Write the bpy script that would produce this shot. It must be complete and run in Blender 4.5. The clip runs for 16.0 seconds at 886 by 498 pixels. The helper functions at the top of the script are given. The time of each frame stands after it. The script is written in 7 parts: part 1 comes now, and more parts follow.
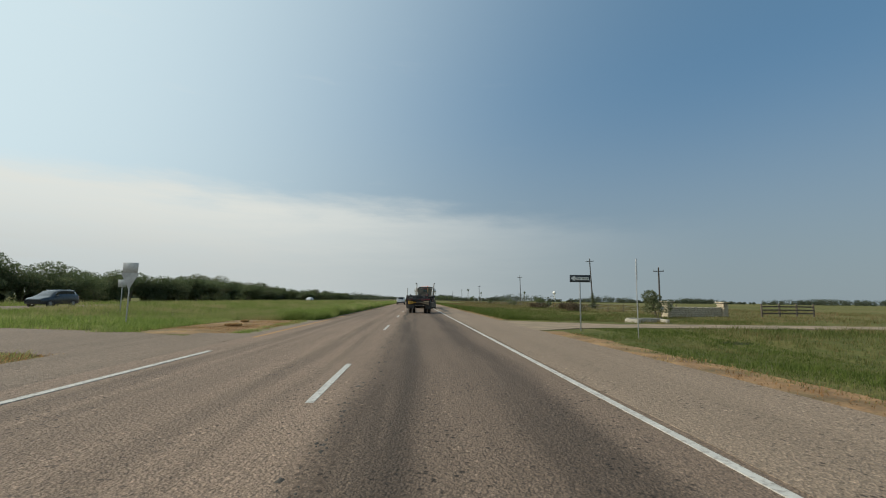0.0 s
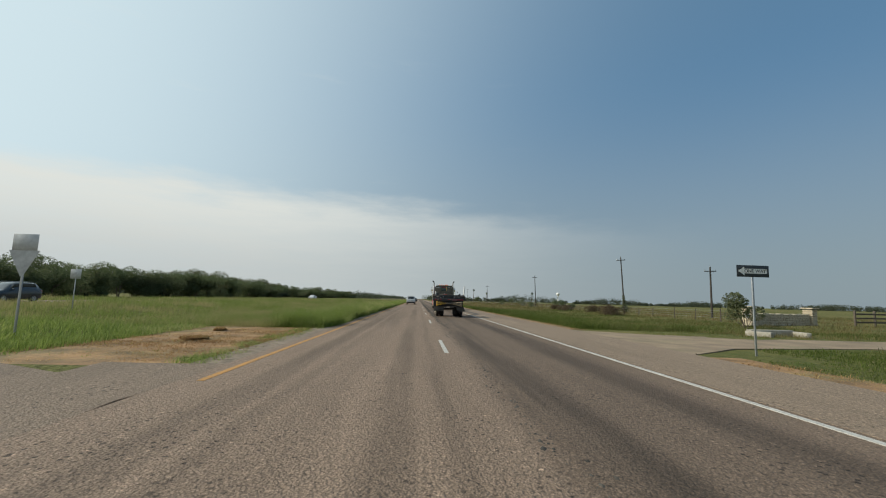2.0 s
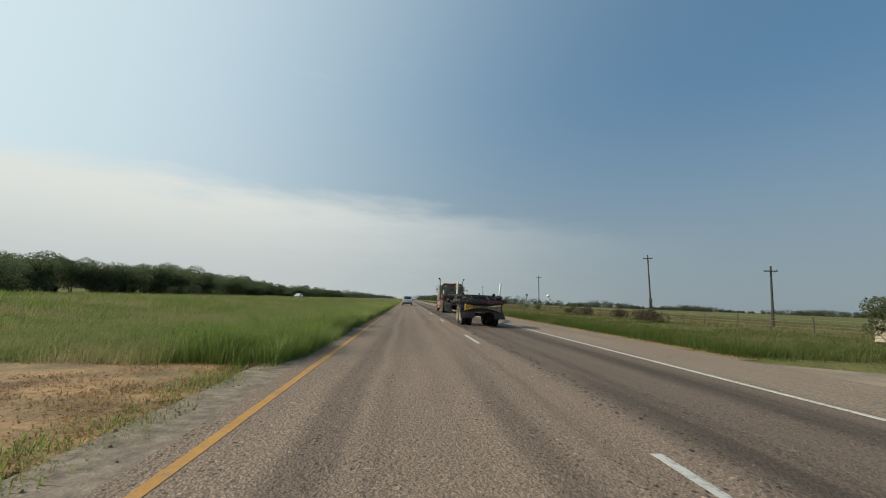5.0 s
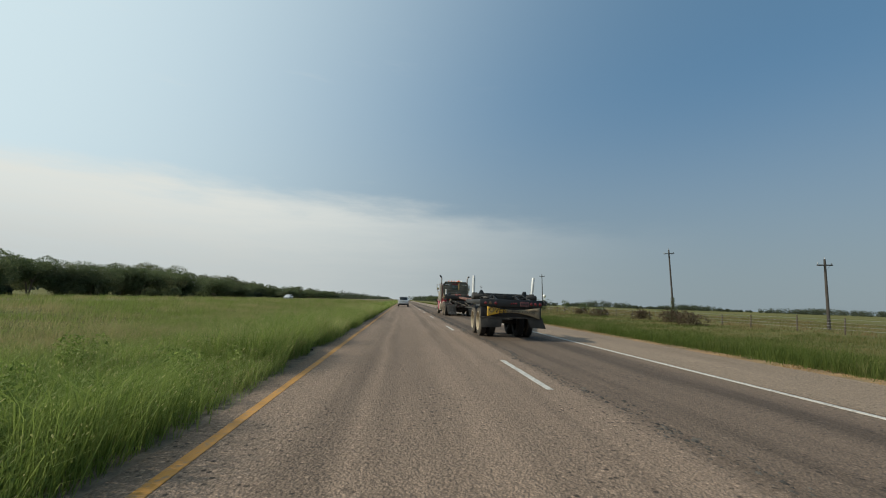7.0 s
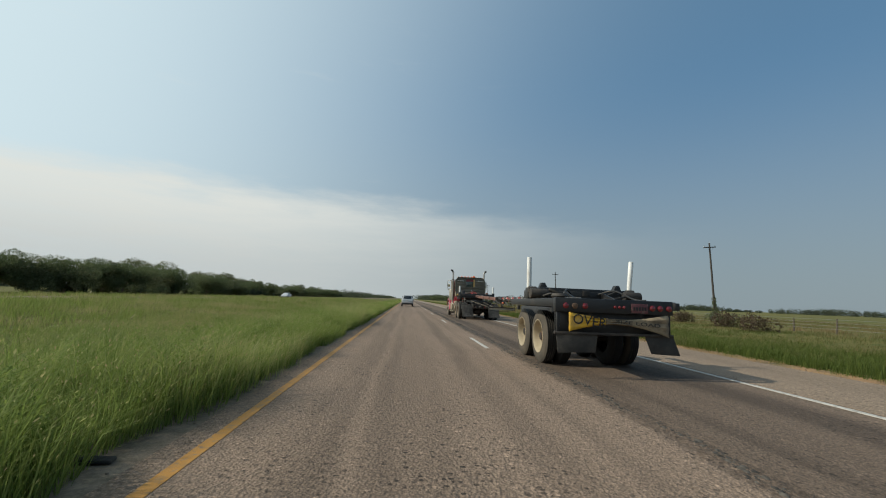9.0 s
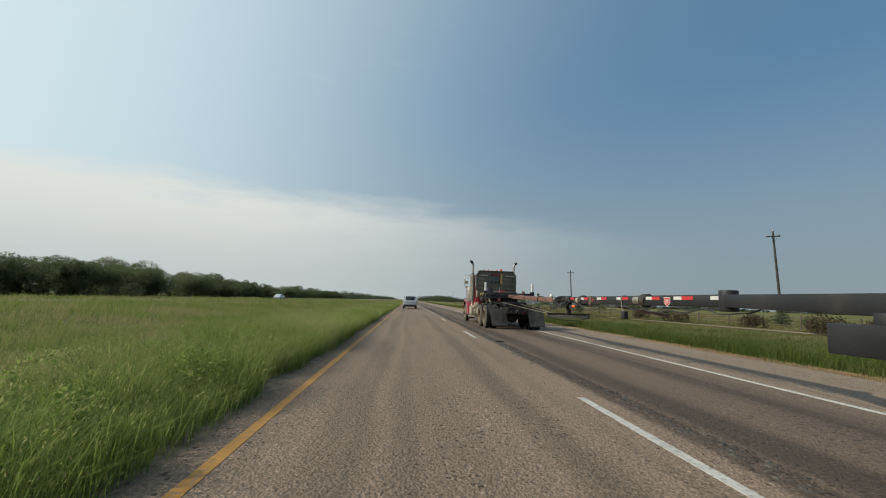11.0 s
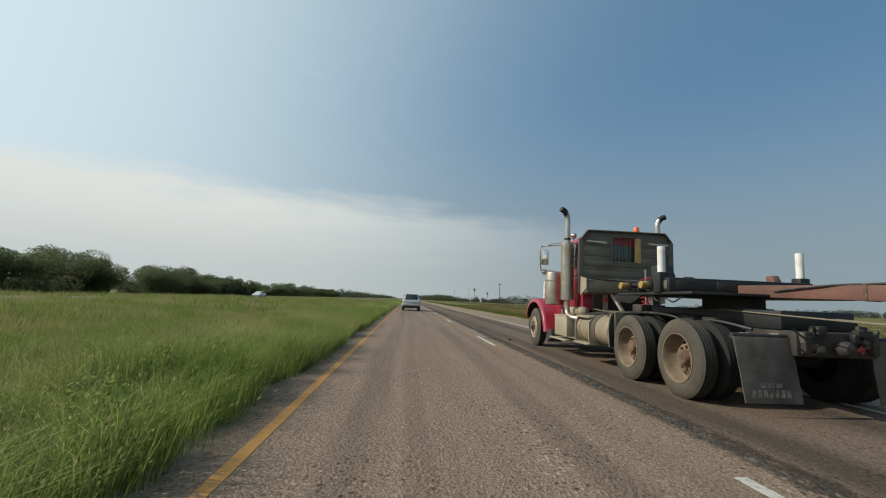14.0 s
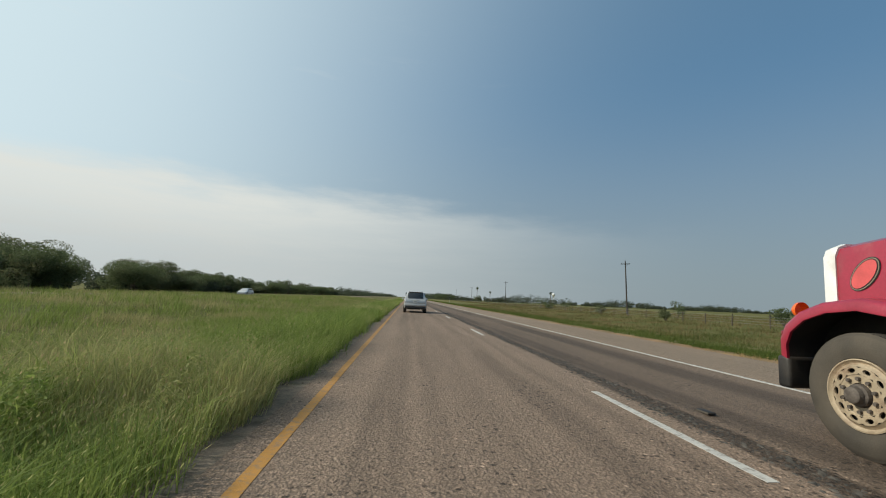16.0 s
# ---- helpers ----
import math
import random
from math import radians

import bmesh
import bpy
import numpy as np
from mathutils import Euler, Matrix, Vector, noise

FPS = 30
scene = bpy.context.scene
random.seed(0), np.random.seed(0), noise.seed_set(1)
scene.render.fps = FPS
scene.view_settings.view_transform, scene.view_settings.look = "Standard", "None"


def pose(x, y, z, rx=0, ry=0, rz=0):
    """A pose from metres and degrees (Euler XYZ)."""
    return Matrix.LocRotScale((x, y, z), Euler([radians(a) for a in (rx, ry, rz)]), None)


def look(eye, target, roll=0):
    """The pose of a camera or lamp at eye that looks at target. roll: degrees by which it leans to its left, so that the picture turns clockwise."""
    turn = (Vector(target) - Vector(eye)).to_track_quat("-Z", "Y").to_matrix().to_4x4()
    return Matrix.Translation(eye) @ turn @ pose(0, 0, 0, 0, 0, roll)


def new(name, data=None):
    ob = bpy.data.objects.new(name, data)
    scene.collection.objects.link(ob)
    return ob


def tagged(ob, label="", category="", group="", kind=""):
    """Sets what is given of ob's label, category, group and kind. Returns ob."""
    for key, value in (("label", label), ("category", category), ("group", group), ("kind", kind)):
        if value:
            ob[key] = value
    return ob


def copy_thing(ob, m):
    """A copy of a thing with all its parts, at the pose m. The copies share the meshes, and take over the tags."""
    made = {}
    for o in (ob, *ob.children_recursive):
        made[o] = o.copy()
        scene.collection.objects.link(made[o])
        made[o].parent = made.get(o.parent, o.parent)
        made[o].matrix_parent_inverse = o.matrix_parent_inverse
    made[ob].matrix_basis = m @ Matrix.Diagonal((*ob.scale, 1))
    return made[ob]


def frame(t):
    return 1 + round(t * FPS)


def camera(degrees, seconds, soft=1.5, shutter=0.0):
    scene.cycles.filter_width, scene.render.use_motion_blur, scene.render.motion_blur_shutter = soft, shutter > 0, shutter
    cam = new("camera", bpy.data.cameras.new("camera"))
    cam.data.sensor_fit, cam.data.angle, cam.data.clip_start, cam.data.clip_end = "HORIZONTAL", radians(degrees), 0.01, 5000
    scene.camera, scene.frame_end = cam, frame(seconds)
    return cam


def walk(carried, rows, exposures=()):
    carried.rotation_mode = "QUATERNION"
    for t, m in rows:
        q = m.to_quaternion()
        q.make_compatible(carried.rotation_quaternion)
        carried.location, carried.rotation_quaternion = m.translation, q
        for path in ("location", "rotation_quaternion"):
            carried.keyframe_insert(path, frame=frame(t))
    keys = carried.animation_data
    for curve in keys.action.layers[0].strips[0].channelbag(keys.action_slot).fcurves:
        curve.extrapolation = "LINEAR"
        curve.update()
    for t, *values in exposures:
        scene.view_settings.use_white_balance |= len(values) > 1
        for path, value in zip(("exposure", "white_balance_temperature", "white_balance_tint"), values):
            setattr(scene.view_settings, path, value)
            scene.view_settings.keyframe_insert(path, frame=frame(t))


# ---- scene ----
cam = camera(91.03, 16.0, soft=1.1)

H = 1.214  # eye height above the road
ROWS = [  # seconds, x, y, yaw, pitch, lean
    (0.0, 1.214, -6.763, -3.48, 6.63, 0.75),
    (0.5, 0.786, -4.931, -3.20, 6.50, 0.46),
    (1.0, 0.262, -3.084, -2.91, 6.54, 0.78),
    (1.5, -0.172, -1.214, -2.71, 6.26, 1.15),
    (2.0, -0.700, 0.600, -3.11, 6.60, 1.58),
    (2.5, -1.065, 2.304, -3.30, 6.50, 1.84),
    (3.0, -1.426, 3.939, -3.55, 6.62, 1.71),
    (3.5, -1.795, 5.563, -3.89, 6.56, 1.94),
    (4.0, -2.016, 7.149, -4.04, 6.62, 2.26),
    (6.5, -2.188, 14.840, -4.89, 6.75, 2.02),
    (7.0, -2.165, 16.666, -4.97, 6.79, 2.01),
    (7.5, -2.192, 18.472, -4.97, 6.59, 2.10),
    (8.0, -2.231, 20.108, -4.98, 6.78, 2.36),
    (8.5, -2.183, 21.864, -4.88, 6.71, 2.42),
    (9.0, -2.156, 23.641, -4.43, 6.65, 2.22),
    (11.5, -2.363, 34.859, -4.32, 6.78, 1.91),
    (12.0, -2.376, 37.342, -4.48, 6.66, 2.05),
    (12.5, -2.412, 39.814, -4.50, 6.74, 2.33),
    (13.0, -2.440, 42.310, -4.48, 6.75, 2.28),
    (13.5, -2.445, 44.677, -4.18, 6.68, 2.17),
    (14.0, -2.507, 47.183, -4.38, 6.66, 2.30),
    (14.5, -2.548, 49.510, -4.20, 6.68, 2.24),
    (15.0, -2.642, 51.899, -4.54, 6.60, 2.16),
    (15.5, -2.693, 54.151, -4.52, 6.66, 2.40),
    (16.0, -2.706, 56.402, -4.30, 6.49, 2.59),
]


def eye_pose(x, y, yaw, pitch, lean):
    a, b = radians(yaw), radians(pitch)
    way = Vector((-math.sin(a) * math.cos(b), math.cos(a) * math.cos(b), math.sin(b)))
    return look((x, y, H), Vector((x, y, H)) + 10 * way, lean)


walk(cam, [(t, eye_pose(*r)) for t, *r in ROWS], exposures=[(0.0, -0.35, 6500, 4), (16.0, -0.35, 6500, 4)])

# ---------------------------------------------------------------- light
SUN_EL, SUN_AZ = 36.0, -88.0  # degrees; azimuth from +y towards +x
sd = Vector((math.sin(radians(SUN_AZ)) * math.cos(radians(SUN_EL)), math.cos(radians(SUN_AZ)) * math.cos(radians(SUN_EL)), math.sin(radians(SUN_EL))))
sun = new("sun", bpy.data.lights.new("sun", "SUN"))
sun.data.energy, sun.data.angle, sun.data.color = 5.0, radians(0.6), (1.0, 0.92, 0.80)
sun.matrix_world = look(sd * 200, (0, 0, 0))

world = bpy.data.worlds.new("sky")
scene.world = world
world.use_nodes = True


def sky_nodes():
    nt = world.node_tree
    nt.nodes.clear()
    N, L = nt.nodes.new, nt.links.new

    def math_(op, a, b=None, clamp=False):
        n = N("ShaderNodeMath")
        n.operation, n.use_clamp = op, clamp
        for i, v in enumerate((a, b)):
            if v is None:
                continue
            if isinstance(v, (int, float)):
                n.inputs[i].default_value = v
            else:
                L(v, n.inputs[i])
        return n.outputs[0]

    def smooth(v, lo, hi):
        n = N("ShaderNodeMapRange")
        n.interpolation_type = "SMOOTHSTEP"
        L(v, n.inputs[0])
        n.inputs[1].default_value, n.inputs[2].default_value = lo, hi
        return n.outputs[0]

    sky = N("ShaderNodeTexSky")
    sky.sky_type, sky.sun_disc = "NISHITA", False
    sky.sun_elevation, sky.sun_rotation = radians(SUN_EL), radians(SUN_AZ)
    sky.altitude, sky.air_density, sky.dust_density, sky.ozone_density = 20, 1.0, 0.5, 2.0
    tc = N("ShaderNodeTexCoord")
    sep = N("ShaderNodeSeparateXYZ")
    L(tc.outputs["Generated"], sep.inputs[0])
    # a bank of thin high cloud low over the left, thinning out to wisps
    mp = N("ShaderNodeMapping")
    mp.inputs["Scale"].default_value = (1.6, 1.6, 6.5)
    mp.inputs["Rotation"].default_value = (0.0, radians(8), 0.0)
    L(tc.outputs["Generated"], mp.inputs[0])
    n1 = N("ShaderNodeTexNoise")
    n1.inputs["Scale"].default_value, n1.inputs["Detail"].default_value, n1.inputs["Roughness"].default_value = 3.3, 9, 0.58
    L(mp.outputs[0], n1.inputs["Vector"])
    mp2 = N("ShaderNodeMapping")
    mp2.inputs["Scale"].default_value = (2.2, 2.2, 17.0)
    mp2.inputs["Rotation"].default_value = (0.0, radians(10), 0.0)
    L(tc.outputs["Generated"], mp2.inputs[0])
    n2 = N("ShaderNodeTexNoise")
    n2.inputs["Scale"].default_value, n2.inputs["Detail"].default_value, n2.inputs["Roughness"].default_value = 2.4, 9, 0.62
    L(mp2.outputs[0], n2.inputs["Vector"])
    # the bank's upper edge: height above the horizon falls towards +x
    fall = math_("MULTIPLY", math_("MAXIMUM", math_("ADD", sep.outputs[0], 0.15), 0.0), -0.09)
    ruffle = math_("ADD", math_("MULTIPLY", math_("SUBTRACT", n1.outputs[0], 0.5), 0.10), math_("MULTIPLY", math_("SUBTRACT", n2.outputs[0], 0.5), 0.035))
    edge = math_("ADD", math_("ADD", fall, 0.236), ruffle)
    over = math_("SUBTRACT", edge, sep.outputs[2])
    bank = smooth(over, -0.014, 0.062)
    fade = smooth(sep.outputs[0], 0.66, -0.48)
    thick = math_("MULTIPLY", math_("MULTIPLY", bank, fade), math_("ADD", 0.80, math_("MULTIPLY", smooth(n2.outputs[0], 0.3, 0.72), 0.14)), True)
    wisp = math_("MULTIPLY", smooth(n2.outputs[0], 0.58, 0.85), math_("MULTIPLY", smooth(sep.outputs[0], 0.5, -0.6), 0.16))
    cover = math_("MAXIMUM", thick, wisp)
    mix = N("ShaderNodeMix")
    mix.data_type = "RGBA"
    L(cover, mix.inputs[0])
    # the bank is brightest under its upper edge and greyer down in the haze
    pale = N("ShaderNodeMix")
    pale.data_type = "RGBA"
    L(smooth(sep.outputs[2], 0.03, 0.20), pale.inputs[0])
    pale.inputs[6].default_value, pale.inputs[7].default_value = (5.9, 6.0, 6.05, 1), (8.0, 7.85, 7.55, 1)
    L(pale.outputs[2], mix.inputs[7])
    # bright haze round the sun's side of the sky, and pale haze down to the horizon
    dot = N("ShaderNodeVectorMath")
    dot.operation = "DOT_PRODUCT"
    L(tc.outputs["Generated"], dot.inputs[0])
    dot.inputs[1].default_value = (-0.92, 0.03, 0.39)
    glow = math_("MULTIPLY", math_("POWER", smooth(dot.outputs["Value"], -0.90, 0.90), 3.0), 1.03)
    clear = 0.55
    low = math_("MULTIPLY", smooth(sep.outputs[2], 0.47, 0.0), 0.90)
    base = sky.outputs[0]
    for fac, tone in ((clear, (1.15, 2.60, 4.35, 1)), (low, (2.72, 3.24, 3.66, 1)), (glow, (6.9, 8.1, 8.9, 1))):
        hz = N("ShaderNodeMix")
        hz.data_type = "RGBA"
        if fac == 0.55:
            hz.inputs[0].default_value = fac
        else:
            L(fac, hz.inputs[0])
        L(base, hz.inputs[6])
        hz.inputs[7].default_value = tone
        base = hz.outputs[2]
    L(base, mix.inputs[6])
    bg = N("ShaderNodeBackground")
    bg.inputs[1].default_value = 0.122
    L(mix.outputs[2], bg.inputs[0])
    out = N("ShaderNodeOutputWorld")
    L(bg.outputs[0], out.inputs[0])


sky_nodes()

# ---------------------------------------------------------------- materials


def material(name, col, rough=0.6, metal=0.0, var=0.2, scale=6.0, bump=0.15, dirt=None, amount=0.4, grain=60.0, coat=0.0, islands=0.0):
    """Two scales of tone and relief over a base colour; dirt: a second colour that gathers in stains."""
    m = bpy.data.materials.new(name)
    m.use_nodes = True
    nt = m.node_tree
    N, L = nt.nodes.new, nt.links.new
    b = nt.nodes["Principled BSDF"]
    tc = N("ShaderNodeTexCoord")
    big, fine = N("ShaderNodeTexNoise"), N("ShaderNodeTexNoise")
    for n, s, dtl in ((big, scale, 5), (fine, grain, 4)):
        n.inputs["Scale"].default_value, n.inputs["Detail"].default_value = s, dtl
        L(tc.outputs["Object"], n.inputs["Vector"])
    ramp = N("ShaderNodeMapRange")
    L(big.outputs[0], ramp.inputs[0])
    ramp.inputs[1].default_value, ramp.inputs[2].default_value = 0.3, 0.7
    ramp.inputs[3].default_value, ramp.inputs[4].default_value = 1 - var, 1 + var
    r2 = N("ShaderNodeMapRange")
    L(fine.outputs[0], r2.inputs[0])
    r2.inputs[1].default_value, r2.inputs[2].default_value = 0.3, 0.7
    r2.inputs[3].default_value, r2.inputs[4].default_value = 1 - var * 0.6, 1 + var * 0.6
    mul = N("ShaderNodeMath")
    mul.operation = "MULTIPLY"
    L(ramp.outputs[0], mul.inputs[0])
    L(r2.outputs[0], mul.inputs[1])
    tone = mul.outputs[0]
    if islands:
        geo = N("ShaderNodeNewGeometry")
        r3 = N("ShaderNodeMapRange")
        L(geo.outputs["Random Per Island"], r3.inputs[0])
        r3.inputs[3].default_value, r3.inputs[4].default_value = 1 - islands, 1 + islands
        m2 = N("ShaderNodeMath")
        m2.operation = "MULTIPLY"
        L(tone, m2.inputs[0])
        L(r3.outputs[0], m2.inputs[1])
        tone = m2.outputs[0]
    src = None
    if dirt:
        mix = N("ShaderNodeMix")
        mix.data_type = "RGBA"
        st = N("ShaderNodeTexNoise")
        st.inputs["Scale"].default_value, st.inputs["Detail"].default_value, st.inputs["Roughness"].default_value = scale * 0.6, 8, 0.65
        L(tc.outputs["Object"], st.inputs["Vector"])
        r4 = N("ShaderNodeMapRange")
        L(st.outputs[0], r4.inputs[0])
        r4.inputs[1].default_value, r4.inputs[2].default_value = 0.62 - 0.3 * amount, 0.78 - 0.2 * amount
        r4.inputs[4].default_value = 0.9
        L(r4.outputs[0], mix.inputs[0])
        mix.inputs[6].default_value, mix.inputs[7].default_value = (*col, 1), (*dirt, 1)
        src = mix.outputs[2]
    sc = N("ShaderNodeVectorMath")
    sc.operation = "SCALE"
    if src:
        L(src, sc.inputs[0])
    else:
        sc.inputs[0].default_value = col
    L(tone, sc.inputs["Scale"])
    L(sc.outputs[0], b.inputs["Base Color"])
    b.inputs["Metallic"].default_value = metal
    rr = N("ShaderNodeMapRange")
    L(fine.outputs[0], rr.inputs[0])
    rr.inputs[3].default_value, rr.inputs[4].default_value = max(rough - 0.12, 0.02), min(rough + 0.12, 1)
    L(rr.outputs[0], b.inputs["Roughness"])
    b.inputs["Coat Weight"].default_value = coat
    if bump:
        bp = N("ShaderNodeBump")
        bp.inputs["Strength"].default_value, bp.inputs["Distance"].default_value = bump, 0.01
        L(fine.outputs[0], bp.inputs["Height"])
        L(bp.outputs[0], b.inputs["Normal"])
    return m


def lens_mat(name, col, rough=0.18):
    m = material(name, col, rough, 0, 0.08, 30, 0.0, coat=0.6)
    return m


def ground_mat():
    """Pasture: greens and straw in patches of several sizes."""
    m = bpy.data.materials.new("pasture")
    m.use_nodes = True
    nt = m.node_tree
    N, L = nt.nodes.new, nt.links.new
    b = nt.nodes["Principled BSDF"]
    tc = N("ShaderNodeTexCoord")
    prev = None
    for s, lo, hi, ca, cb in ((0.02, 0.42, 0.62, (0.112, 0.112, 0.038), (0.185, 0.155, 0.068)), (0.16, 0.46, 0.66, None, (0.17, 0.15, 0.052)), (1.1, 0.5, 0.72, None, (0.055, 0.082, 0.02))):
        n = N("ShaderNodeTexNoise")
        n.inputs["Scale"].default_value, n.inputs["Detail"].default_value = s, 7
        L(tc.outputs["Object"], n.inputs["Vector"])
        r = N("ShaderNodeMapRange")
        L(n.outputs[0], r.inputs[0])
        r.inputs[1].default_value, r.inputs[2].default_value, r.inputs[4].default_value = lo, hi, 0.75
        x = N("ShaderNodeMix")
        x.data_type = "RGBA"
        L(r.outputs[0], x.inputs[0])
        if prev is None:
            x.inputs[6].default_value = (*ca, 1)
        else:
            L(prev, x.inputs[6])
        x.inputs[7].default_value = (*cb, 1)
        prev = x.outputs[2]
    f = N("ShaderNodeTexNoise")
    f.inputs["Scale"].default_value, f.inputs["Detail"].default_value = 9, 6
    L(tc.outputs["Object"], f.inputs["Vector"])
    r = N("ShaderNodeMapRange")
    L(f.outputs[0], r.inputs[0])
    r.inputs[1].default_value, r.inputs[2].default_value, r.inputs[3].default_value, r.inputs[4].default_value = 0.3, 0.7, 0.7, 1.25
    sc = N("ShaderNodeVectorMath")
    sc.operation = "SCALE"
    L(prev, sc.inputs[0])
    L(r.outputs[0], sc.inputs["Scale"])
    L(sc.outputs[0], b.inputs["Base Color"])
    b.inputs["Roughness"].default_value = 0.95
    b.inputs["Specular IOR Level"].default_value = 0.1
    bp = N("ShaderNodeBump")
    bp.inputs["Strength"].default_value, bp.inputs["Distance"].default_value = 0.8, 0.12
    L(f.outputs[0], bp.inputs["Height"])
    L(bp.outputs[0], b.inputs["Normal"])
    return m


def blade_mat(name, root, tip, straw, share):
    """Grass blades: tone by blade, straw-coloured blades mixed in, patches over the field."""
    m = bpy.data.materials.new(name)
    m.use_nodes = True
    nt = m.node_tree
    N, L = nt.nodes.new, nt.links.new
    b = nt.nodes["Principled BSDF"]
    geo, tc = N("ShaderNodeNewGeometry"), N("ShaderNodeTexCoord")
    a = N("ShaderNodeMix")
    a.data_type = "RGBA"
    L(geo.outputs["Random Per Island"], a.inputs[0])
    a.inputs[6].default_value, a.inputs[7].default_value = (*root, 1), (*tip, 1)
    n = N("ShaderNodeTexNoise")
    n.inputs["Scale"].default_value, n.inputs["Detail"].default_value = 0.22, 6
    L(tc.outputs["Object"], n.inputs["Vector"])
    w = N("ShaderNodeMath")
    w.operation = "FRACT"
    w2 = N("ShaderNodeMath")
    w2.operation = "MULTIPLY"
    L(geo.outputs["Random Per Island"], w2.inputs[0])
    w2.inputs[1].default_value = 37.7
    L(w2.outputs[0], w.inputs[0])
    soft = N("ShaderNodeMath")
    soft.operation = "MULTIPLY_ADD"
    L(w.outputs[0], soft.inputs[0])
    soft.inputs[1].default_value, soft.inputs[2].default_value = 0.5, -0.5
    patch = N("ShaderNodeMath")
    patch.operation = "MULTIPLY"
    L(n.outputs[0], patch.inputs[0])
    patch.inputs[1].default_value = 2.5
    ad = N("ShaderNodeMath")
    L(soft.outputs[0], ad.inputs[0])
    L(patch.outputs[0], ad.inputs[1])
    r = N("ShaderNodeMapRange")
    L(ad.outputs[0], r.inputs[0])
    r.inputs[1].default_value, r.inputs[2].default_value = 1.40 - share, 1.75 - share
    x = N("ShaderNodeMix")
    x.data_type = "RGBA"
    L(r.outputs[0], x.inputs[0])
    L(a.outputs[2], x.inputs[6])
    x.inputs[7].default_value = (*straw, 1)
    L(x.outputs[2], b.inputs["Base Color"])
    b.inputs["Roughness"].default_value = 0.7
    b.inputs["Specular IOR Level"].default_value = 0.15
    tr = N("ShaderNodeBsdfTranslucent")
    L(x.outputs[2], tr.inputs[0])
    ms = N("ShaderNodeMixShader")
    ms.inputs[0].default_value = 0.46
    L(b.outputs[0], ms.inputs[1])
    L(tr.outputs[0], ms.inputs[2])
    L(ms.outputs[0], nt.nodes["Material Output"].inputs[0])
    return m


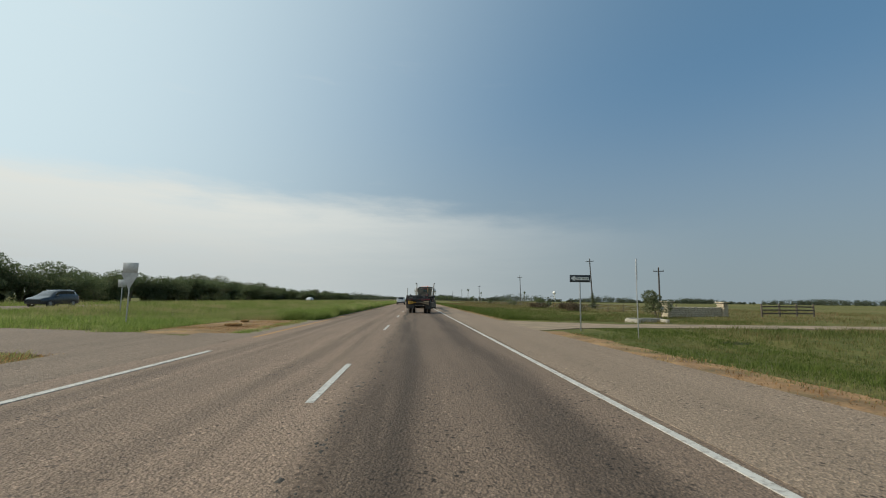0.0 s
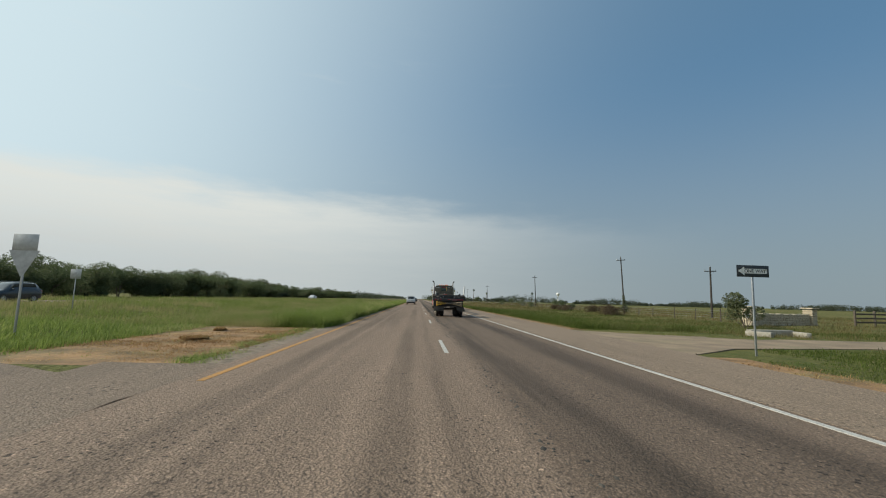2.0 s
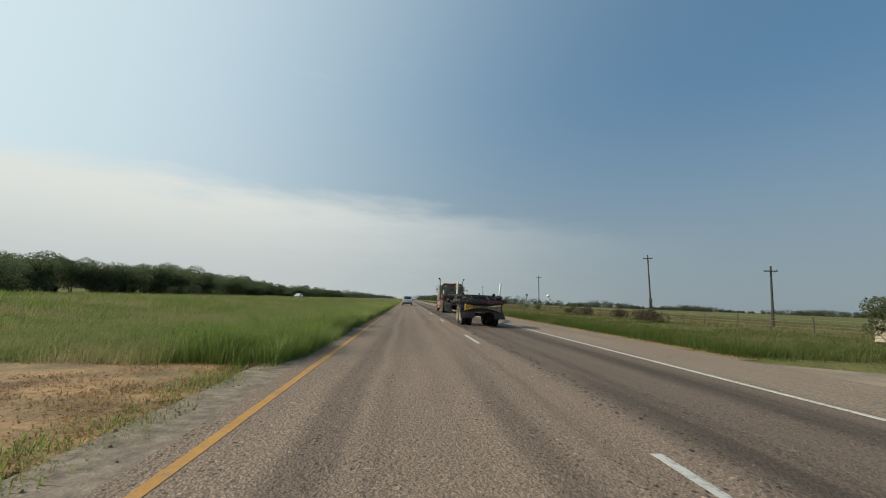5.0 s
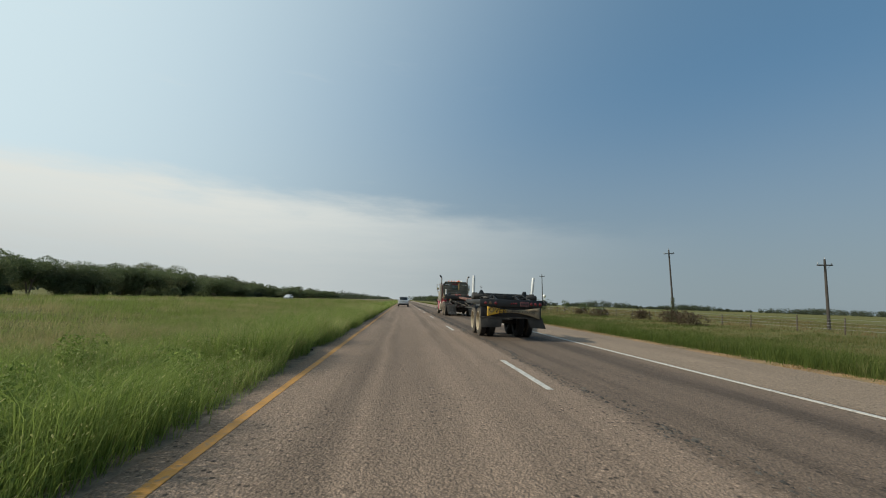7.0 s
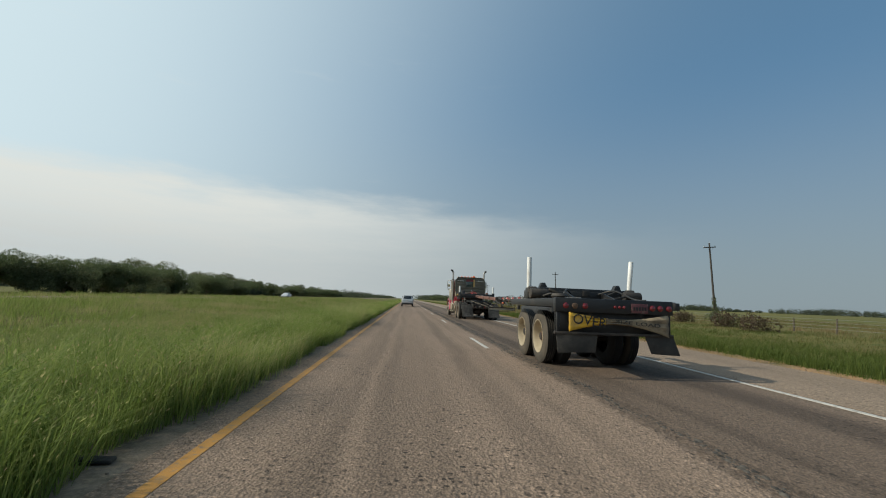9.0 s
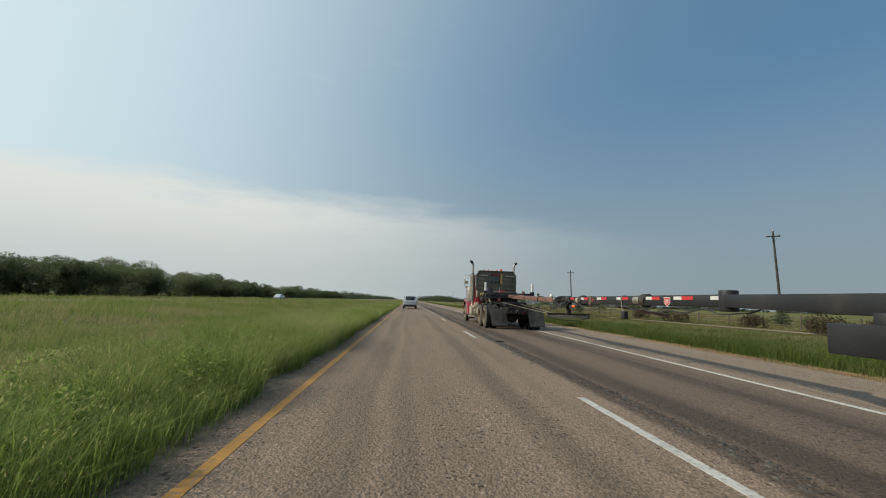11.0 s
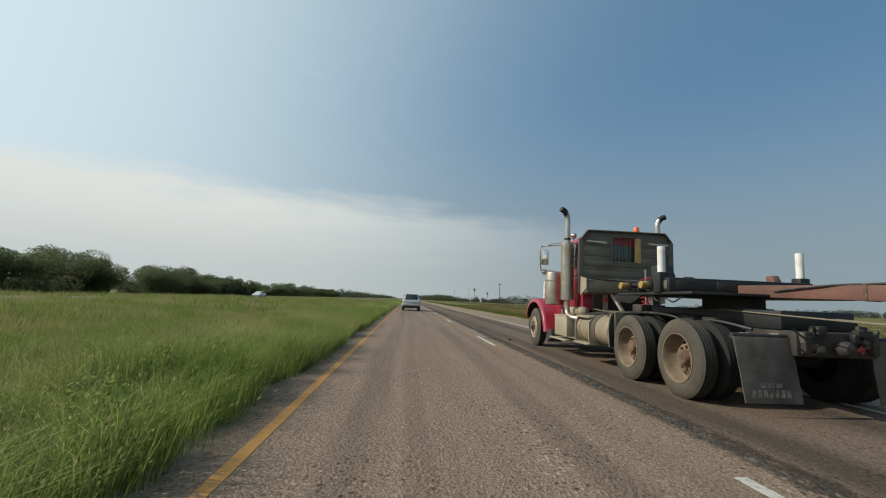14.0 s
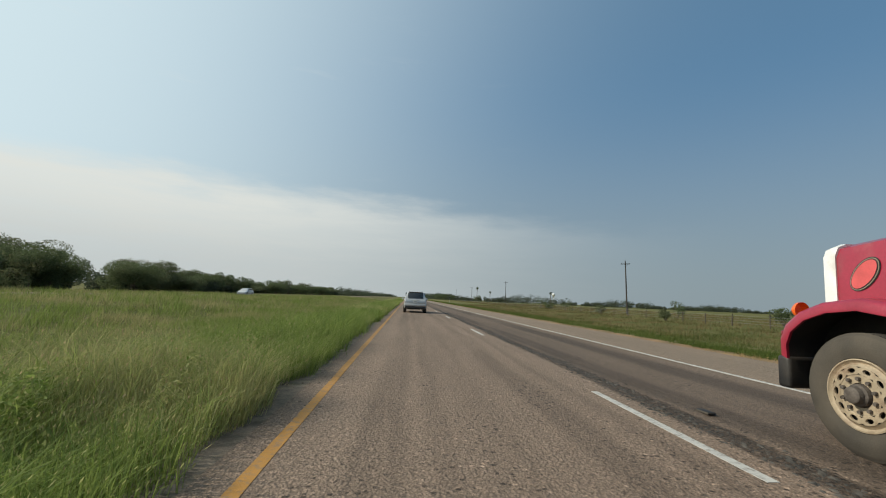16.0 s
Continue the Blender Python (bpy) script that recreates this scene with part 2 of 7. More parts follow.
def road_mat(name="chip_seal", tint=(0.242, 0.172, 0.124), tracks=True):
    """Worn chip seal: stones, wheel tracks polished dark, bled tar and the ravelled joint beside the lane line."""
    m = bpy.data.materials.new(name)
    m.use_nodes = True
    nt = m.node_tree
    N, L = nt.nodes.new, nt.links.new
    b = nt.nodes["Principled BSDF"]
    tc = N("ShaderNodeTexCoord")
    sep = N("ShaderNodeSeparateXYZ")
    L(tc.outputs["Object"], sep.inputs[0])

    def noise_(scale, detail=6, stretch=None, rough=0.55):
        n = N("ShaderNodeTexNoise")
        n.inputs["Scale"].default_value, n.inputs["Detail"].default_value, n.inputs["Roughness"].default_value = scale, detail, rough
        if stretch:
            mp = N("ShaderNodeMapping")
            mp.inputs["Scale"].default_value = stretch
            L(tc.outputs["Object"], mp.inputs[0])
            L(mp.outputs[0], n.inputs["Vector"])
        else:
            L(tc.outputs["Object"], n.inputs["Vector"])
        return n.outputs[0]

    def rng(v, a, c, lo=0.0, hi=1.0):
        n = N("ShaderNodeMapRange")
        n.interpolation_type = "SMOOTHSTEP"
        L(v, n.inputs[0])
        for i, k in enumerate((a, c, lo, hi)):
            n.inputs[i + 1].default_value = k
        return n.outputs[0]

    def op(o, a, c):
        n = N("ShaderNodeMath")
        n.operation = o
        for i, v in enumerate((a, c)):
            if isinstance(v, (int, float)):
                n.inputs[i].default_value = v
            else:
                L(v, n.inputs[i])
        return n.outputs[0]

    stones = N("ShaderNodeTexVoronoi")
    stones.inputs["Scale"].default_value = 48
    L(tc.outputs["Object"], stones.inputs["Vector"])
    coarse = N("ShaderNodeTexVoronoi")
    coarse.inputs["Scale"].default_value = 22
    L(tc.outputs["Object"], coarse.inputs["Vector"])
    grit = noise_(24, 6, None, 0.7)
    tone = op("MULTIPLY", rng(stones.outputs["Distance"], 0.0, 0.75, 1.17, 0.70), rng(grit, 0.3, 0.7, 0.72, 1.28))
    tone = op("MULTIPLY", tone, rng(noise_(0.5, 6, (1, 0.10, 1)), 0.32, 0.68, 0.90, 1.09))
    tone = op("MULTIPLY", tone, rng(noise_(3.4, 8, (1, 0.07, 1), 0.7), 0.32, 0.68, 0.94, 1.05))
    # lost and loose chippings: single dark pits and pale stones, thick in some patches and absent in others
    chips = N("ShaderNodeTexVoronoi")
    chips.inputs["Scale"].default_value = 19
    L(tc.outputs["Object"], chips.inputs["Vector"])
    pick = N("ShaderNodeSeparateColor")
    L(chips.outputs["Color"], pick.inputs[0])
    thickly = rng(noise_(0.9, 6, (1, 0.4, 1), 0.65), 0.40, 0.62, 0.25, 1.0)
    shape = rng(chips.outputs["Distance"], 0.25, 0.5, 1.0, 0.0)
    pits = op("MULTIPLY", op("MULTIPLY", rng(pick.outputs[0], 0.74, 0.80), shape), thickly)
    pale = op("MULTIPLY", op("MULTIPLY", rng(pick.outputs[1], 0.86, 0.90), shape), thickly)
    tone = op("MULTIPLY", tone, op("SUBTRACT", 1.0, op("MULTIPLY", pits, 0.78)))
    tone = op("MULTIPLY", tone, op("ADD", 1.0, op("MULTIPLY", pale, 0.75)))
    wear = None
    if tracks:
        wob = op("MULTIPLY", op("SUBTRACT", noise_(0.12, 3), 0.5), 0.5)
        xw = op("ADD", sep.outputs[0], wob)
        tone = op("MULTIPLY", tone, rng(xw, 0.40, 0.62, 1.09, 0.80))
        # polished wheel tracks and tar bleed, strongest in the right-hand lane
        for x0, wd, dark in ((-2.85, 0.30, 0.66), (-2.35, 0.16, 0.80), (-1.95, 0.5, 0.86), (-0.95, 0.26, 0.72), (-0.35, 0.12, 0.80), (1.0, 0.42, 0.47), (2.70, 0.52, 0.50), (1.85, 0.80, 0.86)):
            dist = op("ABSOLUTE", op("SUBTRACT", xw, x0), 0.0)
            band = rng(dist, wd * 0.35, wd * 1.15, 1.0, 0.0)
            band = op("MULTIPLY", band, rng(noise_(0.35 + 0.1 * wd, 7, (3.2, 0.16, 1), 0.65), 0.34, 0.6, 0.25, 1.0))
            tone = op("MULTIPLY", tone, op("SUBTRACT", 1.0, op("MULTIPLY", band, 1.0 - dark)))
        # ravelled joint
        wob2 = op("MULTIPLY", op("SUBTRACT", noise_(2.5, 6, None, 0.7), 0.5), 0.22)
        dist = op("ABSOLUTE", op("SUBTRACT", op("ADD", sep.outputs[0], wob2), 0.50), 0.0)
        joint = op("MULTIPLY", rng(dist, 0.09, 0.24, 1.0, 0.0), rng(noise_(7.0, 9, (1.0, 0.6, 1), 0.8), 0.40, 0.52, 0.0, 1.0))
        joint = op("MULTIPLY", joint, rng(sep.outputs[1], 12.0, 52.0, 0.22, 1.0))  # newer seal near the crossing
        tone = op("MULTIPLY", tone, op("SUBTRACT", 1.0, op("MULTIPLY", joint, 0.66)))
        wear = joint
    sc = N("ShaderNodeVectorMath")
    sc.operation = "SCALE"
    sc.inputs[0].default_value = tint
    L(tone, sc.inputs["Scale"])
    L(sc.outputs[0], b.inputs["Base Color"])
    b.inputs["Roughness"].default_value = 0.85
    b.inputs["Specular IOR Level"].default_value = 0.3
    hgt = op("ADD", op("MULTIPLY", stones.outputs["Distance"], -0.6), op("ADD", op("MULTIPLY", grit, 0.7), op("MULTIPLY", coarse.outputs["Distance"], -0.5)))
    if wear is not None:
        hgt = op("SUBTRACT", hgt, op("MULTIPLY", wear, 1.5))
    bp = N("ShaderNodeBump")
    bp.inputs["Strength"].default_value, bp.inputs["Distance"].default_value = 0.9, 0.018
    L(hgt, bp.inputs["Height"])
    L(bp.outputs[0], b.inputs["Normal"])
    return m


def worn_paint(name, col, road=(0.17, 0.145, 0.12), keep=0.6):
    """Road paint with stones showing through where it has worn off."""
    m = material(name, col, 0.7, 0, 0.12, 3, 0.3, dirt=road, amount=1 - keep, grain=70)
    for n in m.node_tree.nodes:
        if n.type == "TEX_NOISE" and abs(n.inputs["Scale"].default_value - 1.8) < 0.01:
            n.inputs["Scale"].default_value = 14
    return m


def sidewall_rubber():
    """Tyre rubber: dust clings to the flat sidewalls; the tread stays dark, partly to stand in for shade."""
    m = material("tyre_rubber", (0.016, 0.0155, 0.015), 0.82, 0, 0.25, 4, 0.2)
    nt = m.node_tree
    N, L = nt.nodes.new, nt.links.new
    b = nt.nodes["Principled BSDF"]
    clean = b.inputs["Base Color"].links[0].from_socket
    geo, sep, tc = N("ShaderNodeNewGeometry"), N("ShaderNodeSeparateXYZ"), N("ShaderNodeTexCoord")
    L(geo.outputs["True Normal"], sep.inputs[0])
    ab = N("ShaderNodeMath")
    ab.operation = "ABSOLUTE"
    L(sep.outputs[0], ab.inputs[0])
    r = N("ShaderNodeMapRange")
    L(ab.outputs[0], r.inputs[0])
    r.inputs[1].default_value, r.inputs[2].default_value = 0.35, 0.85
    n = N("ShaderNodeTexNoise")
    n.inputs["Scale"].default_value, n.inputs["Detail"].default_value = 3.5, 7
    L(tc.outputs["Object"], n.inputs["Vector"])
    k = N("ShaderNodeMapRange")
    L(n.outputs[0], k.inputs[0])
    k.inputs[1].default_value, k.inputs[2].default_value, k.inputs[3].default_value, k.inputs[4].default_value = 0.3, 0.7, 0.45, 0.95
    q = N("ShaderNodeMath")
    q.operation = "MULTIPLY"
    L(r.outputs[0], q.inputs[0])
    L(k.outputs[0], q.inputs[1])
    x = N("ShaderNodeMix")
    x.data_type = "RGBA"
    L(q.outputs[0], x.inputs[0])
    L(clean, x.inputs[6])
    x.inputs[7].default_value = (0.092, 0.075, 0.055, 1)
    L(x.outputs[2], b.inputs["Base Color"])
    return m


MAT = dict(
    pasture=ground_mat(), road=road_mat(), far_road=road_mat("old_asphalt", (0.222, 0.164, 0.120), False), shoulder=road_mat("shoulder_seal", (0.290, 0.214, 0.152), False),
    white_line=worn_paint("white_line_paint", (0.47, 0.45, 0.41), keep=0.58), yellow_line=worn_paint("yellow_line_paint", (0.42, 0.20, 0.035), keep=0.6),
    gravel=material("gravel_edge", (0.205, 0.155, 0.112), 0.95, 0, 0.4, 5, 0.8, (0.105, 0.085, 0.052), 0.45, 45),
    dirt=material("dirt_drive", (0.24, 0.175, 0.115), 0.95, 0, 0.25, 0.8, 0.5, (0.15, 0.13, 0.07), 0.4, 20),
    tall=blade_mat("tall_grass_blades", (0.105, 0.160, 0.030), (0.292, 0.352, 0.096), (0.40, 0.385, 0.17), 0.33),
    mid=blade_mat("median_grass_blades", (0.125, 0.165, 0.040), (0.246, 0.302, 0.080), (0.325, 0.288, 0.135), 0.50),
    verge=blade_mat("verge_grass_blades", (0.060, 0.090, 0.018), (0.130, 0.160, 0.036), (0.20, 0.185, 0.075), 0.34),
    dry=blade_mat("dry_field_blades", (0.100, 0.100, 0.034), (0.172, 0.158, 0.060), (0.24, 0.172, 0.086), 0.52),
    olive_grass=blade_mat("olive_grass_blades", (0.074, 0.096, 0.025), (0.145, 0.162, 0.048), (0.215, 0.178, 0.078), 0.46),
    seed=blade_mat("seed_heads", (0.27, 0.30, 0.10), (0.46, 0.44, 0.19), (0.40, 0.30, 0.17), 0.50),
    dead=blade_mat("dead_twigs", (0.075, 0.052, 0.036), (0.135, 0.098, 0.065), (0.10, 0.10, 0.045), 0.40),
    straw=blade_mat("cut_straw", (0.34, 0.222, 0.098), (0.47, 0.335, 0.160), (0.29, 0.165, 0.075), 0.50),
    mown=material("mown_straw", (0.26, 0.150, 0.066), 0.95, 0, 0.45, 1.1, 0.9, (0.125, 0.105, 0.04), 0.55, 18),
    # leaves greyed and lightened: distance haze is mixed into these three colours
    leaf=blade_mat("leaf", (0.078, 0.104, 0.046), (0.155, 0.182, 0.090), (0.17, 0.17, 0.09), 0.30),
    leaf_b=blade_mat("leaf_olive", (0.092, 0.112, 0.052), (0.18, 0.195, 0.105), (0.19, 0.18, 0.10), 0.34),
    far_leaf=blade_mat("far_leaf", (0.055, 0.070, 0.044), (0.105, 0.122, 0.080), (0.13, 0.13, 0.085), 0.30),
    bark=material("bark", (0.13, 0.10, 0.075), 0.9, 0, 0.35, 3, 0.6, grain=25),
    pole_wood=material("creosoted_wood", (0.048, 0.040, 0.034), 0.85, 0, 0.3, 2, 0.4, (0.085, 0.07, 0.055), 0.3, 30),
    post_wood=material("weathered_wood", (0.10, 0.08, 0.06), 0.9, 0, 0.3, 4, 0.4, grain=35),
    galv=material("galvanised_steel", (0.42, 0.42, 0.42), 0.5, 0.8, 0.15, 8, 0.1),
    stone=material("limestone", (0.44, 0.37, 0.27), 0.9, 0, 0.3, 3, 0.7, (0.26, 0.21, 0.15), 0.4, 18, islands=0.2),
    red=material("faded_red_paint", (0.30, 0.018, 0.040), 0.36, 0, 0.16, 1.6, 0.04, (0.24, 0.085, 0.075), 0.25, 40, coat=0.35),
    cream=material("dusty_white_paint", (0.30, 0.255, 0.188), 0.55, 0, 0.14, 2.5, 0.08, (0.36, 0.30, 0.22), 0.45),
    white=material("white_paint", (0.74, 0.73, 0.70), 0.5, 0, 0.1, 4, 0.06, (0.50, 0.46, 0.40), 0.35),
    olive=material("weathered_aluminium", (0.125, 0.112, 0.086), 0.6, 0.15, 0.2, 1.8, 0.12, (0.10, 0.085, 0.06), 0.4),
    chrome=material("dull_chrome", (0.52, 0.49, 0.45), 0.3, 0.95, 0.1, 5, 0.05, (0.30, 0.23, 0.16), 0.35),
    brushed=material("polished_canister", (0.46, 0.42, 0.36), 0.42, 0.85, 0.14, 6, 0.06, (0.32, 0.26, 0.18), 0.4),
    soot=material("sooty_chrome", (0.030, 0.027, 0.024), 0.5, 0.3, 0.3, 7, 0.1),
    black=material("black_steel", (0.013, 0.013, 0.014), 0.5, 0.0, 0.35, 2.5, 0.15, (0.036, 0.030, 0.024), 0.35),
    grime=material("greasy_steel", (0.026, 0.022, 0.019), 0.7, 0.0, 0.3, 4, 0.25, (0.075, 0.058, 0.042), 0.45),
    # inner tyres: undusted darker rubber, the shade behind the outer tyre in its colour
    rubber=sidewall_rubber(), tread=material("shaded_inner_rubber", (0.013, 0.0125, 0.012), 0.9, 0, 0.2, 4, 0.2),
    flap=material("mudflap_rubber", (0.034, 0.032, 0.029), 0.8, 0, 0.3, 3, 0.2, (0.080, 0.068, 0.055), 0.5),
    pale_flap=material("dust_coated_rubber", (0.12, 0.11, 0.096), 0.85, 0, 0.3, 3, 0.2, (0.06, 0.052, 0.045), 0.5),
    rim=material("dusty_rim", (0.205, 0.150, 0.100), 0.65, 0.1, 0.2, 5, 0.1, (0.115, 0.078, 0.050), 0.5),
    pale_rim=material("pale_rim", (0.40, 0.335, 0.235), 0.6, 0.1, 0.14, 5, 0.1, (0.32, 0.26, 0.18), 0.35),
    hub=material("rusty_hub", (0.165, 0.10, 0.065), 0.8, 0.2, 0.35, 16, 0.3, (0.07, 0.045, 0.03), 0.5),
    steer_rim=material("brown_dusted_rim", (0.36, 0.285, 0.195), 0.6, 0.1, 0.16, 7, 0.1, (0.17, 0.10, 0.06), 0.45),
    tank=material("streaked_cream_paint", (0.285, 0.235, 0.168), 0.55, 0, 0.2, 2.2, 0.08, (0.17, 0.125, 0.08), 0.5),
    brown_strap=material("brown_rubber_strap", (0.085, 0.066, 0.05), 0.8, 0, 0.25, 5, 0.15, (0.14, 0.11, 0.08), 0.4),
    rope=material("tan_cable", (0.20, 0.165, 0.115), 0.7, 0.2, 0.2, 20, 0.1),
    grey_hub=material("grimy_hub", (0.115, 0.095, 0.08), 0.75, 0.2, 0.3, 16, 0.3, (0.05, 0.038, 0.03), 0.5),
    rust=material("rusty_pole", (0.185, 0.090, 0.070), 0.7, 0.15, 0.22, 1.4, 0.2, (0.095, 0.05, 0.04), 0.45),
    amber=lens_mat("amber_lens", (0.75, 0.16, 0.015)), red_lens=lens_mat("red_lens", (0.17, 0.012, 0.016)), orange=lens_mat("orange_lens", (0.80, 0.13, 0.01)),
    worn_letter=material("worn_letter_paint", (0.24, 0.22, 0.19), 0.8, 0, 0.3, 30, 0.1, (0.07, 0.06, 0.05), 0.6),
    tape_red=material("red_tape", (0.50, 0.03, 0.035), 0.4, 0, 0.1, 12, 0.0), tape_white=material("white_tape", (0.54, 0.53, 0.50), 0.4, 0, 0.1, 12, 0.0),
    banner=material("yellow_banner", (0.62, 0.36, 0.03), 0.7, 0, 0.18, 5, 0.1, (0.34, 0.24, 0.10), 0.4), ink=material("black_ink", (0.02, 0.02, 0.02), 0.6, 0, 0.1, 10, 0.0),
    banner_back=material("tan_banner", (0.27, 0.21, 0.135), 0.8, 0, 0.25, 6, 0.15, (0.12, 0.095, 0.07), 0.5),
    spool=material("yellow_strap", (0.34, 0.215, 0.06), 0.7, 0, 0.2, 14, 0.2, (0.25, 0.15, 0.04), 0.4), hose_red=material("red_air_line", (0.42, 0.03, 0.03), 0.5, 0, 0.15, 20, 0.0),
    hose=material("black_hose", (0.025, 0.025, 0.026), 0.5, 0, 0.2, 15, 0.05, (0.12, 0.10, 0.08), 0.4),
    silver=material("silver_paint", (0.42, 0.42, 0.42), 0.32, 0.25, 0.05, 3, 0.01, coat=0.7), trim=material("dark_plastic", (0.03, 0.03, 0.032), 0.6, 0, 0.15, 8, 0.05),
    car_dark=material("dark_car_paint", (0.035, 0.04, 0.045), 0.3, 0.3, 0.05, 3, 0.0, coat=0.7), car_white=material("white_car_paint", (0.45, 0.45, 0.44), 0.35, 0, 0.05, 3, 0.0, coat=0.6),
    mirror=material("mirror_glass", (0.8, 0.8, 0.8), 0.06, 1.0, 0.02, 3, 0.0),
    tint=material("tinted_glass", (0.012, 0.015, 0.017), 0.08, 0, 0.05, 3, 0.0, coat=0.5), sign_blue=material("dark_sign_face", (0.03, 0.035, 0.04), 0.5, 0, 0.1, 9, 0.0),
    concrete=material("culvert_concrete", (0.34, 0.31, 0.26), 0.9, 0, 0.2, 3, 0.4, (0.20, 0.17, 0.12), 0.4),
)

# ---------------------------------------------------------------- builders


def thing(name, x, y, z=0.0, turn=0.0, **tags):
    ob = new(name)
    ob.empty_display_size = 0.2
    ob.matrix_world = pose(x, y, z, 0, 0, turn)
    return tagged(ob, **tags)


def link(name, mesh, mat, parent=None, label=""):
    ob = new(name, mesh)
    mesh.materials.append(mat)
    if parent is not None:
        ob.parent = parent
    if label:
        ob["label"] = label
    return ob


def part(name, bm, mat, parent=None, label="", smooth=35):
    """Links a bmesh as one mesh object under a thing or a part."""
    mesh = bpy.data.meshes.new(name)
    bmesh.ops.recalc_face_normals(bm, faces=bm.faces)
    bm.to_mesh(mesh)
    bm.free()
    if smooth:
        mesh.shade_smooth()
        mesh.set_sharp_from_angle(angle=radians(smooth))
    return link(name, mesh, mat, parent, label)


def box(sx, sy, sz, at=(0, 0, 0), turn=(0, 0, 0), bevel=0.01, bm=None, segs=2):
    out = bm or bmesh.new()
    b = bmesh.new()
    bmesh.ops.create_cube(b, size=1)
    bmesh.ops.scale(b, vec=(sx, sy, sz), verts=b.verts)
    if bevel:
        bmesh.ops.bevel(b, geom=b.edges[:], offset=min(bevel, 0.45 * min(sx, sy, sz)), segments=segs, affect="EDGES", profile=0.5)
    return merge(out, b, pose(*at, *turn))


def merge(out, b, m):
    bmesh.ops.transform(b, matrix=m, verts=b.verts)
    me = bpy.data.meshes.new("scratch")
    b.to_mesh(me)
    b.free()
    out.from_mesh(me)
    bpy.data.meshes.remove(me)
    return out


def between(p, q):
    p, q = Vector(p), Vector(q)
    turn = (q - p).to_track_quat("Z", "Y").to_matrix().to_4x4()
    return Matrix.Translation((p + q) / 2) @ turn


def rod(p, q, r, r2=None, segs=16, bm=None, bevel=0.0):
    """A round bar from p to q."""
    out = bm or bmesh.new()
    b = bmesh.new()
    length = (Vector(q) - Vector(p)).length
    bmesh.ops.create_cone(b, cap_ends=True, segments=segs, radius1=r, radius2=r if r2 is None else r2, depth=length)
    if bevel:
        rim = [e for e in b.edges if abs(e.verts[0].co.z - e.verts[1].co.z) < 1e-5]
        bmesh.ops.bevel(b, geom=rim, offset=bevel, segments=3, affect="EDGES", profile=0.5)
    return merge(out, b, between(p, q))


def bar(p, q, w, t, bm=None, bevel=0.006):
    """A square-section beam from p to q."""
    out = bm or bmesh.new()
    b = bmesh.new()
    bmesh.ops.create_cube(b, size=1)
    bmesh.ops.scale(b, vec=(w, t, (Vector(q) - Vector(p)).length), verts=b.verts)
    if bevel:
        bmesh.ops.bevel(b, geom=b.edges[:], offset=bevel, segments=2, affect="EDGES", profile=0.5)
    p, q = Vector(p), Vector(q)
    z = (q - p).normalized()
    x = Vector((0, 0, 1)).cross(z) if abs(z.z) < 0.95 else Vector((1, 0, 0))
    x.normalize()
    y = z.cross(x)
    m = Matrix.Translation((p + q) / 2) @ Matrix((x, y, z)).transposed().to_4x4()
    return merge(out, b, m)


def pipe(points, r, segs=10, bm=None, rounds=6):
    """A bent pipe through points, its corners rounded."""
    out = bm or bmesh.new()
    pts = [Vector(p) for p in points]
    line = []
    for i in range(len(pts) - 1):
        a, b = pts[max(i - 1, 0)], pts[i]
        c, d = pts[i + 1], pts[min(i + 2, len(pts) - 1)]
        for k in range(rounds):
            t = k / rounds
            line.append(0.5 * ((2 * b) + (c - a) * t + (2 * a - 5 * b + 4 * c - d) * t * t + (3 * b - a - 3 * c + d) * t ** 3))
    line.append(pts[-1])
    rings, ref = [], None
    for i, p in enumerate(line):
        tan = (line[min(i + 1, len(line) - 1)] - line[max(i - 1, 0)]).normalized()
        if ref is None:
            ref = tan.orthogonal().normalized()
        ref = (ref - tan * ref.dot(tan)).normalized()
        side = tan.cross(ref)
        rings.append([out.verts.new(p + r * (math.cos(2 * math.pi * k / segs) * ref + math.sin(2 * math.pi * k / segs) * side)) for k in range(segs)])
    for a, b in zip(rings, rings[1:]):
        for k in range(segs):
            out.faces.new((a[k], a[(k + 1) % segs], b[(k + 1) % segs], b[k]))
    out.faces.new(rings[0][::-1])
    out.faces.new(rings[-1])
    return out


def lathe(profile, at=(0, 0, 0), axis="X", segs=40, bm=None, flip=1):
    """Turns a profile of (along, radius) about an axis."""
    out = bm or bmesh.new()
    rings = []
    for u, r in profile:
        ring = []
        for k in range(segs):
            a = 2 * math.pi * k / segs
            c, s = r * math.cos(a), r * math.sin(a)
            co = (flip * u, c, s) if axis == "X" else (c, flip * u, s) if axis == "Y" else (c, s, flip * u)
            ring.append(out.verts.new(Vector(co) + Vector(at)))
        rings.append(ring)
    for a, b in zip(rings, rings[1:]):
        for k in range(segs):
            out.faces.new((a[k], a[(k + 1) % segs], b[(k + 1) % segs], b[k]))
    return out


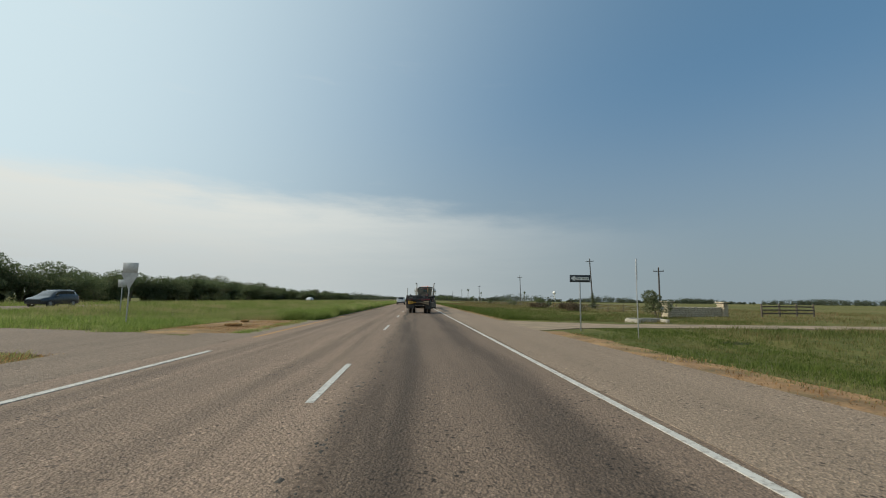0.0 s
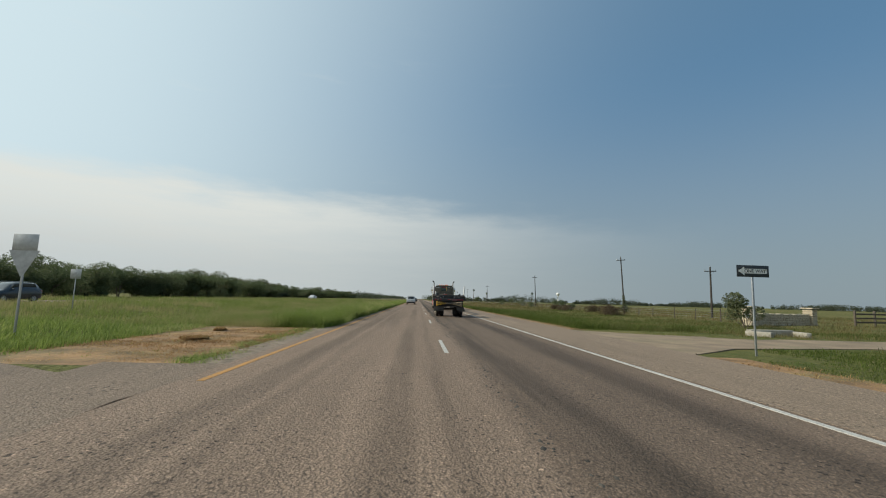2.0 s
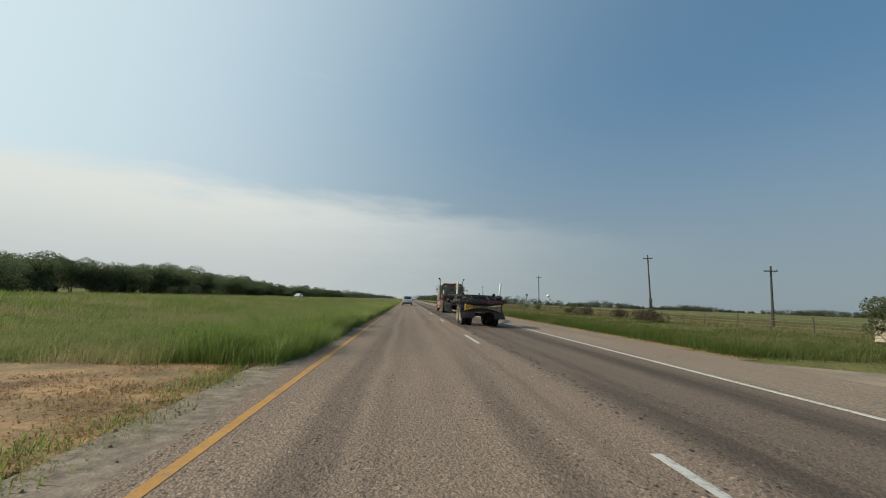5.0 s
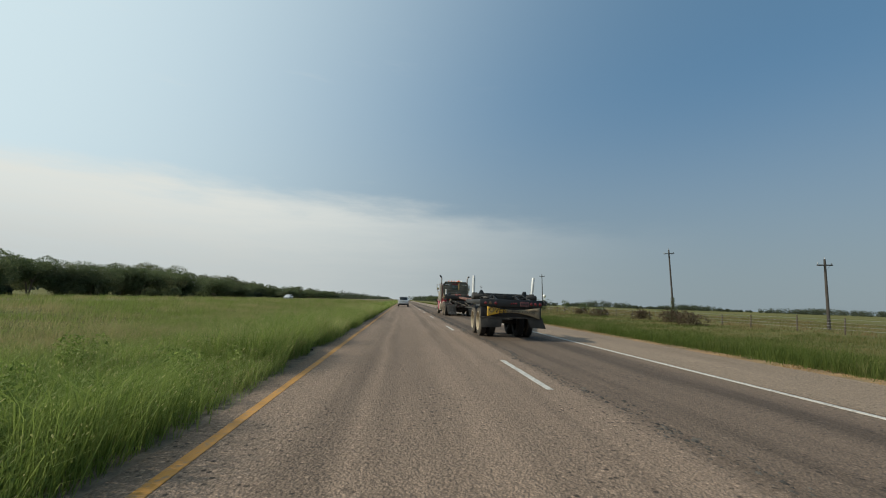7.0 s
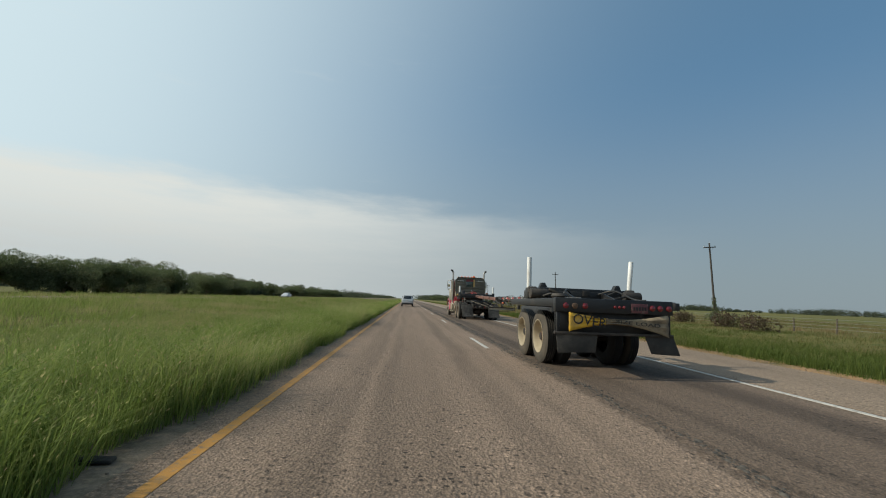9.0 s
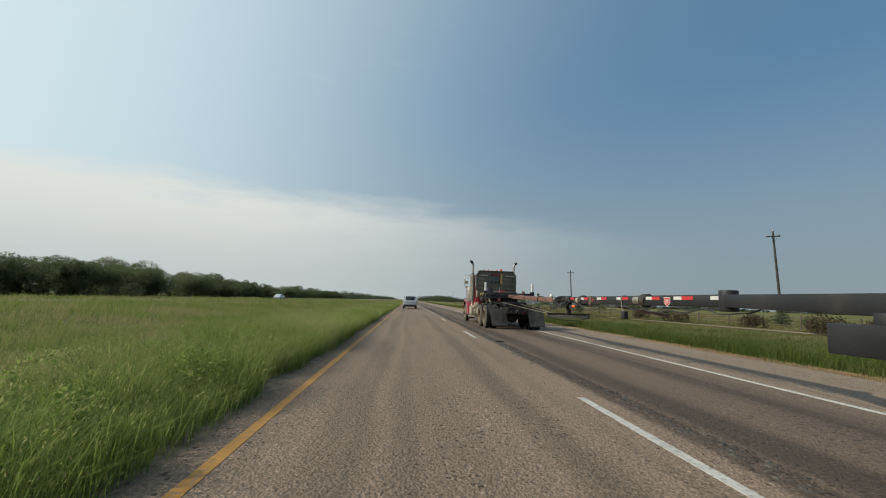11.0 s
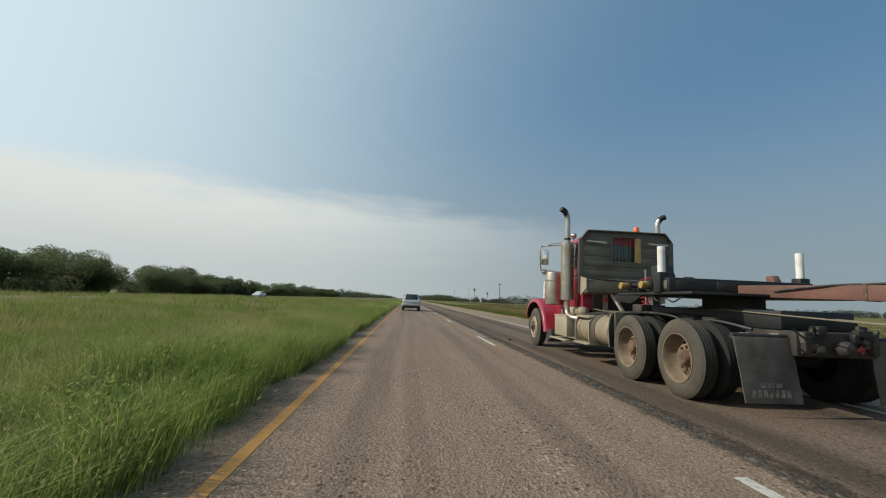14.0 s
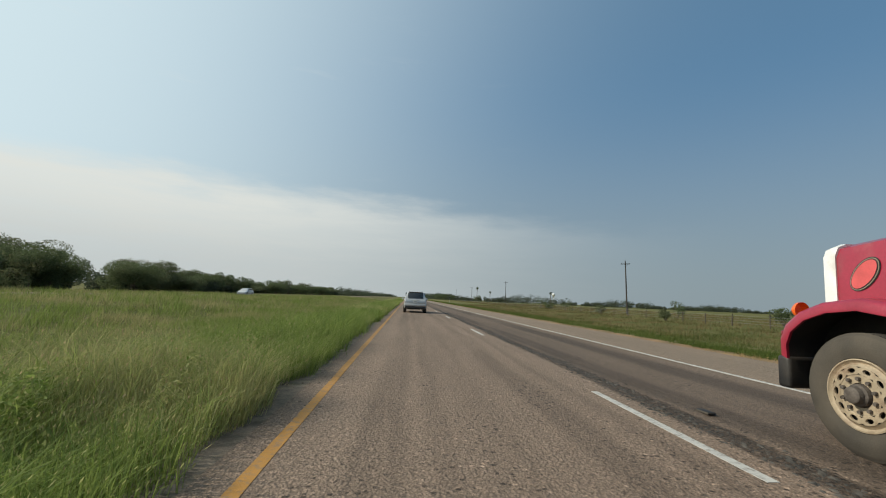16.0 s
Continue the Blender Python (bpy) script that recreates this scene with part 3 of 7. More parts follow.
def prism(outline, x0, x1, bm=None, bevel=0.0, axis="X"):
    """A flat outline of (y, z) pairs given thickness from x0 to x1 (axis Y: pairs are x, z; axis Z: x, y)."""
    out = bm or bmesh.new()
    b = bmesh.new()
    put = {"X": lambda u, v, w: (w, u, v), "Y": lambda u, v, w: (u, w, v), "Z": lambda u, v, w: (u, v, w)}[axis]
    lo = [b.verts.new(put(u, v, x0)) for u, v in outline]
    hi = [b.verts.new(put(u, v, x1)) for u, v in outline]
    b.faces.new(lo)
    b.faces.new(hi[::-1])
    for i in range(len(lo)):
        j = (i + 1) % len(lo)
        b.faces.new((lo[i], hi[i], hi[j], lo[j]))
    bmesh.ops.recalc_face_normals(b, faces=b.faces)
    if bevel:
        bmesh.ops.bevel(b, geom=b.edges[:], offset=bevel, segments=2, affect="EDGES", profile=0.5)
    return merge(out, b, Matrix())


def loft(rings, bm=None, caps=True):
    """A skin over closed rings of equal length."""
    out = bm or bmesh.new()
    vs = [[out.verts.new(p) for p in ring] for ring in rings]
    n = len(vs[0])
    for a, b in zip(vs, vs[1:]):
        for k in range(n):
            out.faces.new((a[k], a[(k + 1) % n], b[(k + 1) % n], b[k]))
    if caps:
        out.faces.new(vs[0][::-1])
        out.faces.new(vs[-1])
    return out


def words(name, text, size, mat, parent, m, label=""):
    """Lettering in the built-in font, as a thin mesh."""
    cu = bpy.data.curves.new(name, "FONT")
    cu.body, cu.size, cu.extrude, cu.align_x, cu.align_y = text, size, 0.002, "CENTER", "CENTER"
    ob = bpy.data.objects.new(name, cu)
    scene.collection.objects.link(ob)
    bpy.context.view_layer.update()
    mesh = bpy.data.meshes.new_from_object(ob.evaluated_get(bpy.context.evaluated_depsgraph_get()))
    bpy.data.objects.remove(ob)
    mesh.transform(m)
    return link(name, mesh, mat, parent, label)


# ---------------------------------------------------------------- ground and road
Y0, Y1 = -60.0, 1500.0  # the stretch of road that is built
XL, XR = -3.68, 3.62  # yellow and white edge lines


def lay(x, y):
    """Height of the ground beside the road."""
    z = -0.05
    if x > 6.6:
        d = min((x - 6.6) / 7, 1)
        z -= 0.42 * math.sin(d * math.pi / 2) ** 2
        z += 0.35 * min(max((x - 15) / 12, 0), 1)
    if x < -4.6:
        d = min((-4.6 - x) / 9, 1)
        z -= 0.30 * math.sin(d * math.pi / 2) ** 2
        z += 0.28 * min(max((-x - 17) / 9, 0), 1)
    if x > 6.6:  # the ditch is filled under the driveway
        k = min(max((11.5 - abs(y - 16)) / 6, 0), 1)
        z = z * (1 - k) - 0.06 * k
    if x < -4.6:
        z += 0.45 * math.sin(math.pi * min(max((-x - 13) / 15, 0), 1)) * min(max((y - 20) / 12, 0), 1)  # low crown of the median
        k = min(max((20 - y) / 4, 0), 1)
        z = z * (1 - k) - 0.035 * k
    z += 0.06 * noise.noise(Vector((x * 0.12, y * 0.12, 0))) * min(abs(x) / 12, 1)
    return z


def ground():
    xs = sorted({-4000, -1500, -600, -300, -160, 160, 300, 600, 1500, 4000, *(-100 + 6 * i for i in range(14)), *(-22 + 1.2 * i for i in range(15)), -4.6, -4.4, -2, 0, 2, 4, 6.2, *(6.6 + 1.2 * i for i in range(18)), *(30 + 8 * i for i in range(12))})
    ys = sorted({-4000, -1500, -400, -150, *(-60 + 3 * i for i in range(90)), *(220 + 20 * i for i in range(20)), 800, 1200, 2000, 4000})
    bm = bmesh.new()
    grid = [[bm.verts.new((x, y, lay(x, y))) for x in xs] for y in ys]
    for a, b in zip(grid, grid[1:]):
        for i in range(len(xs) - 1):
            bm.faces.new((a[i], a[i + 1], b[i + 1], b[i]))
    ob = part("ground", bm, MAT["pasture"], smooth=180)
    return tagged(ob, "flat pasture of green and straw-coloured grass", "ground", kind="structure")


def strip(name, x0, x1, y0, y1, z0, z1, mat, label, category="road", wavy=0.0, step=3.0, rag=1.0):
    """A slab along the road, its two edges uneven by wavy metres."""
    bm = bmesh.new()
    n = max(int((min(y1, 260) - y0) / step), 1)
    ys = [y0 + (min(y1, 260) - y0) * i / n for i in range(n + 1)] + ([y1] if y1 > 260 else [])
    rings = []
    for y in ys:
        a = x0 + wavy * noise.noise(Vector((y * 0.6 * rag, 3.1, 0))) + 0.6 * wavy * noise.noise(Vector((y * 2.3 * rag, 9.1, 0)))
        b = x1 + wavy * noise.noise(Vector((y * 0.6 * rag, 7.7, 0))) + 0.6 * wavy * noise.noise(Vector((y * 2.3 * rag, 5.3, 0)))
        rings.append([(a, y, z0), (b, y, z0), (b, y, z1), (a, y, z1)])
    loft(rings, bm)
    return tagged(part(name, bm, mat, smooth=0), label, category, kind="structure")


ground()
strip("road", -3.98, 6.1, Y0, Y1, -0.25, 0.0, MAT["road"], "worn brown-grey chip-seal carriageway with dark wheel tracks", "road", 0.05, 1.5)
strip("road_shoulder", 3.76, 6.35, Y0, Y1, -0.25, 0.004, MAT["shoulder"], "pale sandy paved shoulder beside the white edge line", "road shoulder", 0.06, 1.5)
strip("road_edge_gravel", -4.62, -3.95, 8.0, Y1, -0.3, -0.012, MAT["gravel"], "loose dark gravel along the road edge", "gravel", 0.07, 0.8)
strip("road_far_carriageway", -38.5, -29.5, Y0, Y1, -0.2, 0.03, MAT["far_road"], "opposite carriageway beyond the grass median", "road")
strip("edge_line_white", XR - 0.048, XR + 0.048, Y0, Y1, -0.05, 0.008, MAT["white_line"], "worn white edge line on the asphalt", "road marking", 0.006, 0.5)
strip("edge_line_yellow", XL - 0.055, XL + 0.05, 7.0, Y1, -0.05, 0.004, MAT["yellow_line"], "worn yellow edge line on the asphalt", "road marking", 0.006, 0.5)
strip("edge_line_left_turn", -3.43, -3.31, Y0, 3.5, -0.05, 0.008, MAT["white_line"], "white line beside the turning lane", "road marking", 0.006, 0.5)
for k in range(-4, 60):
    y = 10.75 + 12.19 * k
    strip("lane_dash", -0.05, 0.05, y, y + 3.05, -0.05, 0.004, MAT["white_line"], "worn white dash of the lane line", "road marking", 0.006, 0.5)
# turning lane and median crossing
strip("road_turning_lane", -6.0, -3.96, Y0, 8.5, -0.25, -0.002, MAT["far_road"], "paved turning lane by the median crossing", "road", 0.12, 0.9)


def slab(name, outline, z0, z1, mat, label, category):
    return tagged(part(name, prism(outline, z0, z1, axis="Z"), mat, smooth=0), label, category, kind="structure")


slab("road_median_crossing", [(-5.8, 2.5), (-5.8, 7.4), (-8.5, 8.8), (-14, 10.2), (-30, 11.0), (-30, 4.5), (-14, 4.0), (-8, 3.4)], -0.4, -0.010, MAT["far_road"], "paved crossing through the grass median", "road")
slab("road_dirt_driveway", [(6.2, 11.5), (6.2, 21), (9, 19), (14, 17.8), (26, 17.4), (60, 17.2), (60, 14.2), (26, 14.4), (14, 14.4), (9, 13.6)], -0.9, -0.035, MAT["dirt"], "brown dirt driveway leading off to a ranch gate", "driveway")
strip("verge_mown_strip", -8.6, -4.6, 8.3, 18.8, -0.35, -0.03, MAT["mown"], "dry mown straw strip beside the road", "verge", 1.1, 0.35)
strip("verge_dry_edge", 6.3, 7.35, Y0, 11.2, -0.35, -0.03, MAT["mown"], "dry cut grass along the shoulder", "verge", 0.22, 0.6)
strip("verge_dry_edge", 6.3, 7.2, 21.2, 400, -0.35, -0.03, MAT["mown"], "dry cut grass along the shoulder", "verge", 0.22, 0.6)


def patchy(x, y, size, seed):
    """Smooth random values from 0 to 1 in patches of about size metres."""
    table = np.random.default_rng(1000 + seed).uniform(0, 1, (256, 256))
    u, v = x / size, y / size
    i, j = np.floor(u).astype(int), np.floor(v).astype(int)
    f, g = u - i, v - j
    f, g = f * f * (3 - 2 * f), g * g * (3 - 2 * g)
    at = lambda a, b: table[a % 256, b % 256]
    return (at(i, j) * (1 - f) + at(i + 1, j) * f) * (1 - g) + (at(i, j + 1) * (1 - f) + at(i + 1, j + 1) * f) * g


def blades(name, zones, mat, label, seed):
    """Grass as real blades: zones of (x0, x1, y0, y1, count, low, high, width, lean)."""
    rng = np.random.default_rng(seed)
    V, F3, base, heads = [], [], 0, []
    for x0, x1, y0, y1, count, low, high, width, lean in zones:
        n = int(count)
        tuft = max(n // 9, 1)
        cx, cy = rng.uniform(x0, x1, tuft), rng.uniform(y0, y1, tuft)
        which = rng.integers(0, tuft, n)
        spread = 0.05 + width * 4
        x, y = cx[which] + rng.normal(0, spread, n), cy[which] + rng.normal(0, spread, n)
        edge = 0.20 * np.sin(0.9 * y + np.sin(0.37 * y)) + 0.12 * np.sin(2.7 * y) if name == "tall_grass" else 0.0
        keep = (x > min(x0, x1) - 0.15) & (x < max(x0, x1) + 0.10 + edge)
        keep &= ~((x > 6.0) & (np.abs(y - 16) < np.where(x < 9.5, 5.2, 2.3)) & (x < 60))
        x, y, which = x[keep], y[keep], which[keep]
        n = len(x)
        tall = rng.uniform(0.72, 1.2, tuft)[which] * (0.30 + 0.80 * patchy(cx, cy, 0.62, seed)[which] + 0.58 * patchy(cx, cy, 2.8, seed + 1)[which])
        h = rng.uniform(low, high, n) * tall
        a = rng.uniform(0, 2 * np.pi, n)
        z = np.interp(x, GX, GZ)
        z = z - np.where(x < -4.6, 0.45 * np.sin(np.pi * np.clip((-x - 13) / 15, 0, 1)) * (1 - np.clip((y - 20) / 12, 0, 1)), 0)
        flat = np.where(x < -4.6, np.clip((20 - y) / 4, 0, 1), 0)
        z = z * (1 - flat) - 0.035 * flat - 0.03
        fill = np.where(x > 6.6, np.clip((11.5 - np.abs(y - 16)) / 6, 0, 1), 0)
        z = z * (1 - fill) - 0.09 * fill
        w = width * rng.uniform(0.6, 1.3, n) / 2
        bend = lean * h * rng.uniform(0.2, 1.2, n)
        b = a + rng.normal(0, 0.8, n) + np.pi / 2
        dx, dy = np.cos(a) * w, np.sin(a) * w
        ex, ey = np.cos(b) * bend + 0.12 * h, np.sin(b) * bend
        foot_a, foot_b = np.stack([x - dx, y - dy, z], 1), np.stack([x + dx, y + dy, z], 1)
        tip = np.stack([x + ex, y + ey, z + h * (1 - 0.25 * lean)], 1)
        if width < 0.012 and x1 < 0:
            ripe = rng.uniform(0, 1, n) < 0.22 * (h > 0.25)
            heads.append((tip[ripe], np.stack([ex, ey, 0.8 * h], 1)[ripe], a[ripe]))
        if width > 0.02:  # far off: one slim triangle
            pts, tri = np.stack([foot_a, foot_b, tip], 1), [[0, 1, 2]]
        else:
            mid_a = np.stack([x - dx * 0.8 + ex * 0.3, y - dy * 0.8 + ey * 0.3, z + h * 0.6], 1)
            mid_b = np.stack([x + dx * 0.8 + ex * 0.3, y + dy * 0.8 + ey * 0.3, z + h * 0.6], 1)
            pts, tri = np.stack([foot_a, foot_b, mid_a, mid_b, tip], 1), [[0, 1, 3], [0, 3, 2], [2, 3, 4]]
        k = pts.shape[1]
        V.append(pts.reshape(-1, 3))
        F3.append((base + k * np.arange(n)[:, None, None] + np.array(tri)[None]).reshape(-1, 3))
        base += k * n
    V, F3 = np.concatenate(V), np.concatenate(F3)
    for tip, way, a in heads:  # feathery seed heads on the ripest stalks
        way = way / np.linalg.norm(way, axis=1, keepdims=True)
        side = np.stack([np.cos(a), np.sin(a), 0 * a], 1)
        size = rng.uniform(0.012, 0.034, len(tip))[:, None]
        quad = np.stack([tip - way * size * 0.6, tip + side * size * 0.20, tip + way * size * 0.6, tip - side * size * 0.20], 1).reshape(-1, 3)
        tagged(link("seed_heads", raw("seed_heads", quad, np.arange(len(quad)).reshape(-1, 4)), MAT["seed"]), "pale feathery seed heads over the grass", "grass", kind="stuff")
    return tagged(link(name, raw(name, V, F3), mat), label, "grass", kind="stuff")


def raw(name, V, F):
    """A mesh from arrays of places and of faces with k corners each."""
    k = F.shape[1]
    me = bpy.data.meshes.new(name)
    me.vertices.add(len(V))
    me.vertices.foreach_set("co", np.ascontiguousarray(V, dtype=np.float32).ravel())
    me.loops.add(F.size)
    me.loops.foreach_set("vertex_index", np.ascontiguousarray(F, dtype=np.int32).ravel())
    me.polygons.add(len(F))
    me.polygons.foreach_set("loop_start", np.arange(0, F.size, k, dtype=np.int32))
    me.update(calc_edges=True)
    return me


GX = np.linspace(-120, 140, 1041)
GZ = np.array([lay(float(x), 500.5) for x in GX])

blades("tall_grass", [(-6.2, -4.12, 18, 66, 198000, 0.34, 0.82, 0.007, 0.75), (-6.2, -4.12, 66, 130, 60000, 0.34, 0.80, 0.016, 0.7), (-6.6, -4.2, 130, 300, 24000, 0.35, 0.75, 0.05, 0.5)], MAT["tall"], "tall green roadside grass going to seed", 1)
blades("short_grass", [(-5.1, -4.3, 8.5, 19, 6000, 0.05, 0.16, 0.010, 0.9), (-9.6, -8.3, 8.5, 19, 8000, 0.06, 0.25, 0.012, 0.8), (-9.0, -5.0, 9, 21, 500, 0.04, 0.10, 0.012, 0.9), (-30, -9.0, 10, 23, 60000, 0.10, 0.32, 0.018, 0.7)], MAT["tall"], "short green grass beside the mown strip", 7)
blades("median_grass", [(-13, -6.0, 17.6, 66, 196000, 0.22, 0.52, 0.009, 0.7), (-13, -6.0, 66, 150, 60000, 0.25, 0.5, 0.024, 0.6), (-29, -13, 18, 80, 90000, 0.22, 0.55, 0.026, 0.5), (-29, -12, 80, 200, 50000, 0.3, 0.6, 0.06, 0.5), (-46, -39, 0, 160, 30000, 0.3, 0.7, 0.06, 0.5), (-26, -6.4, -6, 3.0, 40000, 0.05, 0.18, 0.014, 0.6)], MAT["mid"], "long pale green grass over the median", 2)
blades("verge_grass", [(7.0, 13.5, -4, 24, 60000, 0.04, 0.13, 0.012, 0.7), (7.2, 13.5, 22, 66, 125000, 0.16, 0.52, 0.010, 0.7), (6.9, 7.6, 22, 64, 12000, 0.05, 0.16, 0.012, 0.6), (13, 16, 20, 70, 26000, 0.12, 0.42, 0.012, 0.7), (16, 19.5, 24, 72, 9000, 0.10, 0.36, 0.014, 0.7), (7.0, 12.5, 64, 72, 18000, 0.05, 0.18, 0.012, 0.7), (7.0, 12.5, 70, 150, 50000, 0.06, 0.20, 0.025, 0.6), (12.5, 15, 80, 200, 8000, 0.1, 0.3, 0.05, 0.5), (6.9, 12, 150, 300, 16000, 0.15, 0.4, 0.07, 0.5)], MAT["verge"], "green grass of the roadside ditch", 3)
blades("cut_grass", [(6.3, 7.5, -4, 70, 26000, 0.03, 0.12, 0.016, 1.2), (6.3, 7.5, 70, 160, 10000, 0.04, 0.12, 0.03, 1.2), (-7.0, -6.0, -6, 3.0, 7000, 0.03, 0.12, 0.016, 1.2), (-8.9, -4.7, 8.4, 18.8, 44000, 0.02, 0.09, 0.014, 1.7), (-4.75, -4.4, 9, 60, 5000, 0.03, 0.14, 0.014, 0.9)], MAT["straw"], "dry cut straw lying on the verge", 4)
blades("field_grass", [(26, 70, 0, 140, 70000, 0.12, 0.34, 0.045, 0.5), (26, 80, 140, 320, 26000, 0.2, 0.5, 0.13, 0.5)], MAT["dry"], "pale dry pasture grass beyond the fence", 5)
blades("olive_grass", [(13.2, 26, -4, 84, 130000, 0.08, 0.30, 0.015, 0.7)], MAT["olive_grass"], "olive green grass between ditch and fence", 8)
blades("dry_grass", [(13.2, 26, 80, 200, 50000, 0.12, 0.32, 0.04, 0.5)], MAT["dry"], "tan dry grass between ditch and fence", 6)


# ---------------------------------------------------------------- trees


def leaf_mesh(name, blobs, count, size, seed, flat=0.75):
    """A crown: many small leaf sprays through the shells of its clumps. blobs: (x, y, z, radius)."""
    rng = np.random.default_rng(seed)
    B = np.array(blobs, float)
    wt = B[:, 3] ** 2
    which = rng.choice(len(B), count, p=wt / wt.sum())
    d = rng.normal(size=(count, 3))
    d /= np.linalg.norm(d, axis=1, keepdims=True)
    r = B[which, 3] * rng.uniform(0.55, 1.08, count) ** 0.6
    c = B[which, :3] + d * r[:, None] * np.array([1, 1, flat])
    c[:, 2] = np.maximum(c[:, 2], 0.05)
    u = rng.normal(size=(count, 3))
    u /= np.linalg.norm(u, axis=1, keepdims=True)
    v = np.cross(u, rng.normal(size=(count, 3)))
    v /= np.linalg.norm(v, axis=1, keepdims=True)
    s = size * rng.uniform(0.5, 1.4, count)[:, None]
    P = np.stack([c - u * s, c - v * s * 0.42, c + u * s, c + v * s * 0.42], 1).reshape(-1, 3)
    F = np.arange(4 * count).reshape(-1, 4)
    return raw(name, P, F)


def roadside_weeds():
    """Bushy broad-leaved weeds scattered through the tall grass at the road's edge."""
    rng = random.Random(19)
    clumps = []
    for k in range(190):
        y = 19 + 90 * rng.random() ** 1.3
        x = -4.45 - 2.4 * rng.random() ** 1.6
        size = rng.uniform(0.10, 0.24)
        for j in range(3):
            clumps.append((x + rng.uniform(-0.16, 0.16), y + rng.uniform(-0.2, 0.2), -0.08 + rng.uniform(0.12, 0.56), size * rng.uniform(0.6, 1.0)))
    mesh = leaf_mesh("roadside_weeds", clumps, 70000, 0.024, 61, 1.1)
    tagged(link("roadside_weeds", mesh, MAT["tall"]), "bushy green weeds among the roadside grass", "weeds", kind="stuff")


def tree(seed, height, width, low, mat, leaves=17000, leaf=0.165, category="tree", label="", name="tree"):
    rng = random.Random(seed)
    root = thing(name, 0, 0, label=label, category=category)
    blobs, bm = [], bmesh.new()
    stems = 2 if rng.random() < 0.5 else 3
    for k in range(stems):
        a = 2 * math.pi * (k + rng.random() * 0.6) / stems
        foot = Vector((0.16 * math.cos(a), 0.16 * math.sin(a), -0.25))
        knee = foot + Vector((0.5 * math.cos(a), 0.5 * math.sin(a), 0.32 * height))
        rod(foot, knee, 0.17, 0.11, 8, bm)
        for j in range(4):
            b = a + rng.uniform(-1.1, 1.1)
            out = rng.uniform(0.45, 0.95) * width / 2
            tip = Vector((out * math.cos(b), out * math.sin(b), rng.uniform(0.45, 0.9) * height))
            mid = knee.lerp(tip, 0.5) + Vector((0, 0, 0.25))
            rod(knee, mid, 0.10, 0.06, 6, bm)
            rod(mid, tip, 0.06, 0.02, 6, bm)
            rr = rng.uniform(0.13, 0.24) * width
            blobs.append((tip.x, tip.y, min(tip.z, height - rr * 0.7), rr))
            blobs.append((mid.x * 1.1, mid.y * 1.1, mid.z, rr * 0.8))
    for j in range(12):
        b, out = rng.uniform(0, 2 * math.pi), rng.uniform(0.3, 1.0) * width / 2
        rr = rng.uniform(0.10, 0.2) * width
        top = height * (1 - 0.45 * (out / (width / 2)) ** 2)
        blobs.append((out * math.cos(b), out * math.sin(b), rng.uniform(low, max(top - rr * 0.7, low + 0.2)), rr))
    part("trunk", bm, MAT["bark"], root)
    link("crown", leaf_mesh("crown", blobs, leaves, leaf, seed), mat, root)
    return root


def plant_rows():
    rng = random.Random(11)
    lab = "dense dark green tree at the edge of the woods"
    kinds = [tree(21, 8.4, 12.0, 0.3, MAT["leaf"], label=lab), tree(22, 7.4, 11.0, 0.6, MAT["leaf"], label=lab), tree(23, 9.4, 12.0, 0.9, MAT["leaf_b"], label="taller olive green tree at the edge of the woods"), tree(24, 6.0, 10.0, 0.5, MAT["leaf_b"], label="low spreading olive green tree by the woods")]
    first = dict(zip(range(4), [(-55, 104), (-54, 94), (-58, 152), (-56, 118)]))
    for i, (x, y) in first.items():
        kinds[i].matrix_world = pose(x, y, 0, 0, 0, 40 * i)
        kinds[i].scale = (0.84, 0.84, 0.74)
        kinds[i]["group"] = "trees along the far carriageway"
    y = 26.0
    while y < 430:
        size = float(np.interp(y, [26, 50, 80, 104, 130, 180, 260, 430], [0.76, 0.82, 0.78, 0.92, 0.82, 0.74, 0.68, 0.66]))
        k = kinds[rng.choice((0, 0, 1, 1, 2, 3))]
        k_s = size * rng.uniform(0.85, 1.12)
        back = 0 if y < 180 else 9
        if not 131 < y < 140:
            c = copy_thing(k, pose(rng.uniform(-60, -52) - back, y, 0, 0, 0, rng.uniform(0, 360)))
            c.scale = (k_s * 1.1, k_s * 1.1, k_s * rng.uniform(0.72, 1.2))
        y += rng.uniform(4.5, 8.0) if rng.random() < 0.86 else 13
    for y in (-8, 4, 14, 24, 42, 58, 74):
        k = kinds[rng.choice((0, 1, 2))]
        c = copy_thing(k, pose(rng.uniform(-68, -61), y + rng.uniform(-3, 3), 0, 0, 0, rng.uniform(0, 360)))
        c.scale = (0.7, 0.7, 0.6)
    return kinds


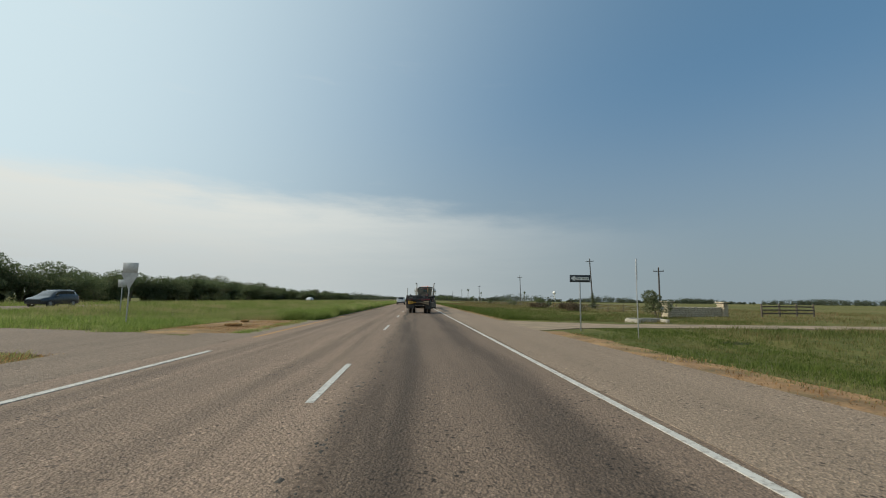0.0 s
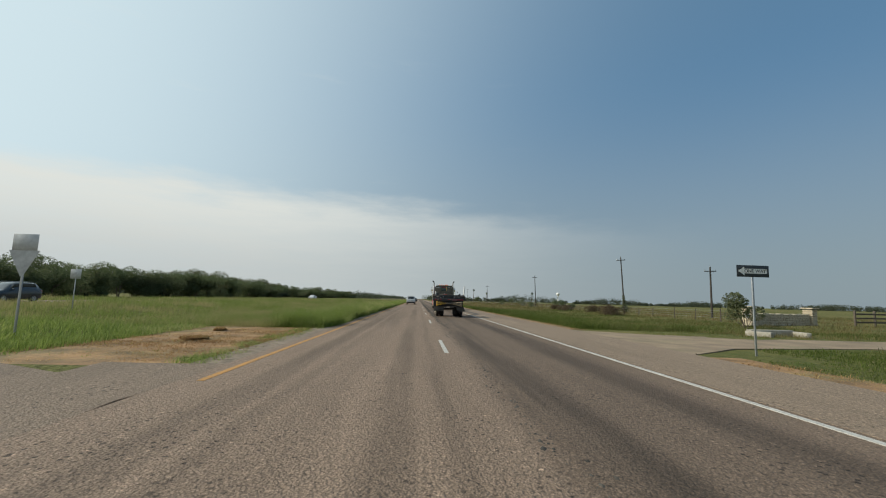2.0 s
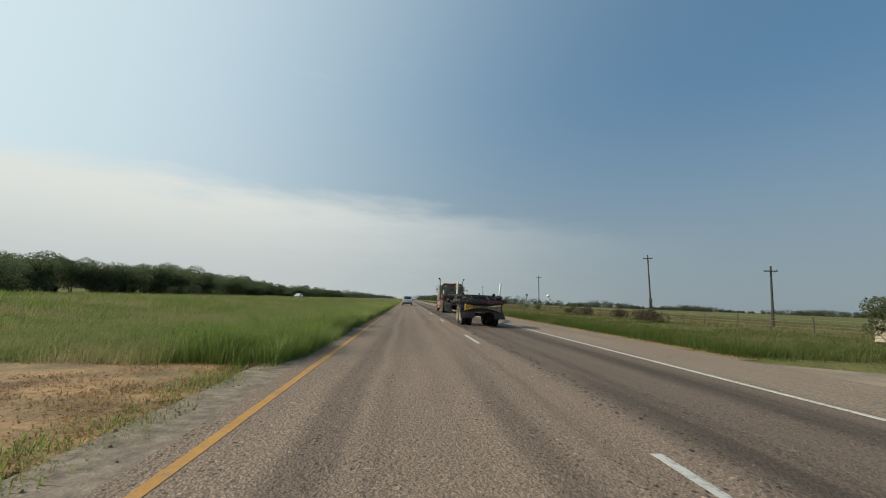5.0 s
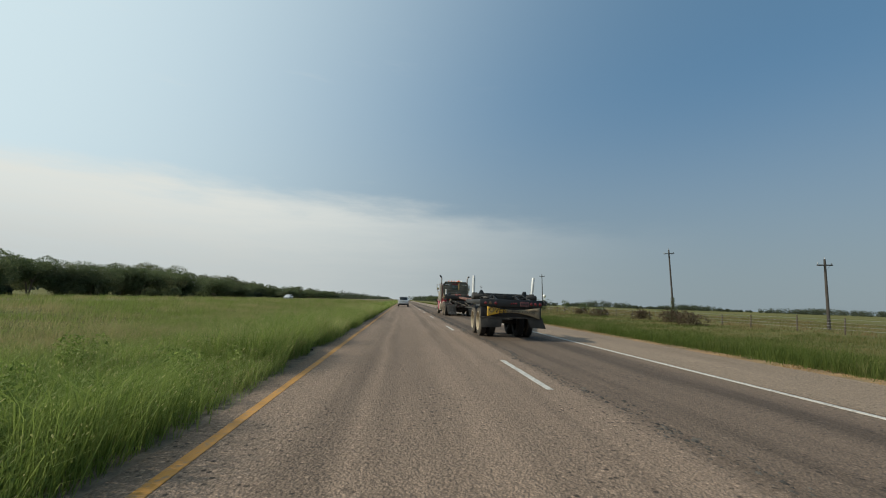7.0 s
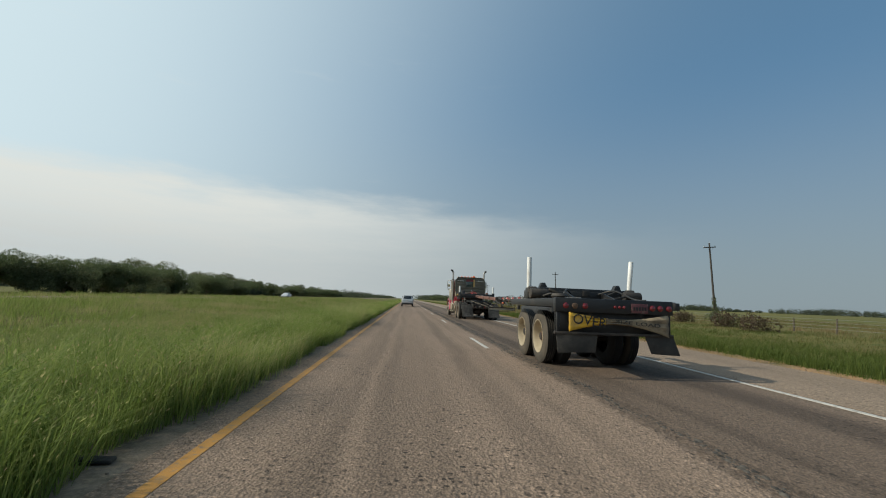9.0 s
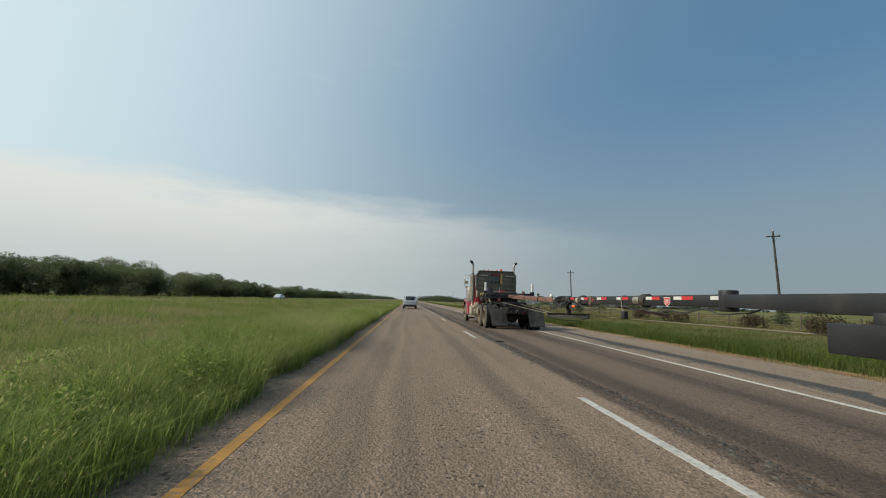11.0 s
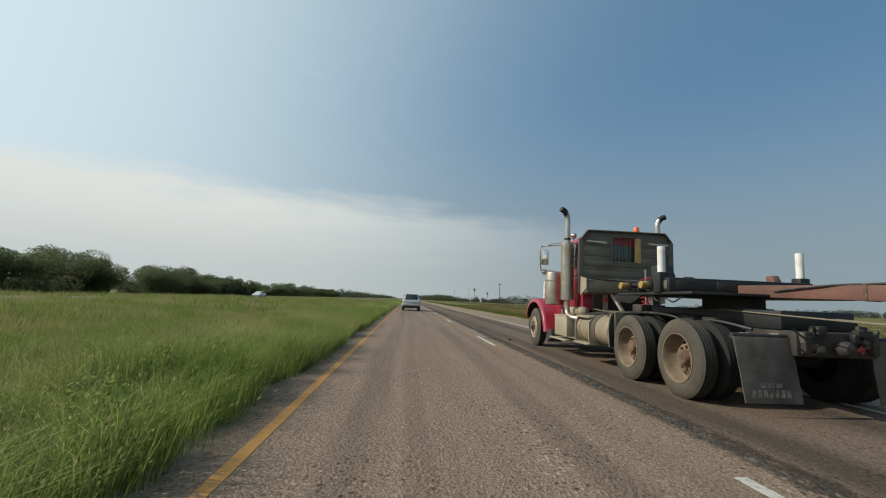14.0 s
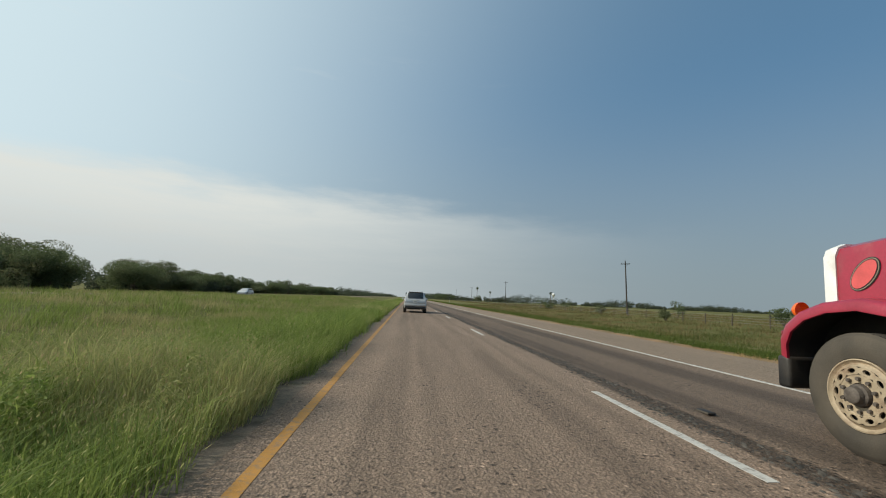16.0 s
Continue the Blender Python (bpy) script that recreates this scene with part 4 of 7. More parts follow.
def far_woods(name, path, depth, low, high, count, size, seed, label):
    """A distant belt of woods along a line of points, as many small sprays of leaves."""
    rng = np.random.default_rng(seed)
    path = np.array(path, float)
    seg = np.linalg.norm(np.diff(path, axis=0), axis=1)
    cum = np.r_[0, np.cumsum(seg)]
    # every spray belongs to one of many round crowns of uneven height
    crowns = max(int(seg.sum() / 1.3), 4)
    where = rng.uniform(0, seg.sum(), crowns)
    mid = np.stack([np.interp(where, cum, path[:, 0]), np.interp(where, cum, path[:, 1])], 1) + rng.normal(0, depth, (crowns, 2))
    top = rng.uniform(low, high, crowns) * (0.75 + 0.35 * np.sin(where * 0.03 + 2 * np.sin(where * 0.011)))
    rad = rng.uniform(0.32, 0.55, crowns) * top
    which = rng.integers(0, crowns, count)
    d = rng.normal(size=(count, 3))
    d /= np.linalg.norm(d, axis=1, keepdims=True)
    d *= (rng.uniform(0.4, 1.0, count) ** 0.5)[:, None]
    cc = np.c_[mid[which] + d[:, :2] * rad[which, None] * 1.25, top[which] - rad[which] + d[:, 2] * rad[which]]
    fill = rng.uniform(0, 1, count) < 0.4
    cc[fill, 2] = (cc[fill, 2] * rng.uniform(0, 1, fill.sum()))
    cc[:, 2] = np.maximum(cc[:, 2], 0.1)
    u = rng.normal(size=(count, 3))
    u /= np.linalg.norm(u, axis=1, keepdims=True)
    v = np.cross(u, rng.normal(size=(count, 3)))
    v /= np.linalg.norm(v, axis=1, keepdims=True)
    k = size * rng.uniform(0.5, 1.4, count)[:, None]
    P = np.stack([cc - u * k, cc - v * k * 0.6, cc + u * k, cc + v * k * 0.6], 1).reshape(-1, 3)
    return tagged(link(name, raw(name, P, np.arange(4 * count).reshape(-1, 4)), MAT["far_leaf"]), label, "woods", kind="stuff")


roadside_weeds()
plant_rows()
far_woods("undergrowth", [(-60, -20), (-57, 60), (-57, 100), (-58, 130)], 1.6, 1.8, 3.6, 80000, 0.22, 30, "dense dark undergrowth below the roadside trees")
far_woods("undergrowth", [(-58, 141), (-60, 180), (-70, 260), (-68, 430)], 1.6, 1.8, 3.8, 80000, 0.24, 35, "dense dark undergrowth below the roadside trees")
far_woods("far_woods", [(-62, 400), (-66, 700), (-60, 1500)], 8, 4, 8, 70000, 0.42, 31, "dark belt of distant woods beside the highway")
far_woods("far_woods", [(28, 950), (52, 560), (92, 480), (170, 500), (420, 610)], 7, 5, 9, 110000, 0.38, 32, "distant belt of trees across the pasture")
far_woods("far_woods", [(380, 620), (700, 560), (1000, 420), (1400, 300)], 9, 5, 9, 90000, 0.55, 33, "distant belt of trees across the pasture")
far_woods("far_woods", [(-150, 420), (-150, 100), (-120, -60), (-220, -120)], 12, 5, 9, 12000, 1.0, 34, "woods standing behind the roadside trees")


def bush(seed, h, w, mat, label, x, y, name="bush", leaf=0.10, count=1500):
    rng = random.Random(seed)
    root = thing(name, x, y, lay(x, y), label=label, category="bush")
    bm, blobs = bmesh.new(), []
    for k in range(7):
        a = rng.uniform(0, 6.28)
        tip = Vector((rng.uniform(0.15, 0.8) * w / 2 * math.cos(a), rng.uniform(0.15, 0.8) * w / 2 * math.sin(a), rng.uniform(0.35, 0.85) * h))
        rod((0.03 * math.cos(a), 0.03 * math.sin(a), -0.1), tip, 0.03, 0.01, 6, bm)
        blobs.append((*tip, rng.uniform(0.16, 0.3) * w))
    part("stem", bm, MAT["bark"], root)
    link("foliage", leaf_mesh("foliage", blobs, count, leaf, seed, 0.9), mat, root)
    return root


bush(51, 2.4, 2.2, MAT["leaf_b"], "feathery green juniper bush in the ditch grass", 22.5, 30.5, count=3200, leaf=0.07)
for i, (x, y, h, w) in enumerate([(23.6, 54, 0.9, 2.6), (25.4, 59.5, 0.7, 3.0), (26.2, 67, 0.8, 2.4), (24.8, 75, 0.6, 2.8), (25.8, 84, 0.7, 2.2)]):
    bush(80 + i, h, w, MAT["dead"], "low tangle of brown dead brush by the fence", x, y, "brush_pile", count=1300, leaf=0.09)
for i, (x, y, h, w) in enumerate([(30, 92, 1.6, 2.2), (26.5, 104, 1.1, 1.8), (35.5, 116, 2.6, 2.4), (31, 131, 1.2, 2.0), (28, 150, 1.5, 2.2), (34, 72.8, 0.9, 2.0), (29, 84, 1.0, 1.6), (39, 170, 2.4, 3.0), (45, 210, 3.0, 4.0), (27, 62, 0.9, 1.5)]):
    bush(60 + i, h, w, MAT["leaf_b" if i % 2 else "leaf"], "scrubby green bush along the fence line", x, y, count=900)


def straw_heap(x, y, w, seed):
    """A low raked heap of cut straw."""
    rng = random.Random(seed)
    blobs = [(rng.uniform(-0.5, 0.5) * w, rng.uniform(-0.9, 0.9) * w, 0.02, rng.uniform(0.25, 0.45) * w) for k in range(7)]
    ob = link("straw_heap", leaf_mesh("straw_heap", blobs, 1500, 0.06, seed, 0.40), MAT["straw"])
    ob.matrix_world = pose(x, y, -0.03, 0, 0, rng.uniform(-30, 30))
    return tagged(ob, "low brown heap of raked dry straw", "straw", kind="stuff")


straw_heap(-6.6, 12.8, 0.34, 140)
straw_heap(-7.3, 15.9, 0.26, 141)


# ---------------------------------------------------------------- wheels


def holed(profile, at, side, r_out, r_in, u_out, u_in, count, hole_r, hole_t, turn=0.0):
    """A wheel disc turned from profile, its band from r_out to r_in pierced by rounded hand holes."""
    cut = [k for k, (u, q) in enumerate(profile) if q <= r_out + 1e-6][0]
    bm = lathe(profile[:cut] + [(u_out, r_out)], at, "X", 40, flip=side)
    rest = [p for p in profile[cut:] if p[1] < r_in - 1e-6]
    lathe([(u_in, r_in)] + rest, at, "X", 40, bm, flip=side)
    x, y, z = at
    mid_r, half = (r_out + r_in) / 2, math.pi / count
    for k in range(count):
        a0 = 2 * math.pi * (k + turn) / count
        rings = [[], [], []]
        for i in range(16):
            c = 2 * math.pi * (i + 0.5) / 16
            big = max(abs(math.cos(c)), abs(math.sin(c)))
            sq = (math.cos(c) / big, math.sin(c) / big)
            for ring, (da, r) in zip(rings, ((half * sq[0], mid_r + (r_out - mid_r) * sq[1]), (hole_t * math.cos(c) / mid_r, mid_r + hole_r * math.sin(c)), (0.95 * hole_t * math.cos(c) / mid_r, mid_r + 0.95 * hole_r * math.sin(c)))):
                u = u_in + (u_out - u_in) * (r - r_in) / (r_out - r_in) + (0.016 if ring is rings[2] else 0.0)
                ring.append(bm.verts.new((x + side * u, y + r * math.cos(a0 + da), z + r * math.sin(a0 + da))))
        for ra, rb in zip(rings, rings[1:]):
            for i in range(16):
                j = (i + 1) % 16
                bm.faces.new((ra[i], ra[j], rb[j], rb[i]))
    return bm


def tyre_mesh(side, x, y, z, R=0.54, W=0.27, seat=0.29):
    pr = [(0.045, seat), (0.012, seat + 0.012), (0.0, 0.36 / 0.512 * R), (0.004, 0.41 / 0.512 * R), (0.022, 0.468 / 0.512 * R), (0.03, 0.486 / 0.512 * R), (0.05, R - 0.004)]
    n = 4
    for k in range(n):  # tread ribs with grooves between
        a = 0.05 + (W - 0.1) * k / n
        b = 0.05 + (W - 0.1) * (k + 1) / n
        pr += [(a + 0.001, R), (b - 0.014, R), (b - 0.012, R - 0.012), (b - 0.002, R - 0.012)]
    pr += [(W - 0.05, R - 0.004), (W - 0.03, 0.486 / 0.512 * R), (W - 0.004, 0.41 / 0.512 * R), (W, 0.36 / 0.512 * R), (W - 0.012, seat + 0.012), (W - 0.045, seat)]
    return lathe(pr, (x, y, z), "X", 48, flip=side)


def truck_wheel(parent, x, y, side, steer, rim_mat="rim"):
    """side: +1 when the outer face looks to -x. x is the outer face."""
    z, big = 0.54, 1.055
    bm = tyre_mesh(side, x, y, z, seat=0.306 if steer else 0.329)
    tyre = part("tyre", bm, MAT["rubber"], None, "dusty black truck tyre")
    tyre.parent = parent
    if steer:
        prof = [(0.26, 0.30), (0.02, 0.292), (0.006, 0.296), (0.004, 0.285), (0.02, 0.275), (0.026, 0.262), (0.006, 0.238), (-0.002, 0.225), (-0.006, 0.185), (-0.002, 0.165), (0.0, 0.10), (0.06, 0.09)]
        prof = [(u, q * big) for u, q in prof]
        rim = holed(prof, (x, y, z), side, 0.246, 0.178, -0.002, -0.006, 10, 0.021, 0.035)
        inner = [(0.05, 0.26), (0.05, 0.05)]
        hubp = [(0.02, 0.10), (-0.03, 0.095), (-0.04, 0.075), (-0.085, 0.07), (-0.095, 0.055), (-0.095, 0.0)]
        nut_r, nut_x = 0.142, -0.02
    else:
        prof = [(0.26, 0.32), (0.02, 0.318), (0.002, 0.326), (0.0, 0.314), (0.03, 0.30), (0.06, 0.294), (0.155, 0.278), (0.185, 0.256), (0.183, 0.236), (0.170, 0.188), (0.162, 0.16), (0.158, 0.12), (0.18, 0.10)]
        prof = [(u, q * big) for u, q in prof]
        rim = holed(prof, (x, y, z), side, 0.256, 0.19, 0.183, 0.170, 5, 0.025, 0.046)
        inner = [(0.25, 0.28), (0.25, 0.05)]
        hubp = [(0.17, 0.132), (0.146, 0.128), (0.136, 0.104), (0.088, 0.098), (0.072, 0.084), (0.068, 0.03), (0.066, 0.0)]
        nut_r, nut_x = 0.158, 0.135
        part("inner_tyre", tyre_mesh(side, x + side * 0.33, y, z), MAT["tread"], parent)
    r = part("rim", rim, MAT["steer_rim" if steer else rim_mat], parent, "dust-covered pale steel rim with hand holes")
    part("brake_drum", lathe(inner, (x, y, z), "X", 24, flip=side), MAT["grime"], r)
    bm = lathe(hubp, (x, y, z), "X", 20, flip=side)
    for k in range(10):
        a = 2 * math.pi * (k + 0.5) / 10
        p = Vector((x + side * (nut_x + 0.02), y + nut_r * math.cos(a), z + nut_r * math.sin(a)))
        rod(p + Vector((side * 0.02, 0, 0)), p - Vector((side * 0.03, 0, 0)), 0.017, None, 6, bm)
    part("hub", bm, MAT["grey_hub" if steer else "hub"], r, "grimy wheel hub with lug nuts" if steer else "rusty wheel hub with lug nuts")


# ---------------------------------------------------------------- the red tractor
TX, TY = 2.63, 57.0
tractor = thing("semi_tractor", TX, TY, label="red day-cab semi tractor with chrome stacks and a steel headache rack", category="truck")


def pair(name, make, mat, label="", parent=None):
    """The same part on both sides; make(s) with s = -1 on the driver's side, +1 on the other."""
    out = []
    for s in (-1, 1):
        out.append(part(name, make(s), mat, parent or tractor, label))
    return out


pair("frame_rail", lambda s: box(0.09, 8.5, 0.26, (0.43 * s, -0.75, 0.88)), MAT["grime"], "greasy steel frame rail")
for y in (-4.7, -3.2, -1.9, 0.4, 2.0, 3.5):
    part("crossmember", box(0.80, 0.12, 0.18, (0, y, 0.86)), MAT["grime"], tractor)
for y, r in ((3.0, 0.06), (-2.48, 0.085), (-3.88, 0.085)):
    bm = rod((-1.05, y, 0.54), (1.05, y, 0.54), r, None, 14)
    if y < 0:
        lathe([(-0.28, 0.05), (-0.2, 0.2), (0.0, 0.25), (0.2, 0.2), (0.28, 0.05)], (0, y, 0.53), "X", 20, bm)
        box(0.12, 0.75, 0.10, (-0.45, y, 0.66), bm=bm)
        box(0.12, 0.75, 0.10, (0.45, y, 0.66), bm=bm)
    part("axle", bm, MAT["grime"], tractor)
for s in (-1, 1):
    for y, steer in ((3.0, True), (-2.48, False), (-3.88, False)):
        w = new("steer_wheel" if steer else "drive_wheel")
        w.parent = tractor
        truck_wheel(w, s * (1.37 if steer else 1.35), y, -s, steer)


def tractor_cab():
    # cab shell: a loft of rounded sections, open where the panes sit
    def ring(y, zb, zt, w, taper, rake=0.0):
        pts = []
        for x, z in ((-w, zb), (-w, zb + 0.55 * (zt - zb)), (-w + taper, zt - 0.16), (-w + taper + 0.05, zt - 0.05), (-w + taper + 0.17, zt), (0, zt + 0.035), (w - taper - 0.17, zt), (w - taper - 0.05, zt - 0.05), (w - taper, zt - 0.16), (w, zb + 0.55 * (zt - zb)), (w, zb)):
            pts.append((x, y + rake * (z - zb), z))
        return pts

    bm = loft([ring(0.34, 1.12, 2.86, 0.96, 0.07), ring(0.40, 1.10, 2.92, 1.0, 0.07), ring(1.10, 1.10, 2.96, 1.0, 0.07), ring(1.40, 1.10, 2.92, 0.99, 0.08), ring(1.58, 1.10, 2.62, 0.97, 0.10), ring(1.72, 1.10, 2.16, 0.95, 0.05)])
    cab = part("cab", bm, MAT["red"], tractor, "faded red painted cab shell")
    part("sun_visor", box(1.92, 0.30, 0.02, (0, 1.62, 2.70), (18, 0, 0), 0.006), MAT["black"], tractor, "dark steel sun visor over the windscreen")
    for s in (-1, 1):
        door = part("door", box(0.03, 1.05, 1.66, (s * 1.0, 1.02, 1.96), (0, s * -1.5, 0), 0.012), MAT["red"], tractor, "red cab door with a framed side window")
        # window opening: dark cab behind a pane
        part("window_seal", prism([(0.60, 2.12), (1.42, 2.12), (1.36, 2.50), (1.20, 2.74), (0.60, 2.76)], s * 1.012, s * 1.020), MAT["trim"], door)
        part("window_pane", prism([(0.64, 2.16), (1.38, 2.16), (1.33, 2.48), (1.18, 2.70), (0.64, 2.72)], s * 1.018, s * 1.026), MAT["tint_teal"], door, "side window with bluish reflections")
        bm = bmesh.new()
        for y, z, w, h in ((1.0, 1.70, 0.42, 0.03), (0.98, 1.64, 0.5, 0.02)):
            box(0.003, w, h, (s * 1.019, y, z), bm=bm, bevel=0)
        part("door_lettering", bm, MAT["white"], door, "faded white line of lettering")
        part("door_seam", pipe([(s * 1.022, 1.52, 2.6), (s * 1.022, 1.53, 1.3), (s * 1.022, 1.44, 1.17), (s * 1.022, 0.6, 1.15)], 0.007, 6), MAT["chrome"], door)
        part("door_handle", box(0.03, 0.13, 0.035, (s * 1.035, 0.66, 1.95), bevel=0.01), MAT["chrome"], door)
        part("grab_handle", pipe([(s * 1.02, 0.84, 2.62), (s * 1.09, 0.84, 2.60), (s * 1.09, 0.80, 1.62), (s * 1.09, 0.72, 1.52), (s * 1.02, 0.62, 1.50)], 0.016, 8), MAT["chrome"], tractor, "bent chrome grab handle")
        part("cab_skirt", box(0.04, 1.2, 0.16, (s * 0.97, 1.0, 1.05), bevel=0.02), MAT["red"], tractor)
        part("work_lamp", lathe([(0.0, 0.0), (0.005, 0.075), (0.04, 0.085), (0.10, 0.07), (0.15, 0.02), (0.155, 0.0)], (s * 0.80, 1.42, 3.05), "Y", 20, flip=-1), MAT["chrome"], tractor, "round chrome work lamp on the cab roof")
        part("lamp_bracket", rod((s * 0.80, 1.36, 2.84), (s * 0.80, 1.36, 3.02), 0.012), MAT["black"], tractor)
    # split windscreen
    for s in (-1, 1):
        part("windscreen_pane", box(0.78, 0.012, 0.50, (s * 0.42, 1.66, 2.41), (17, 0, s * -5), 0.004), MAT["tint"], tractor, "dark glass half of the windscreen")
    for k in range(5):
        part("marker_light", lathe([(0, 0.06), (0.10, 0.055), (0.105, 0.062), (0.15, 0.055), (0.185, 0.03), (0.19, 0.0)], (-0.52 + 0.26 * k, 1.18, 2.96), "Z", 14), MAT["amber"], tractor, "small amber roof marker light")


MAT["tint_teal"] = material("blue_green_glass", (0.035, 0.075, 0.075), 0.06, 0.0, 0.1, 2, 0.0, coat=1.0)
tractor_cab()


def tractor_nose():
    def ring(y, w, zb, zt, r):
        return [(-w, y, zb), (-w, y, zt - r), (-w + 0.3 * r, y, zt - 0.3 * r), (-w + r, y, zt), (0, y, zt + 0.02), (w - r, y, zt), (w - 0.3 * r, y, zt - 0.3 * r), (w, y, zt - r), (w, y, zb)]

    hood = part("hood", loft([ring(1.66, 0.93, 0.86, 2.14, 0.16), ring(2.4, 0.89, 0.90, 2.08, 0.16), ring(3.2, 0.85, 0.95, 2.01, 0.15), ring(3.66, 0.83, 0.98, 1.965, 0.14)]), MAT["red"], tractor, "long red engine hood with painted pale-edged bars")
    part("grille_surround", loft([ring(3.655, 0.845, 0.80, 1.985, 0.14), ring(3.70, 0.85, 0.80, 1.985, 0.13), ring(3.80, 0.83, 0.80, 1.96, 0.12)]), MAT["white"], tractor, "pale worn radiator surround")
    bm = bmesh.new()
    for k in range(15):
        box(0.02, 0.02, 0.9, (-0.6 + 0.0857 * k, 3.81, 1.36), bm=bm, bevel=0.004)
    part("grille", bm, MAT["chrome"], tractor)
    # painted lettering on the hood sides: black edge, pale line, red-pink fill
    for s in (-1, 1):
        for mat, r, off in (("ink", 0.070, 0.0), ("cream", 0.060, 0.004), ("ink", 0.052, 0.007), ("script", 0.042, 0.010)):
            def on(y, z):
                w = 0.93 + (0.83 - 0.93) * (y - 1.66) / 2.0
                return (s * (w + 0.004 + off), y, z)
            bm = bmesh.new()
            # one large plain oval and a row of slanted bars in place of the painted name
            long_, short = 0.13 + r, 0.045 + r
            for k in range(2):
                c, d = (math.cos(radians(48)), math.sin(radians(48)))
                ring_ = [(long_ * math.cos(2 * math.pi * i / 28), short * math.sin(2 * math.pi * i / 28)) for i in range(28)]
                bm.faces.new([bm.verts.new(Vector(on(3.36 - u * c + v * d, 1.64 + u * d + v * c)) - Vector((s * 0.003 * k, 0, 0))) for u, v in ring_])
            for path in ([(3.06, 1.50), (3.00, 1.64), (2.95, 1.80)], [(2.86, 1.54), (2.81, 1.67), (2.77, 1.80)], [(2.68, 1.56), (2.63, 1.69), (2.59, 1.82)], [(2.50, 1.58), (2.45, 1.71), (2.41, 1.84)]):
                b2 = pipe([on(*p) for p in path], r, 12)
                for v in b2.verts:
                    base = on(v.co.y, v.co.z)[0]
                    v.co.x = base + (v.co.x - base) * 0.03
                merge(bm, b2, Matrix())
            part("painted_bar", bm, MAT[mat], hood)
    for s in (-1, 1):
        # fender: a swept arch over the steer wheel running back to the step
        path = [(3.84, 0.80), (3.84, 0.96), (3.77, 1.11), (3.60, 1.25), (3.34, 1.35), (3.0, 1.39), (2.64, 1.33), (2.34, 1.16), (2.14, 0.92), (2.02, 0.66), (1.94, 0.46)]
        rings = []
        for y, z in path:
            n = Vector((y - 2.95, z - 0.45)).normalized()
            p, q = Vector((y, z)), Vector((y, z)) - 0.035 * n
            xi, xo = 0.80, 1.37
            rings.append([(s * xi, p.x, p.y), (s * (xo - 0.10), p.x, p.y), (s * (xo - 0.03), p.x - 0.012 * n.x, p.y - 0.012 * n.y), (s * xo, p.x - 0.05 * n.x, p.y - 0.05 * n.y), (s * xo, p.x - 0.12 * n.x, p.y - 0.12 * n.y), (s * (xo - 0.03), p.x - 0.12 * n.x, p.y - 0.12 * n.y), (s * (xo - 0.03), q.x - 0.02 * n.x, q.y - 0.02 * n.y), (s * xi, q.x, q.y)])
        liner = [(s * 0.90, y - 0.05 * (y > 3), z - 0.05) for y, z in path]
        part("fender_liner", prism([(p[1], p[2]) for p in liner], s * 0.865, s * 0.90), MAT["black"], tractor, "black inner liner of the wheel well")
        roof = []
        for y, z in path:
            n = Vector((y - 2.95, z - 0.45)).normalized()
            p, q = Vector((y, z)) - 0.058 * n, Vector((y, z)) - 0.075 * n
            roof.append([(s * 0.82, p.x, p.y), (s * 1.335, p.x, p.y), (s * 1.335, q.x, q.y), (s * 0.82, q.x, q.y)])
        part("fender_liner", loft(roof), MAT["black"], tractor, "black inner liner of the wheel well")
        part("side_marker", box(0.05, 0.05, 0.09, (s * 1.32, 3.80, 1.0), (0, 0, 0), 0.015), MAT["red_lens"], tractor)
        fender = part("fender", loft(rings), MAT["red"], tractor, "sweeping red front fender", 50)
        part("fender_flare_panel", prism([(2.05, 0.50), (2.25, 0.98), (2.12, 1.20), (1.62, 1.32), (1.62, 0.56)], s * 0.90, s * 0.95, bevel=0.006), MAT["red"], tractor)
        part("fender_mudflap", prism([(1.96, 0.20), (2.02, 0.52), (1.62, 0.56), (1.62, 0.34)], s * 0.92, s * 1.30, bevel=0.01), MAT["flap"], tractor, "dusty rubber flap behind the fender")
        part("turn_signal", lathe([(0.0, 0.085), (0.03, 0.085), (0.07, 0.06), (0.09, 0.0)], (s * 1.22, 3.68, 1.26), "Y", 18), MAT["orange"], tractor, "amber turn signal on the fender")
        hl = part("headlight", box(0.34, 0.14, 0.20, (s * 1.02, 3.90, 0.98), (0, 0, 0), 0.05), MAT["chrome"], tractor, "chrome headlight pod")
        part("headlight_lens", box(0.28, 0.02, 0.14, (s * 1.02, 3.972, 0.98), bevel=0.008), MAT["tape_white"], hl)
        part("repair_patch", box(0.006, 0.12, 0.14, (s * 0.955, 1.78, 1.02), (8, 0, 0), 0), MAT["white"], tractor, "torn white sticker on the hood side")
        # air cleaner
        zb, zt, r = 1.20, 2.08, 0.225
        cl = part("air_cleaner", lathe([(0, 0.0), (0.0, r * 0.8), (0.02, r * 0.97), (0.05, r), (zt - zb - 0.05, r), (zt - zb - 0.02, r * 0.97), (zt - zb + 0.015, r * 0.7), (zt - zb + 0.02, 0.0)], (s * 1.21, 1.70, zb), "Z", 32), MAT["brushed"], tractor, "dented polished air cleaner canister")
        for z in (zb + 0.16, zb + 0.63):
            part("clamp_band", lathe([(0, r + 0.002), (0.0, r + 0.008), (0.03, r + 0.008), (0.03, r + 0.002)], (s * 1.21, 1.70, z), "Z", 32), MAT["chrome"], cl)
